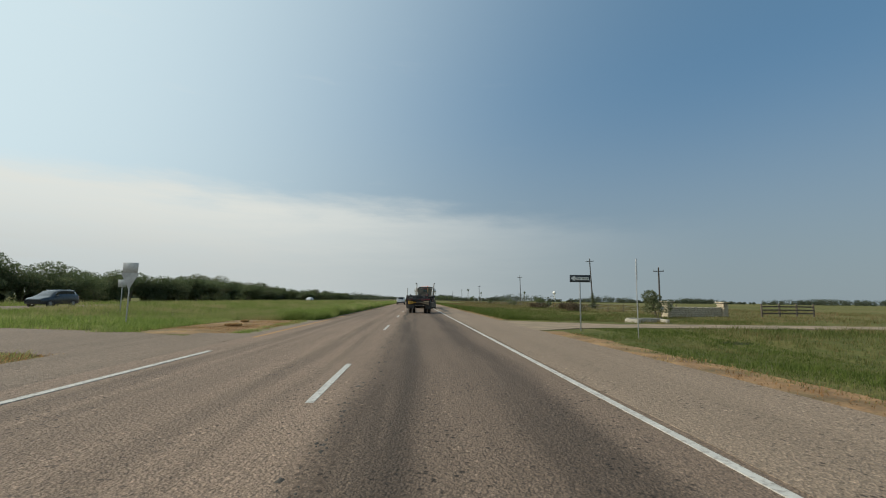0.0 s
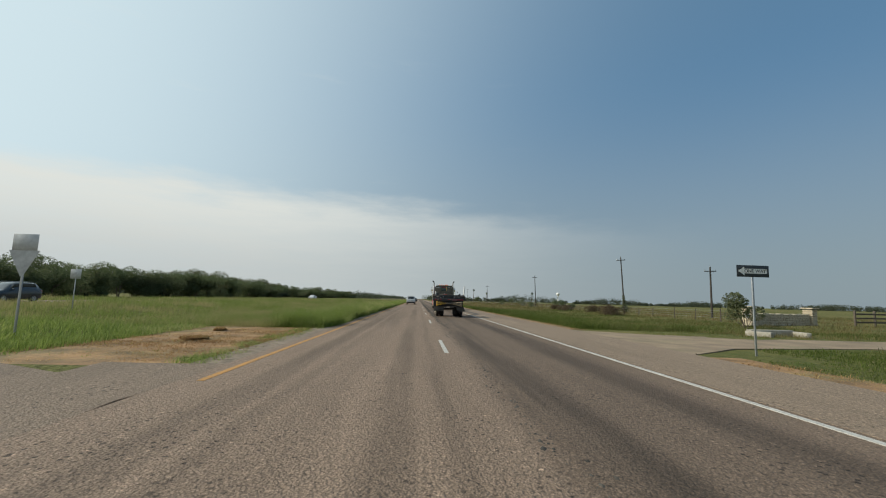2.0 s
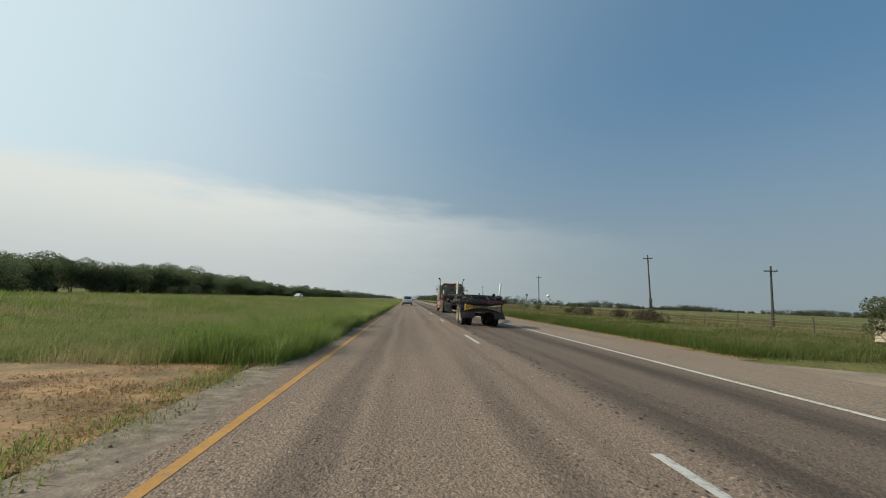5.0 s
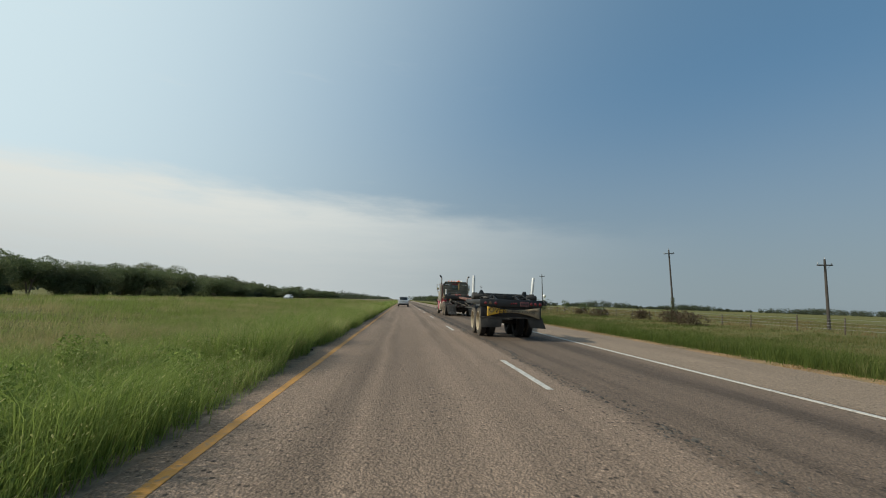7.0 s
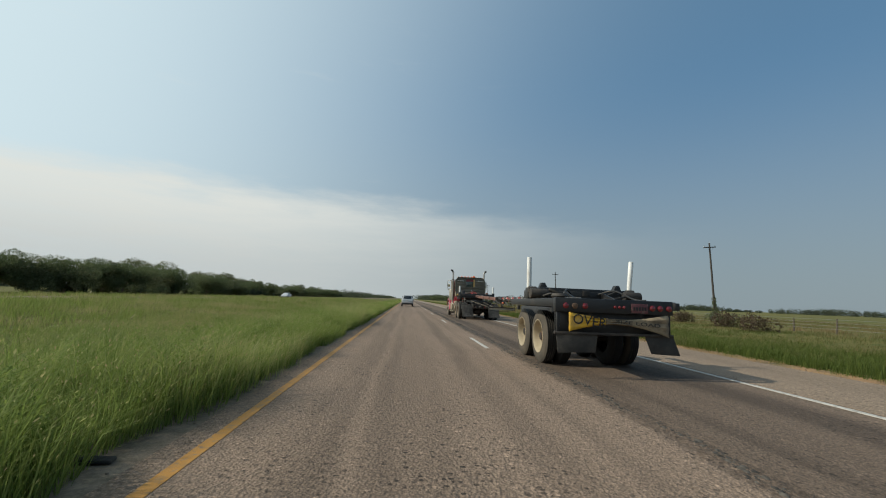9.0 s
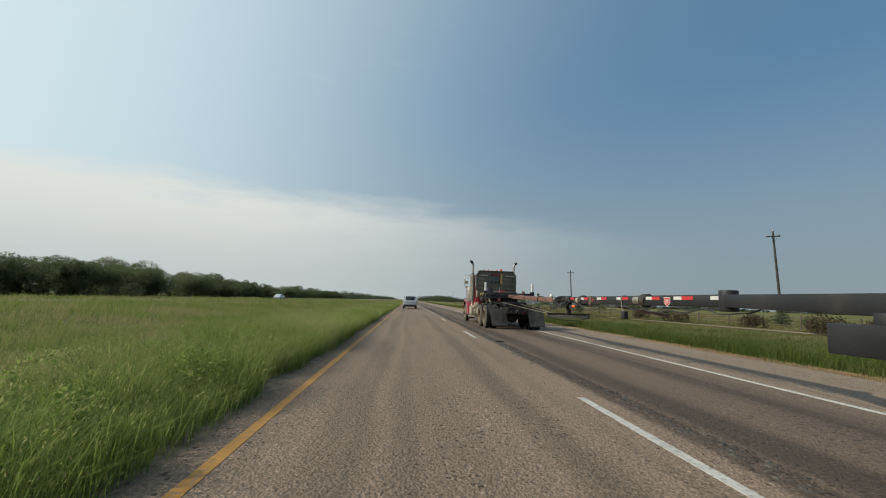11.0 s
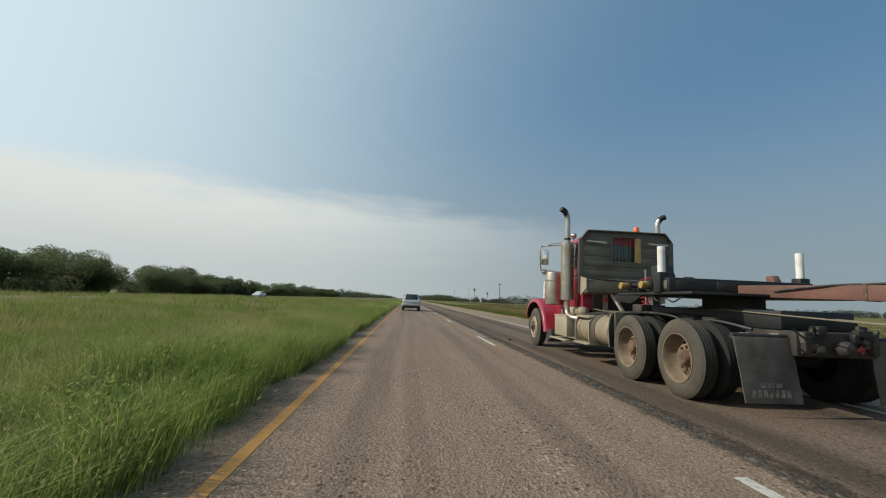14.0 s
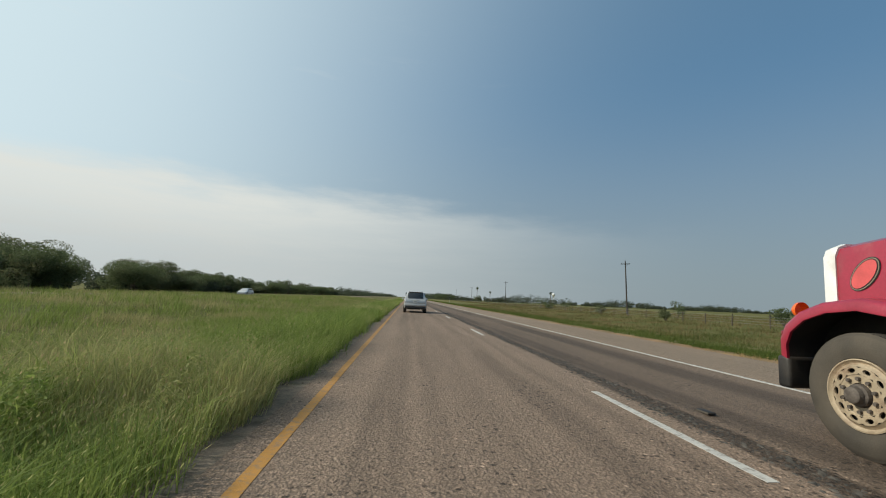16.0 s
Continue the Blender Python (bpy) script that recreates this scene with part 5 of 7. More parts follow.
        part("intake_pipe", pipe([(s * 1.1, 1.72, 1.32), (s * 0.98, 1.72, 1.28), (s * 0.85, 1.8, 1.25)], 0.08, 12), MAT["black"], cl)
    part("bumper", box(2.5, 0.16, 0.34, (0, 3.92, 0.60), bevel=0.04, segs=3), MAT["black"], tractor, "wide black steel front bumper")
    part("radiator", box(1.4, 0.12, 0.8, (0, 3.55, 1.2)), MAT["black"], tractor)
    part("engine_block", box(0.7, 1.6, 0.8, (0, 2.5, 1.1), bevel=0.06), MAT["grime"], tractor)


MAT["script"] = material("salmon_script", (0.60, 0.10, 0.10), 0.4, 0, 0.1, 6, 0.0)
tractor_nose()


def tractor_stacks():
    for s in (-1, 1):
        x, y = s * (1.27 if s < 0 else 1.20), 0.55 if s < 0 else 0.80
        r = 0.155
        st = part("exhaust_pipe", pipe([(x, y, 2.70), (x, y, 3.0), (x, y, 3.28), (x + s * 0.015, y, 3.40), (x + s * 0.07, y - 0.02, 3.50), (x + s * 0.17, y - 0.05, 3.555)], 0.066, 16), MAT["chrome"], tractor, "tall chrome exhaust pipe with a curved sooty tip")
        part("sooty_tip", pipe([(x + s * 0.03, y, 3.43), (x + s * 0.08, y - 0.022, 3.51), (x + s * 0.185, y - 0.053, 3.562)], 0.069, 16), MAT["soot"], st, "soot-blackened pipe end")
        part("clamp", lathe([(0, 0.067), (0, 0.08), (0.05, 0.08), (0.05, 0.067)], (x, y, 2.80), "Z", 20), MAT["soot"], st)
        # perforated shield: rings of slots over a dark core
        segs, rows = 96, 110
        prof = [(1.40 * k / rows, r) for k in range(rows + 1)]
        bm = lathe(prof, (x, y, 1.33), "Z", segs)
        bm.faces.ensure_lookup_table()
        gone = [bm.faces[i * segs + k] for i in range(1, rows - 1) for k in range(segs) if i % 2 and (k + (i // 2) % 2) % 2]
        bmesh.ops.delete(bm, geom=gone, context="FACES_ONLY")
        part("heat_shield", bm, MAT["brushed"], tractor, "perforated muffler heat shield, dulled by dust")
        part("muffler", lathe([(0, 0.0), (0.0, 0.10), (0.03, 0.142), (1.34, 0.142), (1.38, 0.10), (1.40, 0.07)], (x, y, 1.34), "Z", 28), MAT["chrome"], tractor)
        part("exhaust_elbow", pipe([(x, y, 1.36), (x, y, 1.12), (x, y - 0.06, 0.99), (x + s * -0.05, y - 0.26, 0.92), (x + s * -0.22, y - 0.5, 0.90)], 0.062, 14), MAT["brushed"], tractor, "bent exhaust pipe below the muffler")
        part("stack_bracket", bar((x - s * 0.12, y, 2.4), (s * 0.95, y, 2.4), 0.06, 0.04), MAT["chrome"], tractor)
        # mirror on its tube frame
        mx, my = s * 1.49, 1.72
        arm = part("mirror_arm", pipe([(s * 0.93, 1.48, 2.82), (s * 1.3, 1.6, 2.79), (mx - s * 0.02, my, 2.77), (mx + s * 0.08, my + 0.02, 2.74), (mx + s * 0.10, my + 0.02, 2.45), (mx + s * 0.07, my + 0.02, 2.14), (mx, my, 2.12), (s * 1.35, 1.66, 2.12), (s * 1.16, 1.6, 2.06), (s * 1.02, 1.55, 1.95)], 0.017, 8), MAT["chrome"], tractor, "tubular chrome mirror bracket")
        pipe_ = pipe([(s * 0.95, 1.25, 2.86), (s * 1.3, 1.52, 2.83), (mx - s * 0.04, my, 2.78)], 0.010, 6)
        part("mirror_stay", pipe_, MAT["chrome"], arm)
        mh = part("mirror", box(0.19, 0.07, 0.42, (mx - s * 0.02, my, 2.48), (0, 0, s * 14), 0.025, segs=3), MAT["chrome"], tractor, "tall chrome west-coast mirror")
        part("mirror_glass", box(0.165, 0.006, 0.39, (mx - s * 0.03, my - 0.037, 2.48), (0, 0, s * 14), 0.002), MAT["mirror"], mh)
        part("convex_mirror", lathe([(0.0, 0.0), (0.01, 0.05), (0.03, 0.075), (0.05, 0.08), (0.07, 0.06), (0.08, 0.0)], (mx - s * 0.04, my + 0.02, 2.08), "Y", 22, flip=1), MAT["trim"], tractor, "small round convex mirror in a dark housing")
        part("convex_glass", lathe([(0.055, 0.0), (0.050, 0.035), (0.040, 0.058), (0.025, 0.074), (0.0, 0.078)], (mx - s * 0.04, my + 0.055, 2.08), "Y", 22, flip=-1), MAT["mirror"], tractor)


tractor_stacks()


def headache_rack():
    y, t = 0.20, 0.05
    x0, x1, zb, zt = -1.09, 1.13, 1.50, 3.0
    wx0, wx1, wz0, wz1 = -0.30, 0.38, 2.26, 2.86
    bm = bmesh.new()
    prism([(x0, zb), (wx0, zb), (wx0, zt), (x0 + 0.16, zt), (x0, zt - 0.20)], y - t, y, bm, 0.004, "Y")
    prism([(wx1, zb), (x1, zb), (x1, zt - 0.20), (x1 - 0.16, zt), (wx1, zt)], y - t, y, bm, 0.004, "Y")
    prism([(wx0, zb), (wx1, zb), (wx1, wz0), (wx0, wz0)], y - t, y, bm, 0.0, "Y")
    prism([(wx0, wz1), (wx1, wz1), (wx1, zt), (wx0, zt)], y - t, y, bm, 0.0, "Y")
    rack = part("headache_rack", bm, MAT["olive"], tractor, "weathered grey-brown ribbed headache rack with a barred window")
    for z in (1.98, 2.22, 2.46, 2.70):  # pressed ribs
        for a, b in ((x0 + 0.05, wx0 - 0.05), (wx1 + 0.05, x1 - 0.05)) if z > 2.24 else ((x0 + 0.05, x1 - 0.05),):
            part("rib", box(b - a, 0.024, 0.13, ((a + b) / 2, y - t - 0.002, z), bevel=0.011, segs=3), MAT["olive"], rack)
    bm = bmesh.new()
    pts = [(x0, zb), (x0, zt - 0.20), (x0 + 0.16, zt), (x1 - 0.16, zt), (x1, zt - 0.20), (x1, zb)]
    for a, b in zip(pts, pts[1:]):
        bar((a[0], y - 0.06, a[1]), (b[0], y - 0.06, b[1]), 0.12, 0.03, bm)
    part("edge_channel", bm, MAT["olive"], rack)
    for k in range(6):
        x = wx0 + (wx1 - 0.1 - wx0) * (k + 0.6) / 6
        part("window_bar", rod((x, y - 0.03, wz0), (x, y - 0.03, wz1), 0.011, None, 8), MAT["olive"], rack)
    part("window_frame", box(0.10, 0.07, wz1 - wz0, (wx1 - 0.05, y - 0.03, (wz0 + wz1) / 2), bevel=0.008), MAT["tan"], rack, "tan painted window side")
    bm = box(wx1 - wx0, 0.06, 0.04, ((wx0 + wx1) / 2, y - 0.04, wz0 - 0.01))
    part("window_sill", bm, MAT["olive"], rack)
    # cab's own rear window, bluish
    part("rear_pane", box(0.74, 0.01, 0.46, (0.03, 0.332, 2.46), bevel=0.004), MAT["tint_teal"], tractor, "cab rear window")
    for cx in (-0.72, 0.80):
        bm = bmesh.new()
        n = 15
        for k in range(n):
            x = cx - 0.2 + 0.4 * k / (n - 1)
            b = lathe([(-0.009, 0.019), (0.0, 0.028), (0.009, 0.019), (0.0, 0.010), (-0.009, 0.019)], (0, 0, 0), "Y", 10)
            merge(bm, b, pose(x, y - t - 0.05, 2.735 - 0.02 * (k / n) * 1.0, 90 * (k % 2), 25, 0))
        rod((cx - 0.23, y - t - 0.02, 2.74), (cx - 0.23, y - t - 0.07, 2.74), 0.014, None, 8, bm)
        rod((cx + 0.23, y - t - 0.02, 2.72), (cx + 0.23, y - t - 0.07, 2.72), 0.014, None, 8, bm)
        part("chain", bm, MAT["white"], rack, "short pale chain hung on hooks")
    tray = part("tray", prism([(y - 0.06, 1.86), (y - 0.40, 1.80), (y - 0.40, 1.52), (y - 0.06, 1.48)], x0, x1, bevel=0.012), MAT["olive"], rack, "steel tray along the foot of the rack")
    part("tray_end", prism([(y - 0.03, 1.90), (y - 0.42, 1.83), (y - 0.42, 1.62), (y - 0.10, 1.47), (y - 0.03, 1.47)], x0 - 0.02, x0 - 0.004), MAT["cream"], tray, "cream-painted end plate")
    part("tray_lip", pipe([(x0, y - 0.41, 1.83), (-0.3, y - 0.43, 1.80), (0.4, y - 0.41, 1.79), (x1, y - 0.41, 1.80)], 0.018, 8), MAT["hose"], tray)
    # legs under the rack
    for s in (-1, 1):
        part("rack_leg", box(0.09, 0.09, 0.66, (s * 0.52, 0.10, 1.24)), MAT["cream"], rack)
        part("rack_brace", bar((s * 0.46, -0.1, 1.50), (s * 0.30, -0.42, 1.02), 0.10, 0.05), MAT["cream"], rack)
        for k in range(2):
            part("reflector_tape", box(0.094, 0.004, 0.10, (s * 0.52, 0.052, 1.10 + 0.26 * k), bevel=0), MAT["tape_red"], rack)
    part("deck_step", box(0.8, 0.5, 0.03, (-0.45, -0.3, 1.04), bevel=0.006), MAT["cream"], tractor)
    b = part("beacon", lathe([(0, 0.0), (0, 0.075), (0.03, 0.075), (0.03, 0.065), (0.10, 0.062), (0.125, 0.045), (0.13, 0.0)], (0.29, y - 0.03, zt + 0.015), "Z", 22), MAT["orange"], rack, "orange warning beacon")
    part("beacon_base", lathe([(0, 0.0), (0, 0.085), (0.02, 0.085), (0.02, 0.0)], (0.29, y - 0.03, zt), "Z", 22), MAT["black"], b)


MAT["tan"] = material("tan_paint", (0.52, 0.33, 0.13), 0.6, 0, 0.12, 8, 0.05, (0.32, 0.2, 0.1), 0.3)
headache_rack()


def tractor_sides():
    for s in (-1, 1):
        # fuel tank with straps and step plates
        r = 0.315
        tank = part("fuel_tank", lathe([(0, 0.0), (0.0, r * 0.72), (0.03, r * 0.92), (0.08, r), (1.52, r), (1.60, r * 0.95), (1.65, r * 0.75), (1.665, 0.0)], (s * 0.98, -1.60, 0.73), "Y", 36), MAT["tank"], tractor, "dusty cream cylindrical fuel tank with brown streaks")
        for y, w in ((-0.985, 0.19), (-0.25, 0.10)):
            part("tank_strap", lathe([(0, r + 0.002), (0, r + 0.012), (w, r + 0.012), (w, r + 0.002)], (s * 0.98, y - w / 2, 0.73), "Y", 36), MAT["brown_strap" if w > 0.15 else "tank"], tank, "wide tank strap")
        part("cap_neck", rod((s * 1.04, -1.33, 0.99), (s * 1.07, -1.33, 1.06), 0.085, None, 18, bevel=0.01), MAT["hub"], tank)
        part("filler_cap", rod((s * 1.065, -1.33, 1.05), (s * 1.08, -1.33, 1.095), 0.062, None, 16, bevel=0.012), MAT["grime"], tank)
        for y in (-0.13, -0.865):  # end plates that carry the two steps
            part("step_bracket", prism([(s * 1.00, 1.05), (s * 1.26, 0.98), (s * 1.335, 0.86), (s * 1.335, 0.50), (s * 1.30, 0.40), (s * 1.05, 0.40), (s * 1.27, 0.56), (s * 1.30, 0.73), (s * 1.25, 0.90), (s * 1.0, 1.03)], y - 0.012, y + 0.012, axis="Y"), MAT["cream"], tractor, "dusty step bracket plate")
        part("tank_step", box(0.20, 0.74, 0.035, (s * 1.22, -0.50, 0.985), (0, s * 8, 0), 0.008), MAT["cream"], tractor, "dusty tread plate over the tank")
        part("lower_step", box(0.26, 0.76, 0.035, (s * 1.24, -0.50, 0.415), bevel=0.008), MAT["cream"], tractor)
        part("tank_cover", box(0.34, 0.62, 0.02, (s * 1.0, -0.50, 1.052), (0, s * 10, 0), 0.006), MAT["grime"], tractor)
        part("front_quarter_fender", prism([(s * 0.56, 0.45), (s * 1.27, 0.45), (s * 1.29, 0.80), (s * 1.25, 1.02), (s * 1.18, 1.09), (s * 0.56, 1.09)], -1.70, -1.685, bevel=0.003, axis="Y"), MAT["black"], tractor, "black quarter fender ahead of the drive wheels")
        part("fender_edge", pipe([(s * 1.275, -1.69, 0.45), (s * 1.295, -1.69, 0.80), (s * 1.255, -1.69, 1.02), (s * 1.18, -1.69, 1.095), (s * 0.7, -1.69, 1.095)], 0.010, 6), MAT["cream"], tractor)
        rng = random.Random(40 + s)
        for k in range(6):  # air lines and cables along the frame
            x = s * (0.34 + 0.09 * k)
            pts = [(x + rng.uniform(-0.04, 0.04), y, 1.075 + 0.02 * (k % 3) + rng.uniform(-0.02, 0.035)) for y in (0.1, -0.4, -0.9, -1.4, -1.9, -2.4, -2.9)]
            part("frame_line", pipe(pts, rng.choice((0.010, 0.014, 0.018)), 6), MAT[("hose", "rope", "hose", "hub", "hose", "rope")[k]], tractor)
        for k in range(5):  # brackets and valves on the rear frame
            x, z = s * rng.uniform(0.1, 0.5), rng.uniform(0.72, 1.05)
            part("frame_valve", box(rng.uniform(0.06, 0.13), rng.uniform(0.05, 0.1), rng.uniform(0.06, 0.14), (x, -4.97 + rng.uniform(0, 0.03), z), (0, rng.uniform(-12, 12), 0), 0.012), MAT[rng.choice(("grime", "grime", "olive", "black"))], tractor)
            if k < 2:
                part("rear_hose", pipe([(x, -4.96, z), (x + s * 0.06, -5.0, z - 0.05), (x + s * 0.16, -5.0, z - 0.07), (x + s * 0.26, -4.96, z + 0.02)], 0.011, 6), MAT["black"], tractor)
            y = rng.uniform(-4.6, -1.9)
            part("deck_clutter", box(rng.uniform(0.08, 0.2), rng.uniform(0.12, 0.3), rng.uniform(0.08, 0.16), (s * rng.uniform(0.55, 0.8), y, 1.08), (0, 0, rng.uniform(-20, 20)), 0.015), MAT[rng.choice(("grime", "black", "hub"))], tractor)
        # battery and tool box with step
        bx = part("battery_box", box(0.46, 0.84, 0.48, (s * 1.10, 0.84, 0.70), bevel=0.015), MAT["cream"], tractor, "cream battery box used as a cab step")
        part("box_lid", box(0.48, 0.88, 0.035, (s * 1.10, 0.84, 0.955), bevel=0.01), MAT["cream"], bx)
        part("step_plate", box(0.40, 1.12, 0.04, (s * 1.16, 1.02, 0.37), bevel=0.01), MAT["cream"], tractor, "long dusty step plate")
        part("air_tank", lathe([(0, 0.0), (0.02, 0.08), (0.06, 0.115), (1.0, 0.115), (1.04, 0.08), (1.06, 0.0)], (s * 0.98, 0.15, 1.07), "Y", 24), MAT["cream"], tractor, "pale cylindrical air tank")
        for y in (0.35, 0.95):
            part("air_tank_band", lathe([(0, 0.117), (0, 0.122), (0.04, 0.122), (0.04, 0.117)], (s * 0.98, y, 1.07), "Y", 24), MAT["chrome"], tractor)
        # mudflaps behind the drive wheels
        hang = part("flap_hanger", rod((s * 0.42, -4.78, 0.93), (s * 1.24, -4.80, 0.93), 0.035, None, 12), MAT["grime"], tractor)
        for k, (mt, xx) in enumerate((("tape_white", 0.62), ("tape_red", 0.82), ("tape_white", 1.00))):
            part("hanger_tape", rod((s * xx, -4.782, 0.93), (s * (xx + 0.12), -4.785, 0.93), 0.0365, None, 12), MAT[mt], hang)
        swing = 0.17 if s < 0 else 0.06  # both flaps hang skewed, blown to the same side
        prof = [(s * 0.52, 0.92), (s * 1.25, 0.92), (s * 1.26 + 0.5 * swing, 0.5), (s * 1.29 + swing, 0.15), (s * 0.56 + swing, 0.15), (s * 0.53 + 0.5 * swing, 0.5)]
        fl = part("mudflap", prism(prof, -4.845, -4.83, bevel=0.003, axis="Y"), MAT["pale_flap"], tractor, "grey dust-coated rubber mudflap")
        bm = bmesh.new()
        for k, (w, h, z) in enumerate(((0.30, 0.05, 0.36), (0.52, 0.09, 0.265))):
            nb = 3 if k == 0 else 7
            for j in range(nb):
                box(w / nb * 0.7, 0.004, h, (s * 0.93 + 0.8 * swing - w / 2 + w * (j + 0.5) / nb, -4.847, z), bevel=0, bm=bm)
        part("flap_lettering", bm, MAT["worn_letter"], fl, "worn pale lettering")
        part("tail_light", lathe([(0, 0.0), (0.0, 0.055), (0.02, 0.055), (0.035, 0.03), (0.037, 0.0)], (s * 0.30, -4.93, 0.82), "Y", 18, flip=-1), MAT["red_lens"], tractor, "round red tail light")
        part("quarter_fender", prism([(-1.90, 0.70), (-1.90, 1.10), (-1.98, 1.12), (-2.02, 0.70)], s * 0.62, s * 1.29, bevel=0.01), MAT["flap"], tractor)
        part("deck_hose", pipe([(s * 0.9, -1.9, 1.10), (s * 1.02, -2.6, 1.14), (s * 1.0, -3.3, 1.10), (s * 0.95, -3.6, 0.98), (s * 0.9, -4.0, 1.08), (s * 0.8, -4.6, 1.0)], 0.02, 8), MAT["hose"], tractor)
    part("rear_crossmember", box(1.05, 0.14, 0.30, (0, -4.86, 0.86), bevel=0.03), MAT["grime"], tractor, "greasy rear crossmember")
    part("pintle_hook", lathe([(0, 0.03), (0.05, 0.09), (0.12, 0.10), (0.18, 0.07), (0.2, 0.0)], (0.0, -4.92, 0.82), "Y", 20, flip=-1), MAT["grime"], tractor)
    part("deck_plate", box(1.0, 1.5, 0.03, (0, -1.0, 1.03), bevel=0.006), MAT["grime"], tractor, "greasy steel deck plate behind the cab")
    part("fifth_wheel", lathe([(0, 0.0), (0, 0.46), (0.05, 0.5), (0.12, 0.5), (0.13, 0.0)], (0, -3.3, 1.15), "Z", 32), MAT["grime"], tractor, "greasy fifth wheel plate")
    part("subframe", box(1.0, 2.9, 0.24, (0, -3.25, 1.13), bevel=0.02), MAT["black"], tractor, "dark steel subframe carrying the bolster")
    part("spring_mount", box(1.5, 0.4, 0.16, (0, -3.2, 1.06), bevel=0.03), MAT["grime"], tractor)
    part("valve_box", box(0.5, 0.35, 0.24, (-0.35, -1.45, 1.16), bevel=0.02), MAT["grime"], tractor)
    # dark sheet over the lower back of the red cab, behind the rack
    part("cab_back_panel", box(1.66, 0.02, 0.9, (0.10, 0.318, 1.52), bevel=0.01), MAT["grime"], tractor, "dark brown panel on the back of the cab")
    part("gearbox", box(0.5, 2.2, 0.5, (0, 0.6, 0.75), bevel=0.08), MAT["grime"], tractor)
    part("drive_shaft", rod((0, -0.5, 0.7), (0, -2.4, 0.55), 0.06), MAT["grime"], tractor)
    # red coiled air line on its stand
    coil = [(0.06 + (0.09 + 0.03 * math.sin(k * 0.37)) * math.cos(k * 0.9), -0.62 + 0.09 * math.sin(k * 0.9), 1.12 + 0.014 * k + 0.03 * math.sin(k * 0.21)) for k in range(58)]
    part("air_line_stand", rod((0.06, -0.62, 1.04), (0.06, -0.62, 2.05), 0.014, None, 8), MAT["galv"], tractor)
    part("coiled_air_line", pipe(coil, 0.009, 6, rounds=2), MAT["hose_red"], tractor, "red coiled air line")
    part("air_line_loop", pipe([(0.06, -0.66, 1.72), (0.22, -0.72, 1.86), (0.36, -0.95, 1.74), (0.34, -1.3, 1.5), (0.3, -1.7, 1.45)], 0.012, 6), MAT["hose_red"], tractor)


tractor_sides()

# ---------------------------------------------------------------- the pole trailer
PX, PY = 1.55, 33.4
trailer = thing("pole_trailer", PX, PY, label="black steel pole trailer with a long rusty reach and white stakes", category="trailer")


def L_(x, y, z):
    """World place to the trailer's own."""
    return (x - PX, y - PY, z)


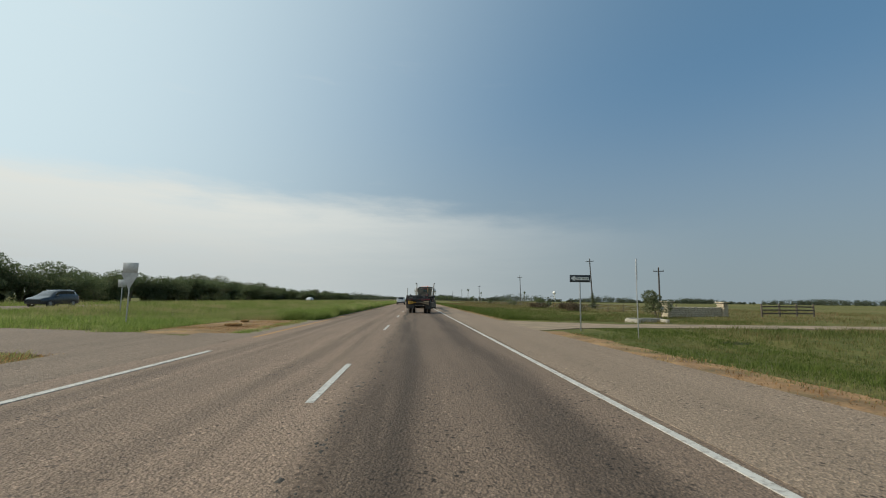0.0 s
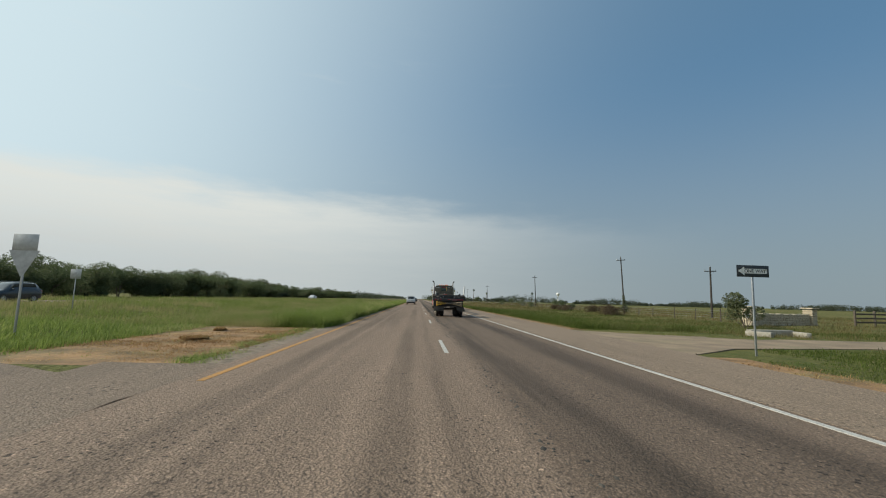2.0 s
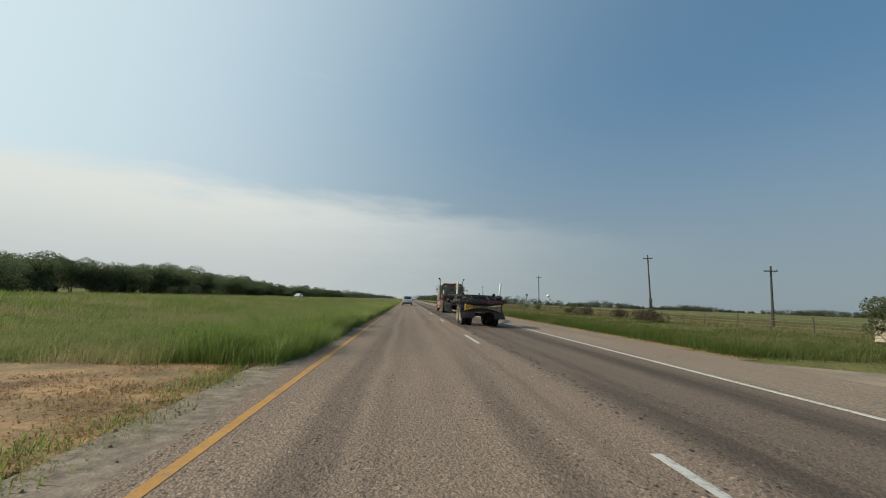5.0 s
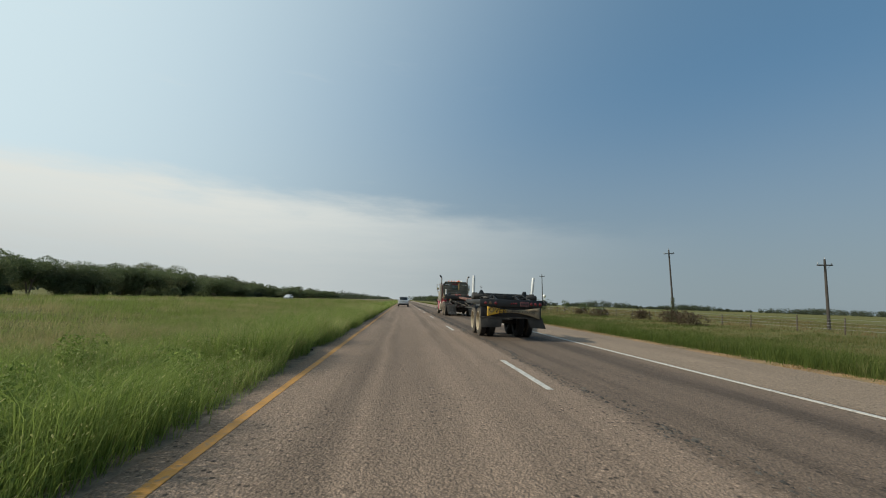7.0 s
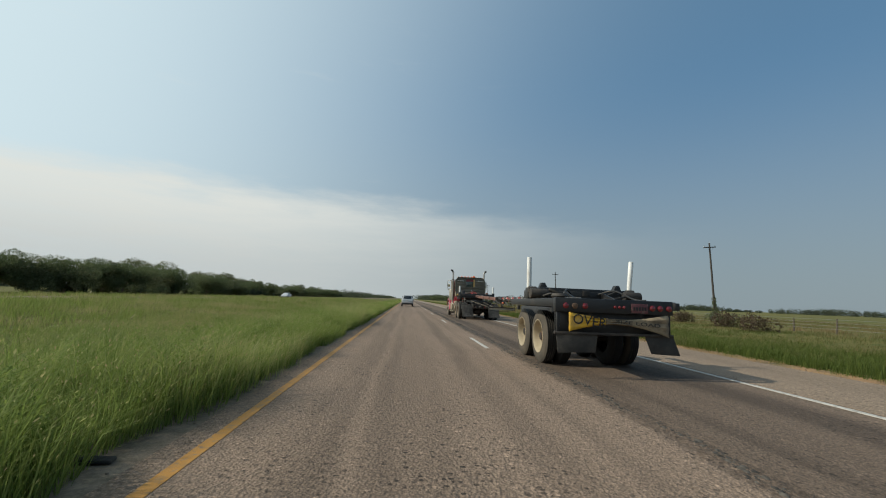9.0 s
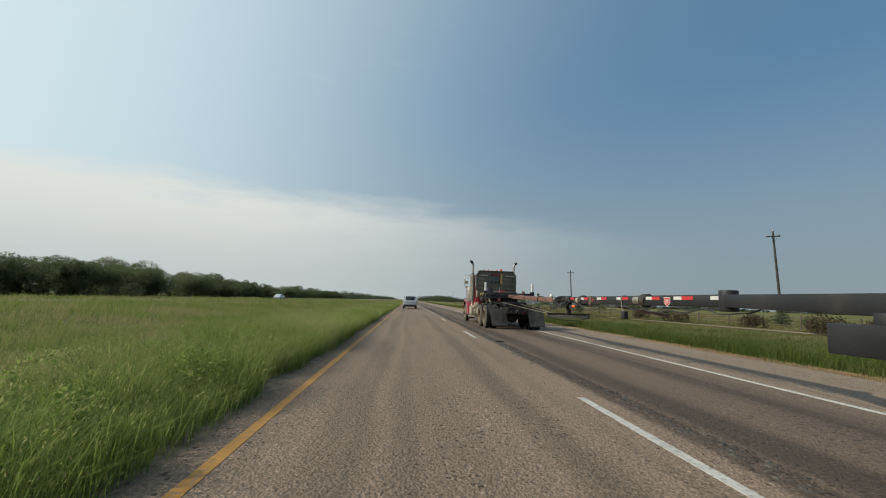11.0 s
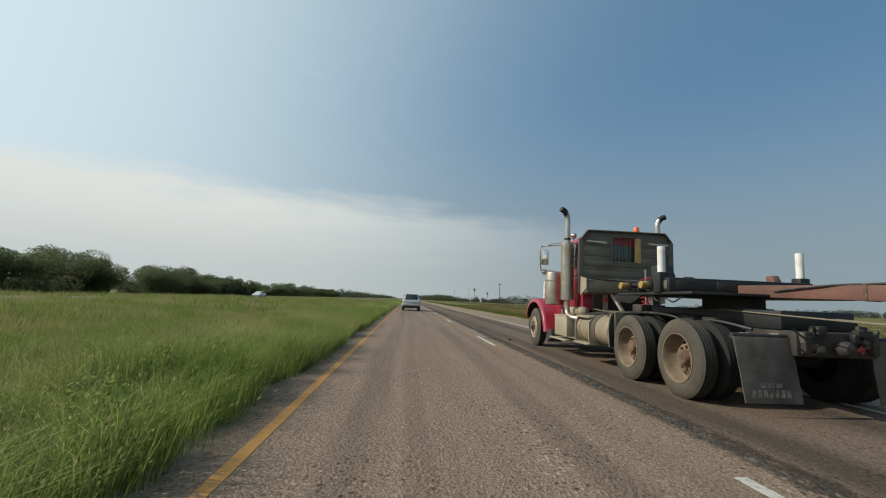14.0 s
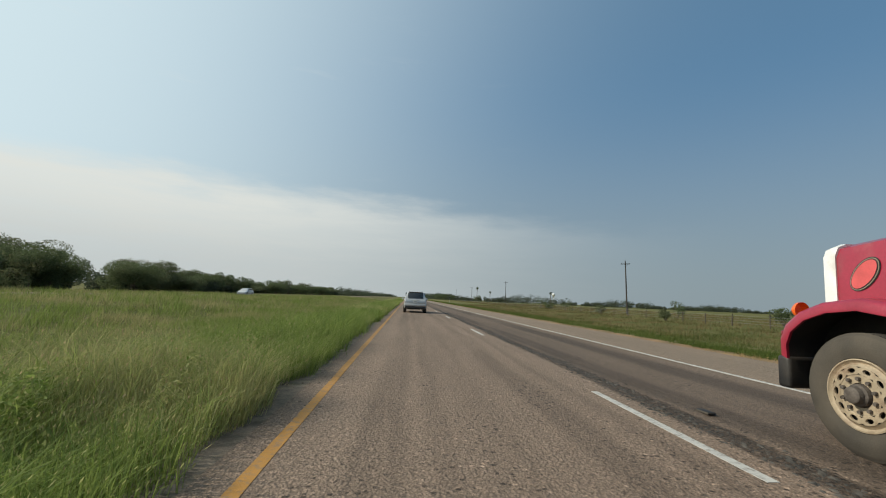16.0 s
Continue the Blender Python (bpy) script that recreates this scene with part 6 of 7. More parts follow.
def front_bolster():
    bx, by = 2.62, 53.72
    c = L_(bx, by, 0)
    part("turntable", lathe([(0, 0.0), (0, 0.42), (0.17, 0.42), (0.17, 0.0)], L_(bx, by, 1.265), "Z", 28), MAT["grime"], trailer)
    part("platform", prism([(c[0] - 1.22, c[1] - 0.8), (c[0] - 1.22, c[1] + 1.35), (c[0] - 0.9, c[1] + 1.6), (c[0] + 0.9, c[1] + 1.6), (c[0] + 1.22, c[1] + 1.35), (c[0] + 1.22, c[1] - 0.8)], 1.43, 1.47, bevel=0.006, axis="Z"), MAT["black"], trailer, "black steel platform plate")
    part("skirt_plate", prism([(c[1] + 0.5, 1.44), (c[1] + 1.5, 1.44), (c[1] + 1.45, 1.32), (c[1] + 0.9, 1.28)], c[0] - 1.2, c[0] - 1.17, bevel=0.004), MAT["black"], trailer)
    beam = part("bolster_beam", box(2.36, 0.42, 0.22, (c[0], c[1], 1.585), bevel=0.015), MAT["black"], trailer, "heavy black bolster beam")
    for k, x in enumerate((-0.85, -0.2, 0.5)):
        part("beam_plate", box(0.42, 0.012, 0.14, (c[0] + x, c[1] - 0.214, 1.585), bevel=0.004), MAT["grime"], beam)
    part("beam_side_plate", box(0.012, 0.30, 0.13, (c[0] - 1.185, c[1] - 0.02, 1.585), bevel=0.004), MAT["olive"], beam)
    for s in (-1, 1):
        so = part("stake_pocket", box(0.17, 0.17, 0.32, (c[0] + s * 1.17, c[1], 1.62), bevel=0.012), MAT["black"], trailer)
        part("stake", rod((c[0] + s * 1.17, c[1], 1.70), (c[0] + s * 1.17, c[1], 2.19), 0.058, None, 18, bevel=0.006), MAT["white"], trailer, "white painted pipe stake")
        part("chock", prism([(c[1] - 0.08, 1.69), (c[1] + 0.1, 1.69), (c[1] + 0.1, 1.76 + 0.04 * s), (c[1] - 0.02, 1.77 + 0.04 * s)], c[0] + s * 0.72 - 0.06, c[0] + s * 0.72 + 0.06, bevel=0.008), MAT["rust"], trailer)
    # strap spools ahead of the beam
    for x, dy in ((-1.22, 1.25), (-1.22, 0.55)):
        sp = part("strap_spool", lathe([(0, 0.0), (0.0, 0.056), (0.012, 0.066), (0.13, 0.066), (0.145, 0.056), (0.145, 0.0)], (c[0] + x, c[1] + dy, 1.60), "X", 24), MAT["spool"], trailer, "yellow strap wound on a spool")
        part("spool_flange", lathe([(0.145, 0.0), (0.145, 0.11), (0.17, 0.11), (0.17, 0.0)], (c[0] + x, c[1] + dy, 1.60), "X", 20), MAT["black"], sp)
    part("spool_shaft", rod((c[0] - 1.1, c[1] + 1.25, 1.60), (c[0] + 0.6, c[1] + 1.25, 1.60), 0.022), MAT["grime"], trailer)
    for x, y, h in ((-0.86, 1.22, 0.20), (-0.15, 1.2, 0.22), (-0.84, 0.60, 0.24), (-0.55, 0.9, 0.16), (0.3, 0.9, 0.2)):
        part("winch_block", box(0.18, 0.26, h, (c[0] + x, c[1] + y, 1.47 + h / 2), bevel=0.015), MAT["black"], trailer)
    part("control_box", prism([(c[1] + 0.28, 1.69), (c[1] + 0.62, 1.69), (c[1] + 0.62, 1.93), (c[1] + 0.40, 1.93)], c[0] - 0.98, c[0] - 0.74, bevel=0.01), MAT["black"], trailer, "black steel control box")
    part("slack_chain", pipe([(c[0] - 1.15, c[1] + 0.3, 1.42), (c[0] - 1.18, c[1] + 0.1, 1.33), (c[0] - 1.18, c[1] - 0.1, 1.38), (c[0] - 1.18, c[1] - 0.3, 1.32), (c[0] - 1.15, c[1] - 0.5, 1.41)], 0.012, 6), MAT["hose"], trailer)


front_bolster()


def reach():
    a, m, k, b = Vector(L_(2.62, 53.6, 1.53)), Vector(L_(2.74, 47.22, 1.36)), Vector(L_(2.745, 39.0, 1.36)), Vector(L_(1.72, 35.6, 1.30))

    def on(y, off=0.0, dz=0.0):
        """A point along the black tube: off metres towards the driver's side, dz above its axis."""
        return Vector(L_(2.742 - off, y, 1.36 + dz))

    part("inner_reach", bar(a, m + (m - a).normalized() * 0.6, 0.17, 0.175, bevel=0.014), MAT["rust"], trailer, "rusty red-brown inner reach tube")
    for t in (0.3, 0.55, 0.8):
        p = a.lerp(m, t)
        part("reach_band", bar(p, p + (m - a).normalized() * 0.05, 0.183, 0.188), MAT["hub"], trailer)
    out = part("outer_reach", bar(m, k, 0.21, 0.205, bevel=0.014), MAT["black"], trailer, "black outer reach tube with red and white reflective tape")
    part("reach_joint", rod(k + Vector((0, -0.02, -0.17)), k + Vector((0, -0.02, 0.17)), 0.14, None, 24, bevel=0.02), MAT["black"], trailer, "pivot joint of the reach")
    part("rear_reach", bar(k, b, 0.20, 0.20, bevel=0.014), MAT["black"], trailer)
    for y0, y1, col in ((47.08, 46.84, "w"), (46.84, 46.55, "r"), (45.50, 45.20, "r"), (44.69, 44.50, "w"), (44.50, 44.20, "r"), (43.62, 43.37, "w"), (43.37, 43.05, "r"), (42.52, 42.27, "w"), (42.25, 41.96, "r"), (41.22, 41.0, "w"), (41.0, 40.72, "r"), (40.26, 40.02, "w"), (40.02, 39.70, "r"), (39.25, 39.05, "w")):
        part("tape_" + ("red" if col == "r" else "white"), bar(on(y0, 0.107, 0.045), on(y1, 0.107, 0.045), 0.004, 0.062, bevel=0), MAT["tape_red" if col == "r" else "tape_white"], out)
    for y0, y1, dz, h in ((43.93, 43.90, 0.0, 0.06), (43.90, 43.80, 0.02, 0.02)):
        part("paint_mark", bar(on(y0, 0.107, dz), on(y1, 0.107, dz), 0.004, h, bevel=0), MAT["tape_red"], out)
    for grow, mt, off in ((1.0, "tape_white", 0.107), (0.84, "tape_red", 0.1095)):
        sh = [(-0.10 * grow, 0.085 * grow), (0.10 * grow, 0.085 * grow), (0.10 * grow, -0.03 * grow), (0.0, -0.095 * grow), (-0.10 * grow, -0.03 * grow)]
        part("shield_sticker", prism(sh, -0.002, 0.002), MAT[mt], out, "red and white shield sticker").matrix_local = Matrix.Translation(on(40.47, off, -0.02))
    for dz in (0.012, -0.02, -0.055):
        part("sticker_bar", bar(on(40.53 if dz > 0 else 40.52, 0.1125, dz), on(40.41, 0.1125, dz + (0.03 if dz < 0 else 0)), 0.003, 0.016, bevel=0), MAT["tape_white"], out)
    # round straps wound on the tube: a pale roll beside a dark one
    for y, r, ln, mt in ((45.10, 0.128, 0.20, "cream"), (44.90, 0.142, 0.21, "grime"), (41.76, 0.130, 0.26, "brushed"), (41.50, 0.142, 0.20, "grime")):
        part("collar", lathe([(0, 0.09), (0, r - 0.012), (0.012, r), (0.35 * ln, r * 0.985), (0.65 * ln, r), (ln - 0.012, r), (ln, r - 0.012), (ln, 0.09)], on(y - ln), "Y", 28), MAT[mt], trailer, "thick strap roll on the reach")
    part("clamp", bar(on(44.13), on(43.99), 0.225, 0.225), MAT["hub"], trailer, "rusty clamp round the reach")
    part("clamp_bolt", rod(on(44.06, 0.10, -0.16), on(44.06, 0.10, 0.12), 0.02, None, 8), MAT["rust"], trailer)
    # coil of air hoses, drooping over the near face
    rng = random.Random(5)
    for j in range(13):
        ry, rz, dy, dz, pts = rng.uniform(0.42, 0.66), rng.uniform(0.06, 0.16), rng.uniform(-0.06, 0.06), rng.uniform(-0.06, 0.02), []
        for i in range(17):
            an = 2 * math.pi * i / 16
            sag = -0.07 * math.cos(an) * 0.5 - 0.03
            pts.append(on(46.14 + dy + ry * math.cos(an) + rng.uniform(-0.015, 0.015), 0.125 + 0.006 * j + rng.uniform(0, 0.012), dz + rz * math.sin(an) + sag * (1 - math.cos(an) ** 2)))
        part("hose_loop", pipe(pts, rng.choice((0.011, 0.013, 0.015)), 6, rounds=3), MAT["hose"], trailer, "coil of black air hoses tied to the reach")
    for y in (46.45, 45.8):
        part("hose_tie", pipe([on(y, 0.24, -0.16), on(y + 0.02, 0.25, 0.0), on(y, 0.19, 0.10), on(y, 0.0, 0.115), on(y, -0.12, 0.05)], 0.012, 6), MAT["hose"], trailer)
    mount = part("lamp_mount", bar(on(45.48, 0.10, -0.17), on(44.88, 0.10, -0.17), 0.07, 0.095, bevel=0.012), MAT["black"], trailer, "black steel lamp bracket")
    part("side_marker", bar(on(45.25, 0.15, -0.185), on(45.02, 0.15, -0.185), 0.05, 0.07, bevel=0.015), MAT["orange"], mount, "orange side marker lamp")
    # cross bar hung under the reach, with a slack chain
    cb = part("cross_bar", box(1.36, 0.06, 0.055, L_(2.72, 45.92, 0.925), bevel=0.006), MAT["grime"], trailer, "steel cross bar hung under the reach")
    part("bar_web", box(1.30, 0.012, 0.10, L_(2.72, 45.94, 0.85), bevel=0.003), MAT["concrete"], cb)
    for x in (2.05, 3.39):
        part("bar_end", box(0.02, 0.09, 0.18, L_(x, 45.92, 0.87), bevel=0.004), MAT["grime"], cb)
    part("bar_post", prism([(-0.10, 1.28), (0.10, 1.28), (0.06, 1.08), (0.06, 0.94), (-0.06, 0.94), (-0.06, 1.08)], -0.05, 0.05, axis="Y"), MAT["grime"], cb).matrix_local = Matrix.Translation(L_(2.74, 45.94, 0))
    n = 26
    for i in range(n):
        u, v = i / n, (i + 1) / n
        p, q = [Vector(L_(2.10 + 1.22 * w, 45.89, 0.81 - 0.34 * w * (1 - w))) for w in (u, v)]
        part("chain_link", bar(p, q + (q - p) * 0.25, 0.012 if i % 2 else 0.028, 0.028 if i % 2 else 0.012, bevel=0.004), MAT["grime"], cb)
    part("junction_box", box(0.10, 0.16, 0.18, on(42.16, 0.10, -0.34), bevel=0.012), MAT["black"], trailer)
    part("box_strap", pipe([on(42.22, 0.11, -0.27), on(42.26, 0.115, -0.1), on(42.26, 0.118, 0.08), on(42.26, 0.0, 0.112), on(42.26, -0.115, 0.06)], 0.009, 6), MAT["cream"], trailer)
    # slack hoses under the tube
    for y0, y1, sag, r in ((44.9, 43.3, 0.17, 0.014), (44.85, 43.5, 0.12, 0.011), (43.4, 42.2, 0.05, 0.013), (42.2, 40.9, 0.10, 0.014), (41.5, 40.3, 0.13, 0.012), (40.9, 39.3, 0.10, 0.014), (40.4, 39.0, 0.05, 0.011), (47.5, 46.5, 0.16, 0.011), (45.7, 44.8, 0.20, 0.013), (45.6, 45.1, 0.14, 0.013), (39.5, 38.2, 0.10, 0.013)):
        pts = [on(y0 + (y1 - y0) * i / 6, 0.09 if i in (0, 6) else 0.11, -0.11 - sag * (1 - (i / 3 - 1) ** 2) + 0.012 * math.sin(7 * y0 + 2.1 * i)) for i in range(7)]
        part("slack_hose", pipe(pts, r, 6), MAT["hose"], trailer)
    part("brace", bar(on(43.2, -0.25, -0.14), on(41.2, -0.35, -0.30), 0.06, 0.06), MAT["rust"], trailer, "rusty brace under the reach")
    for p, q, mt in (((2.12, 53.4, 1.24), (2.07, 45.92, 0.92), "rope"), ((2.95, 53.2, 1.20), (2.30, 45.92, 0.92), "rope"), ((3.30, 45.92, 0.90), (2.35, 35.6, 0.98), "rope")):
        part("steering_cable", rod(L_(*p), L_(*q), 0.010, None, 6), MAT[mt], trailer, "taut steel steering cable")
    side = Vector((-1, 0, 0))
    part("hose_wrap", pipe([a.lerp(m, 0.12) + side * 0.10, a.lerp(m, 0.22) + side * 0.105 + Vector((0, 0, 0.07)), a.lerp(m, 0.30) + side * 0.06 + Vector((0, 0, 0.098)), a.lerp(m, 0.44) + side * 0.08 + Vector((0, 0, 0.095)), a.lerp(m, 0.46) + side * 0.098 + Vector((0, 0, -0.06))], 0.014, 8), MAT["hose"], trailer)
    part("hose_wrap", pipe([a.lerp(m, 0.74) + side * 0.10 + Vector((0, 0, -0.1)), a.lerp(m, 0.745) + side * 0.105 + Vector((0, 0, 0.06)), a.lerp(m, 0.76) + side * 0.04 + Vector((0, 0, 0.105)), a.lerp(m, 0.77) + side * -0.09 + Vector((0, 0, 0.08))], 0.018, 8), MAT["hose"], trailer)
    part("hose_wrap", pipe([a.lerp(m, 0.83) + side * 0.05 + Vector((0, 0, 0.10)), a.lerp(m, 0.87) + side * 0.11 + Vector((0, 0, 0.02)), a.lerp(m, 0.93) + side * 0.12 + Vector((0, 0, -0.12)), a.lerp(m, 1.0) + side * 0.12 + Vector((0, 0, -0.22)), on(46.8, 0.12, -0.24), on(46.5, 0.13, -0.1)], 0.011, 8), MAT["hose"], trailer)


reach()


def bogie():
    for s in (-1, 1):
        part("bogie_rail", box(0.11, 4.6, 0.24, (s * 0.46, 0.0, 1.02), bevel=0.01), MAT["black"], trailer)
        part("side_rail", box(0.09, 3.1, 0.14, (s * 1.10 - 0.03, -0.80, 1.24), bevel=0.01), MAT["black"], trailer)
        for y in (0.62, -0.66):
            w = new("trailer_wheel")
            w.parent = trailer
            truck_wheel(w, s * (1.03 if s > 0 else 0.94), y, -s, False, "pale_rim")
        part("spring", pipe([(s * 0.5, 1.2, 0.85), (s * 0.5, 0.62, 0.70), (s * 0.5, 0.0, 0.88), (s * 0.5, -0.66, 0.70), (s * 0.5, -1.3, 0.85)], 0.05, 8), MAT["grime"], trailer)
    for y in (0.62, -0.66):
        part("axle", rod((-0.88, y, 0.54), (0.95, y, 0.54), 0.075), MAT["grime"], trailer)
    for y in (1.9, 0.9, -0.1, -1.2, -2.1):
        part("cross_beam", box(2.2 if y < 0.6 else 1.0, 0.10, 0.14, (0, y, 1.23 if y < 0.6 else 1.16), bevel=0.008), MAT["black"], trailer)
    part("deck_plate", box(2.2, 1.5, 0.02, (0, -1.5, 1.315), bevel=0.004), MAT["black"], trailer, "black deck plate")
    # bolster with its stakes
    y = -0.55
    beam = part("bolster_beam", box(2.3, 0.5, 0.17, (0.0, y, 1.41), bevel=0.02), MAT["black"], trailer, "heavy black rear bolster beam")
    part("bolster_cap", prism([(-1.0, 1.49), (1.0, 1.49), (0.92, 1.55), (-0.92, 1.56)], y - 0.2, y + 0.2, bevel=0.01, axis="Y"), MAT["black"], beam)
    part("beam_box", box(0.14, 0.03, 0.12, (0.05, y - 0.26, 1.46), bevel=0.006), MAT["grime"], beam)
    for s in (-1, 1):
        part("stake", rod((s * 1.105, y, 1.32), (s * 1.105 + (0.075 if s > 0 else 0), y, 2.20), 0.05, None, 18, bevel=0.006), MAT["white"], trailer, "white painted pipe stake")
        part("stake_pocket", box(0.16, 0.2, 0.26, (s * 1.08, y, 1.42), bevel=0.015), MAT["black"], trailer)
        part("winch_drum", rod((s * 1.18, y - 0.35, 1.42), (s * 0.82, y - 0.35, 1.42), 0.10, None, 18, bevel=0.012), MAT["grime"], trailer)
        part("chock", prism([(s * 0.70, 1.50), (s * 0.92, 1.50), (s * 0.86, 1.66), (s * 0.78, 1.66)], y - 0.10, y + 0.04, bevel=0.01, axis="Y"), MAT["black"], trailer)
        part("chock_arm", bar((s * 0.75, y - 0.25, 1.52), (s * 0.45, y - 0.28, 1.40), 0.05, 0.05), MAT["grime"], trailer)
    for s in (-1, 1):
        part("chain_binder", pipe([(s * 0.95, y - 0.42, 1.36), (s * 0.8, y - 0.55, 1.42), (s * 0.55, y - 0.6, 1.37), (s * 0.3, y - 0.55, 1.36)], 0.022, 8), MAT["grime"], trailer)
        part("roller", rod((s * 1.16, y - 0.12, 1.50), (s * 0.98, y - 0.12, 1.50), 0.07, None, 16, bevel=0.01), MAT["grime"], trailer)
        part("gusset", prism([(y - 0.9, 1.33), (y - 0.26, 1.33), (y - 0.26, 1.49)], s * 0.40 - 0.02, s * 0.40 + 0.02, bevel=0.004), MAT["black"], trailer)
        part("air_hose", pipe([(s * 0.3, y - 0.28, 1.45), (s * 0.5, y - 0.6, 1.52), (s * 0.7, y - 1.0, 1.36), (s * 0.6, y - 1.6, 1.34)], 0.014, 6), MAT["hose"], trailer)
    part("coil_of_chain", lathe([(-0.05, 0.13), (0.0, 0.17), (0.05, 0.13), (0.0, 0.09), (-0.05, 0.13)], (-0.75, y - 0.9, 1.375), "Z", 18), MAT["grime"], trailer)
    # tail: bumper beam with lamps, panel, banner, lower bar, flaps
    ty = -2.40
    tail = part("tail_beam", box(2.10, 0.12, 0.24, (-0.13, ty, 1.21), bevel=0.012), MAT["black"], trailer, "black tail beam with lamps")
    part("tail_panel", box(2.0, 0.03, 0.36, (-0.13, ty + 0.12, 0.92), bevel=0.006), MAT["black"], trailer)
    part("lower_bar", box(2.12, 0.06, 0.045, (-0.13, ty - 0.02, 0.735), bevel=0.008), MAT["grime"], trailer, "lower steel bar")
    for s in (-1, 1):
        part("bar_hanger", box(0.05, 0.06, 0.42, (s * 0.99 - 0.13, ty, 0.93), bevel=0.006), MAT["black"], trailer)
        prof = [(s * 0.42, 0.72), (s * (0.94 if s > 0 else 1.15), 0.72), (s * (1.06 if s > 0 else 1.12), 0.40), (s * (0.54 if s > 0 else 0.46), 0.42)]
        part("mudflap", prism(prof, ty - 0.02, ty - 0.008, bevel=0.002, axis="Y"), MAT["flap"], trailer, "dusty grey mudflap")
    for x in (-1.0, -0.84, -0.66, -0.13, -0.05, 0.03, 0.54, 0.68, 0.84):
        big = abs(x) > 0.3
        r = 0.05 if big else 0.026
        part("tail_light", lathe([(0, 0.0), (0.0, r), (0.015, r), (0.026, r * 0.6), (0.028, 0.0)], (x, ty - 0.06, 1.20), "Y", 18, flip=-1), MAT["red_lens" if x != -0.84 else "hub"], tail, "round red tail lamp")
    pl = part("number_plate", box(0.30, 0.008, 0.16, (0.31, ty - 0.066, 1.19), bevel=0.003), MAT["plate_red"], tail, "dusty number plate with dark bars")
    bm = bmesh.new()
    for j in range(5):
        box(0.034, 0.004, 0.06, (0.31 - 0.10 + 0.05 * j, ty - 0.072, 1.185), bevel=0, bm=bm)
    part("plate_bars", bm, MAT["ink"], pl)
    # sagging banner, its right half a duller tan
    def drape(x0, x1, top, low, name, mat, label):
        n, rings = 16, []
        bm = bmesh.new()
        prev = None
        for k in range(n + 1):
            x = x0 + (x1 - x0) * k / n
            u = (x + 0.95) / 1.75
            t, b = top(u), low(u)
            yy = ty - 0.075 - 0.02 * math.sin(u * 9)
            col = [bm.verts.new((x, yy - 0.012 * math.sin(3 * j + u * 5), t + (b - t) * j / 5)) for j in range(6)]
            if prev:
                for j in range(5):
                    bm.faces.new((prev[j], prev[j + 1], col[j + 1], col[j]))
            prev = col
        ob = part(name, bm, MAT[mat], trailer, label)
        so = ob.modifiers.new("thickness", "SOLIDIFY")
        so.thickness = 0.006
        return ob

    top = lambda u: 1.09 - 0.10 * math.sin(math.pi * min(u, 1)) * (u < 0.98)
    low = lambda u: 0.76 + 0.16 * max(math.sin(math.pi * u), 0.0) ** 0.8 - 0.05 * u
    ban = drape(-0.95, -0.30, top, low, "banner", "banner", "yellow oversize load banner sagging from the tail beam")
    drape(-0.30, 0.82, top, low, "banner_fold", "banner_back", "duller tan half of the banner")
    words("banner_lettering", "OVER", 0.235, MAT["ink"], ban, pose(-0.60, ty - 0.108, 0.945, 90, 7, 0))
    words("banner_lettering", "SIZE LOAD", 0.15, MAT["ink"], ban, pose(0.26, ty - 0.108, 0.93, 90, 4, 0) @ Matrix.Diagonal((1.1, 0.55, 1, 1)))


MAT["plate_red"] = material("faded_plate", (0.12, 0.04, 0.045), 0.6, 0, 0.2, 20, 0.0, (0.20, 0.16, 0.12), 0.4)
bogie()

# ---------------------------------------------------------------- cars


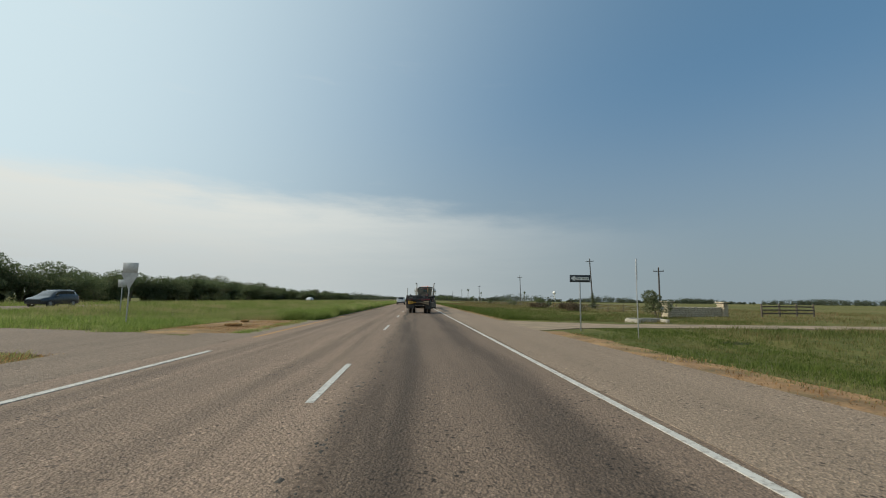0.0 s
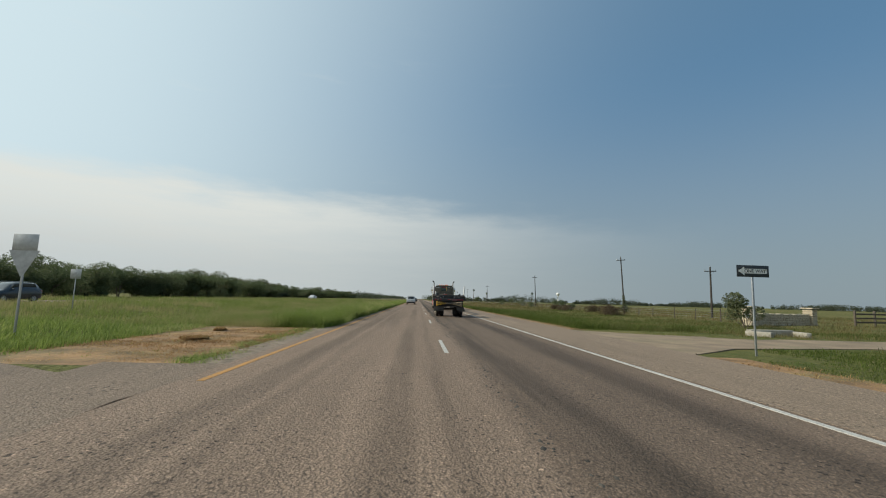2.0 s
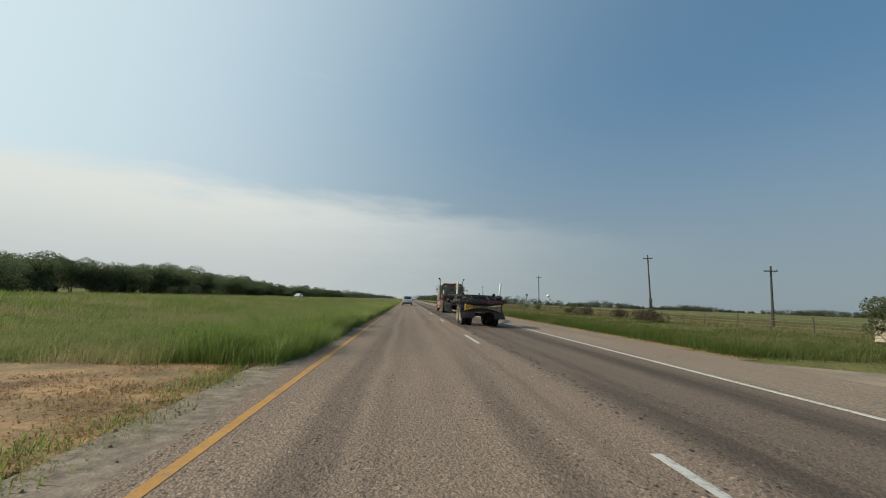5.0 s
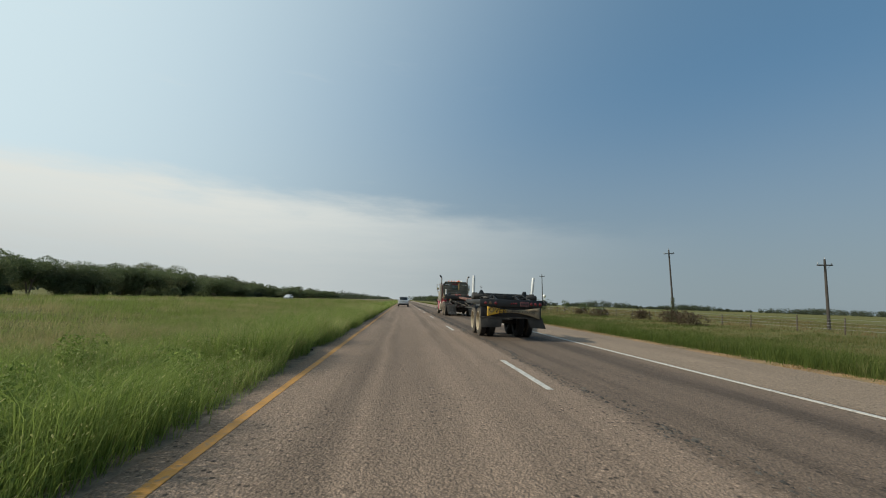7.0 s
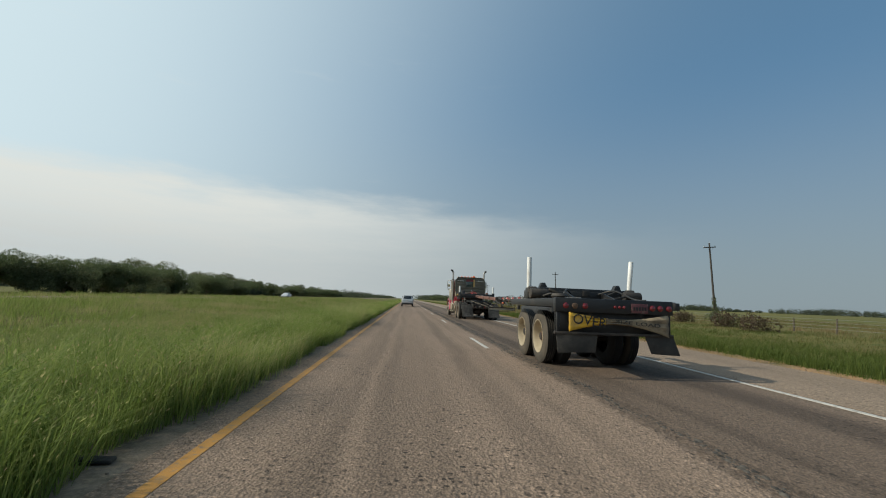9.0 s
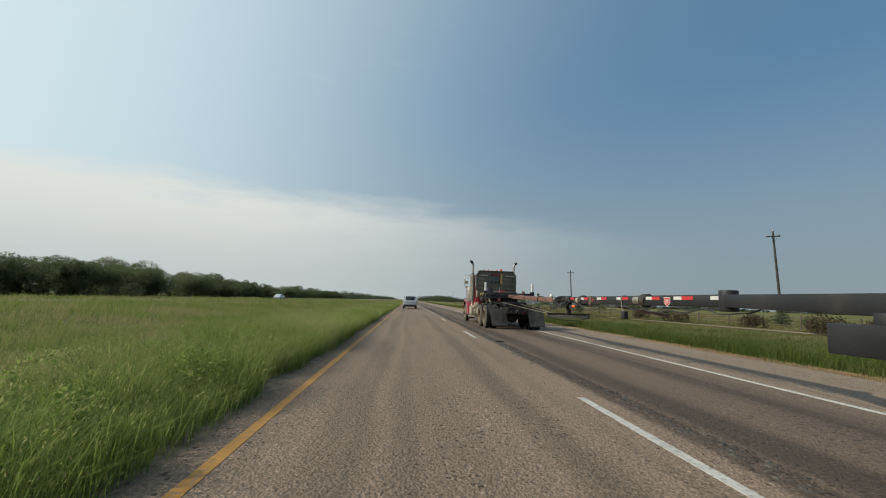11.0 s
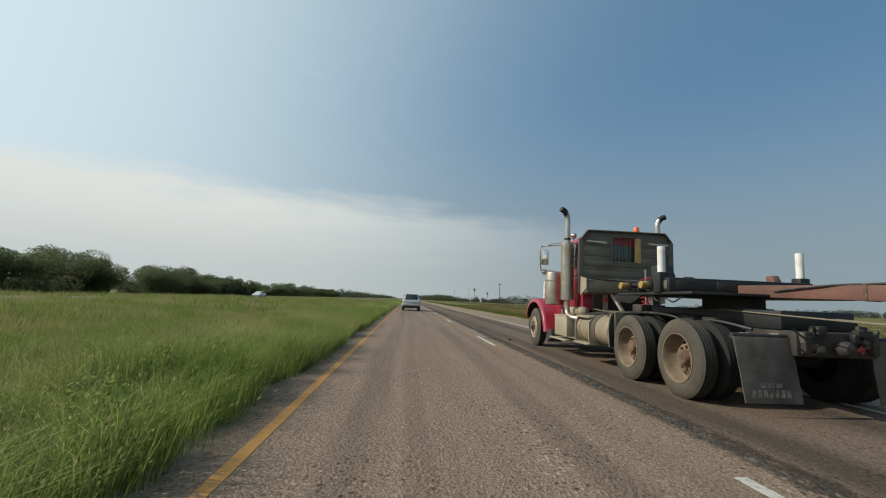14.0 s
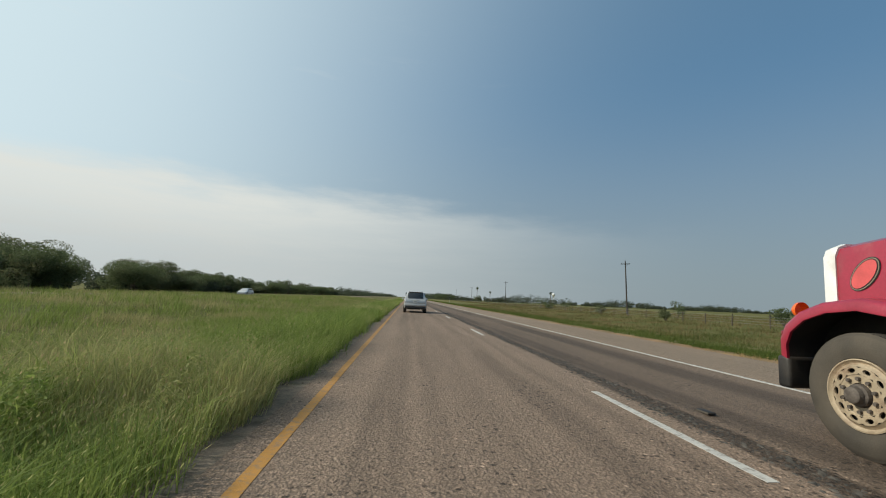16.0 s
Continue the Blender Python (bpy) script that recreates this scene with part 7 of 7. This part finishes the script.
def car(name, x, y, turn, paint, label, suv=True):
    root = thing(name, x, y, 0.0, turn, label=label, category="car")
    k = 1.0 if suv else 0.88

    def ring(yy, zb, zm, zbelt, zt, wb, ws, wbelt, wt):
        h = [(wb, zb), (ws, zm), (wbelt, zbelt), (wt + 0.04, zt - 0.07 * (zt - zbelt > 0.2)), (wt - 0.10, zt)]
        return [(a, yy, b * k) for a, b in h] + [(-a, yy, b * k) for a, b in h[::-1]]

    st = [(0.0, 0.44, 0.60, 0.80, 0.86, 0.74, 0.80, 0.79, 0.74), (0.05, 0.38, 0.60, 0.95, 1.02, 0.80, 0.87, 0.86, 0.80), (0.16, 0.34, 0.60, 1.0, 1.10, 0.83, 0.90, 0.885, 0.80), (0.30, 0.33, 0.60, 1.02, 1.36, 0.84, 0.905, 0.89, 0.70), (0.42, 0.32, 0.60, 1.03, 1.56, 0.84, 0.905, 0.89, 0.64), (0.62, 0.30, 0.58, 1.03, 1.63, 0.84, 0.905, 0.895, 0.63), (1.4, 0.28, 0.58, 1.02, 1.67, 0.84, 0.905, 0.895, 0.63), (2.3, 0.28, 0.58, 1.0, 1.65, 0.84, 0.905, 0.895, 0.61), (2.85, 0.28, 0.58, 0.98, 1.50, 0.84, 0.905, 0.89, 0.58), (3.35, 0.28, 0.58, 0.96, 1.14, 0.84, 0.905, 0.88, 0.64), (3.6, 0.28, 0.58, 0.93, 1.0, 0.84, 0.9, 0.87, 0.70), (4.25, 0.30, 0.56, 0.82, 0.88, 0.80, 0.87, 0.82, 0.66), (4.55, 0.34, 0.54, 0.70, 0.74, 0.70, 0.76, 0.72, 0.58)]
    part("body", loft([ring(*s) for s in st]), paint, root, smooth=50)
    part("rear_window", prism([(0.140, 1.14 * k), (0.265, 1.375 * k), (0.375, 1.565 * k), (0.43, 1.555 * k), (0.32, 1.36 * k), (0.20, 1.13 * k)], -0.60, 0.60, bevel=0.01), MAT["tint"], root, "dark tinted rear window")
    part("spoiler", box(1.14, 0.22, 0.035, (0, 0.46, 1.625 * k), (-6, 0, 0), 0.015), paint, root)
    bp = part("rear_bumper", box(1.62, 0.16, 0.17, (0, 0.05, 0.42 * k), bevel=0.05, segs=3), MAT["trim"], root, "dark plastic lower bumper")
    part("bumper_skin", box(1.68, 0.16, 0.20, (0, 0.035, 0.60 * k), bevel=0.06, segs=3), paint, root)
    pl = part("number_plate", box(0.32, 0.012, 0.16, (0, -0.004, 0.86 * k), (-4, 0, 0), 0.004), MAT["white"], root, "white number plate with dark bars")
    bm = bmesh.new()
    for j in range(6):
        box(0.032, 0.006, 0.07, (-0.115 + 0.046 * j, -0.012, 0.86 * k), (-4, 0, 0), 0, bm)
    part("plate_bars", bm, MAT["ink"], pl)
    part("tailgate_strip", box(0.62, 0.02, 0.035, (0, 0.012, 0.985 * k), bevel=0.008), MAT["chrome"], root)
    for s in (-1, 1):
        part("tail_light", prism([(0.03, 0.88 * k), (0.16, 0.86 * k), (0.34, 1.02 * k), (0.30, 1.08 * k), (0.10, 1.05 * k)], s * 0.66, s * 0.885, bevel=0.015), MAT["red_lens"], root, "red tail light cluster")
        part("reversing_light", box(0.12, 0.02, 0.05, (s * 0.70, 0.02, 0.88 * k), bevel=0.01), MAT["tape_white"], root)
        part("side_glass", prism([(0.62, 1.08 * k), (3.12, 1.03 * k), (2.72, 1.48 * k), (2.1, 1.57 * k), (0.85, 1.57 * k), (0.62, 1.40 * k)], s * 0.70, s * 0.79), MAT["tint"], root, "dark side windows")
        mr = part("door_mirror", box(0.20, 0.12, 0.15, (s * 1.0, 2.95, 1.08 * k), bevel=0.04, segs=3), paint, root)
        part("mirror_foot", box(0.10, 0.08, 0.04, (s * 0.90, 2.97, 1.03 * k), bevel=0.01), MAT["trim"], mr)
        if suv:
            part("roof_rail", pipe([(s * 0.56, 0.75, 1.655), (s * 0.57, 0.95, 1.71), (s * 0.57, 2.2, 1.72), (s * 0.56, 2.45, 1.66)], 0.016, 6), MAT["silver"], root)
        part("headlight", box(0.34, 0.10, 0.13, (s * 0.60, 4.42, 0.66 * k), (0, 0, s * -18), 0.03), MAT["tape_white"], root)
        for yy in (0.85, 3.62):
            part("wheel_arch", lathe([(0.0, 0.31), (0.0, 0.39), (0.16, 0.39), (0.16, 0.31)], (s * 0.918, yy, 0.35), "X", 28, flip=-s), MAT["trim"], root)
            w = new("wheel")
            w.parent = root
            part("tyre", lathe([(0.03, 0.2), (0.0, 0.23), (0.01, 0.32), (0.04, 0.345), (0.19, 0.345), (0.22, 0.32), (0.22, 0.2)], (s * 0.925, yy, 0.345), "X", 32, flip=-s), MAT["rubber"], w)
            part("rim", holed([(0.05, 0.215), (0.02, 0.21), (0.03, 0.19), (0.035, 0.08), (0.02, 0.06), (0.015, 0.0)], (s * 0.925, yy, 0.345), -s, 0.19, 0.08, 0.03, 0.035, 5, 0.042, 0.05), MAT["galv"], w, "alloy rim")
    part("exhaust_pipe", rod((0.45, -0.01, 0.30), (0.45, 0.3, 0.30), 0.03), MAT["chrome"], root)
    part("underbody", box(1.5, 4.0, 0.12, (0, 2.2, 0.32), bevel=0.03), MAT["trim"], root)
    return root


car("crossover_car", -2.1, 91.0, 0, MAT["silver"], "silver crossover car with a dark rear window, seen from behind")
car("dark_car", -1.9, 168.0, 0, MAT["car_dark"], "dark car far ahead in the same lane", False)
car("white_car", -35.5, 150.0, 180, MAT["car_white"], "white car on the opposite carriageway", False)
car("dark_car", -34.5, 41.0, 180, MAT["car_dark"], "dark grey car on the opposite carriageway", True)

# ---------------------------------------------------------------- roadside


def utility_pole(x, y, h=9.2, lean=0.0, arms=True, vine=False):
    z = lay(x, y)
    root = thing("utility_pole", x, y, z, label="dark wooden utility pole with a short crossarm" + (" and a vine" if vine else ""), category="utility pole", group="poles along the fence")
    root.matrix_world = pose(x, y, z, 0, lean, 0)
    part("pole", rod((0, 0, -0.4), (0, 0, h), 0.135, 0.085, 14), MAT["pole_wood"], root)
    if arms:
        arm = part("crossarm", bar((-0.75, 0, h - 0.55), (0.75, 0, h - 0.5), 0.09, 0.11), MAT["pole_wood"], root)
        for px in (-0.68, 0.68):
            part("insulator", lathe([(0, 0.025), (0.04, 0.045), (0.08, 0.03), (0.12, 0.05), (0.15, 0.0)], (px, 0, h - 0.46), "Z", 12), MAT["galv"], arm)
        part("brace", bar((0, -0.02, h - 1.1), (0.45, -0.02, h - 0.58), 0.03, 0.012), MAT["galv"], arm)
    part("pole_top_pin", rod((0, 0, h), (0, 0, h + 0.2), 0.03, 0.02, 8), MAT["galv"], root)
    if vine:
        link("vine", leaf_mesh("vine", [(0, 0, 0.3 + 0.4 * k, 0.34 - 0.02 * k) for k in range(7)], 700, 0.10, 77, 1.0), MAT["leaf_b"], root)
    return root


utility_pole(34.0, 72.5, 9.3, -3.0, vine=True)
utility_pole(33.6, 126.5, 9.0, -2.0)
utility_pole(34.5, 221.0, 9.0, -1.0)
utility_pole(35.0, 314.0, 9.0, 0.0)
utility_pole(36.0, 408.0, 9.0, 0.0)
utility_pole(35.0, 52.0, 6.2, 0.0)


def fence():
    """Post and wire along the right-of-way."""
    rng = random.Random(9)
    root = thing("fence", 27.5, 0, label="weathered wooden posts strung with wire", category="fence")
    ys = []
    y = 36.0
    while y < 330:
        ys.append(y)
        y += rng.uniform(3.4, 4.6)
    for y in ys:
        h = rng.uniform(1.0, 1.25)
        z = lay(27.5, y)
        part("post", rod((rng.uniform(-0.05, 0.05), y, z - 0.3), (rng.uniform(-0.1, 0.1), y + rng.uniform(-0.06, 0.06), z + h), 0.055 * rng.uniform(0.8, 1.3), 0.05, 7), MAT["post_wood"], root)
    for k in range(4):
        part("wire", rod((0, ys[0], lay(27.5, 40) + 0.35 + 0.22 * k), (0, ys[-1], lay(27.5, 40) + 0.35 + 0.22 * k), 0.006, None, 4), MAT["galv"], root)


fence()


def gate_wall():
    """Curved stone entrance wall with end pillars."""
    rng = random.Random(4)
    root = thing("stone_wall", 28.2, 34.0, lay(28.2, 34.0), 20, label="low rough limestone entrance wall between square pillars", category="wall")
    core = part("core", box(7.2, 0.26, 0.92, (0, 0, 0.42), bevel=0.02), MAT["stone"], root)
    pal = []
    for k in range(10):
        w, h = rng.uniform(0.26, 0.46), rng.uniform(0.15, 0.2)
        bm = box(w, 0.40, h, bevel=0.03, segs=1)
        for v in bm.verts:
            v.co += Vector((rng.uniform(-0.012, 0.012), rng.uniform(-0.02, 0.02), rng.uniform(-0.012, 0.012)))
        me = bpy.data.meshes.new("stone")
        bm.to_mesh(me)
        bm.free()
        me.materials.append(MAT["stone"])
        pal.append((w, h, me))
    for c in range(5):
        x = -3.5 + rng.uniform(0, 0.12)
        while x < 3.45:
            w, h, me = pal[rng.randrange(10)]
            ob = new("stone", me)
            ob.parent = root
            ob.matrix_local = pose(x + w / 2, 0, 0.08 + 0.19 * c, 0, 0, rng.choice((0, 180)))
            x += w + 0.02
    for px in (-3.9, 3.9):
        pi = new("pillar")
        pi.parent = root
        for c in range(7):
            for k in range(2):
                w, h, me = pal[rng.randrange(10)]
                ob = new("stone", me)
                ob.parent = pi
                ob.matrix_local = pose(px + (k - 0.5) * 0.36, 0, 0.08 + 0.19 * c, 0, 0, rng.choice((0, 180))) @ Matrix.Diagonal((0.36 / w, 1.8, 1.05, 1))
        part("cap", box(0.95, 0.95, 0.09, (px, 0, 1.42), bevel=0.02), MAT["stone"], pi)


gate_wall()


def rail_fence(x, y, turn, n=3):
    root = thing("rail_fence", x, y, lay(x, y), turn, label="grey weathered board fence beside the ranch gate", category="fence")
    for k in range(n + 1):
        part("post", box(0.14, 0.14, 1.5, (2.4 * k, 0, 0.6), (0, 0, 0), 0.015), MAT["post_wood"], root)
    for k in range(n):
        for z in (0.35, 0.7, 1.05):
            part("board", box(2.38, 0.04, 0.14, (2.4 * k + 1.2, -0.09, z), (0, 0.6 * (k - 1), 0), 0.008), MAT["post_wood"], root)


rail_fence(36.5, 36.0, 12)


def post_sign(name, x, y, turn, h, label, boards, steel="galv"):
    """A thin steel post with flat boards: (width, height, z, material, outline)."""
    z = lay(x, y)
    root = thing(name, x, y, z, turn, label=label, category="road sign")
    part("post", box(0.05, 0.035, h + 0.3, (0, 0, h / 2 - 0.15), bevel=0.006), MAT[steel], root)
    for w, hh, zz, mat, shape in boards:
        if shape == "tri":
            bm = prism([(-w / 2, zz + hh / 2), (w / 2, zz + hh / 2), (0.03, zz - hh / 2), (-0.03, zz - hh / 2)], -0.035, -0.028, axis="Y")
        elif shape == "diamond":
            bm = prism([(0, zz + hh / 2), (w / 2, zz), (0, zz - hh / 2), (-w / 2, zz)], -0.035, -0.028, axis="Y")
        else:
            bm = box(w, 0.007, hh, (0, -0.032, zz), bevel=0.003)
        part("board", bm, MAT[mat], root)
    return root


ow = post_sign("one_way_sign", 8.4, 12.0, 0, 2.45, "black and white one way sign on a steel post", [(0.92, 0.32, 2.28, "sign_blue", "")])
part("arrow", prism([(-0.42, 2.28), (-0.24, 2.40), (-0.24, 2.345), (0.40, 2.345), (0.40, 2.215), (-0.24, 2.215), (-0.24, 2.16)], -0.041, -0.038, axis="Y"), MAT["white"], ow, "white arrow")
words("sign_lettering", "ONE WAY", 0.13, MAT["ink"], ow, pose(0.06, -0.043, 2.28, 90, 0, 0))
post_sign("dark_sign", 9.2, 8.6, 62, 2.9, "dark narrow sign panel on a steel post", [(0.62, 0.75, 2.5, "sign_blue", "")])
post_sign("yield_sign", -10.7, 12.2, 0, 2.6, "grey back of a yield sign under a square board", [(0.62, 0.42, 2.42, "galv", ""), (0.75, 0.66, 1.88, "galv", "tri")])
post_sign("route_sign", -20.5, 27.0, 0, 2.4, "grey back of a small route sign", [(0.6, 0.55, 2.1, "galv", "")])
post_sign("reflector_sign", 23.0, 31.0, 15, 1.2, "small white diamond marker on a post", [(0.62, 0.62, 0.95, "white", "diamond")], "post_wood")
post_sign("route_sign", 11.5, 205.0, 180, 2.3, "small route sign on a thin post", [(0.5, 0.5, 2.1, "sign_blue", "")])


def culvert():
    x, y = 15.5, 20.0
    root = thing("culvert_headwall", x, y, lay(x, y) - 0.05, 5, label="pale concrete culvert end in the ditch grass", category="culvert")
    part("slab", box(2.2, 0.30, 0.40, (0, 0, 0.12), bevel=0.03), MAT["concrete"], root)
    for s in (-1, 1):
        part("wing_wall", box(0.22, 1.1, 0.34, (s * 1.05, -0.5, 0.10), (0, 0, s * -14), 0.03), MAT["concrete"], root)


culvert()


def water_tower(x, y):
    root = thing("water_tower", x, y, -1, label="white bulb water tower on the far horizon", category="water tower")
    part("column", rod((0, 0, 0), (0, 0, 26), 1.6, 1.3, 16), MAT["white"], root)
    part("bulb", lathe([(24, 1.3), (26, 3.5), (28, 5.2), (30, 5.8), (32, 5.4), (34, 3.8), (35.2, 1.6), (35.6, 0.0)], (0, 0, 0), "Z", 24), MAT["white"], root)


water_tower(470, 1450)


def palm(x, y, h, seed):
    rng = random.Random(seed)
    root = thing("palm_tree", x, y, lay(x, y), label="thin distant fan palm beside the highway", category="palm tree", group="palms far along the road")
    part("trunk", pipe([(0, 0, -0.3), (0.1, 0, h * 0.4), (0.25, 0.1, h * 0.8), (0.3, 0.1, h)], 0.16, 8), MAT["bark"], root)
    bm = bmesh.new()
    for k in range(34):
        a, up = rng.uniform(0, 6.28), rng.uniform(-0.9, 0.9)
        p = Vector((0.3, 0.1, h))
        q = p + 1.3 * Vector((math.cos(a) * math.cos(up), math.sin(a) * math.cos(up), math.sin(up)))
        side = Vector((-math.sin(a), math.cos(a), 0)) * 0.28
        vs = [bm.verts.new(v) for v in (p, p.lerp(q, 0.6) + side, q - Vector((0, 0, 0.15)), p.lerp(q, 0.6) - side)]
        bm.faces.new(vs)
    part("frond_crown", bm, MAT["leaf"], root)


for i, (x, y, h) in enumerate(((44, 352, 9.5), (62, 400, 8.0), (78, 300, 7.0))):
    palm(x, y, h, 90 + i)
for i, (x, y, s_) in enumerate(((22, 420, 0.8), (30, 450, 0.9), (40, 470, 0.75), (58, 440, 0.85))):
    bush(120 + i, 5.5 * s_, 8.0, MAT["leaf"], "distant round tree beside the highway", x, y, "tree", 0.3, 1200)["category"] = "tree"


def stones_and_litter():
    """Loose stones and bits of tyre rubber at the pavement's edges."""
    rng = random.Random(3)
    bm = bmesh.new()
    for k in range(420):
        side = rng.random()
        x = rng.uniform(-4.7, -4.05) if side < 0.6 else rng.uniform(5.9, 6.6)
        y = rng.uniform(9, 90)
        r = rng.uniform(0.007, 0.02)
        b = bmesh.new()
        bmesh.ops.create_icosphere(b, subdivisions=1, radius=r)
        for v in b.verts:
            v.co *= rng.uniform(0.7, 1.2)
        merge(bm, b, pose(x, y, 0.0 if x > -4.0 else -0.005, rng.uniform(0, 360), 0, 0))
    tagged(part("loose_stones", bm, MAT["gravel"]), "loose stones scattered along the pavement edge", "stones", kind="stuff")
    for x, y, t in ((0.55, 46.0, 20), (0.9, 61.5, 80), (-4.3, 27, 10)):
        root = tagged(part("tyre_scrap", box(0.30, 0.10, 0.03, (0, 0, 0.012), (0, 4, 0), 0.012), MAT["rubber"]), "scrap of tyre rubber lying on the road", "debris")
        root.matrix_world = pose(x, y, 0.004, 0, 0, t)


stones_and_litter()


def joint_rubble():
    """Loose dark lumps of broken seal along the ravelled joint."""
    rng = np.random.default_rng(31)
    n = 20000
    y = rng.uniform(-12, 110, n)
    lane = 0.50 + 0.07 * np.sin(y * 0.7) + 0.05 * np.sin(y * 2.3 + 1)
    thick = 0.5 + 0.5 * np.sin(y * 0.45 + 1.5 * np.sin(y * 0.17))
    kept = rng.uniform(0, 1, n) < np.interp(y, [10, 50], [0.12, 1.0])
    y, lane, thick = y[kept], lane[kept], thick[kept]
    n = len(y)
    x = lane + rng.normal(0, 0.04 + 0.07 * thick, n)
    r = rng.uniform(0.004, 0.013, n) * rng.choice([1, 1, 1.3, 2.2], n)
    shape = np.array([(-1, -0.6, 0), (0.7, -1, 0), (1, 0.8, 0), (-0.6, 1, 0), (-0.45, -0.35, 1), (0.5, -0.4, 0.8), (0.3, 0.5, 1.05)])
    P = shape[None] * r[:, None, None] * rng.uniform(0.7, 1.3, (n, 7, 3))
    a = rng.uniform(0, 6.28, n)
    c, d = np.cos(a)[:, None], np.sin(a)[:, None]
    V = np.stack([P[..., 0] * c - P[..., 1] * d + x[:, None], 1.7 * (P[..., 0] * d + P[..., 1] * c) + y[:, None], P[..., 2] * 0.55 - 0.002], 2)
    F = np.array([(0, 1, 5), (0, 5, 4), (1, 2, 6), (1, 6, 5), (2, 3, 6), (3, 0, 4), (3, 4, 6), (4, 5, 6)])
    faces = (7 * np.arange(n)[:, None, None] + F[None]).reshape(-1, 3)
    tagged(link("joint_rubble", raw("joint_rubble", V.reshape(-1, 3), faces), MAT["crumb"]), "broken dark crumbs along the ravelled road joint", "rubble", kind="stuff")


MAT["crumb"] = material("broken_seal", (0.058, 0.050, 0.041), 0.9, 0, 0.3, 12, 0.3, islands=0.6)
joint_rubble()
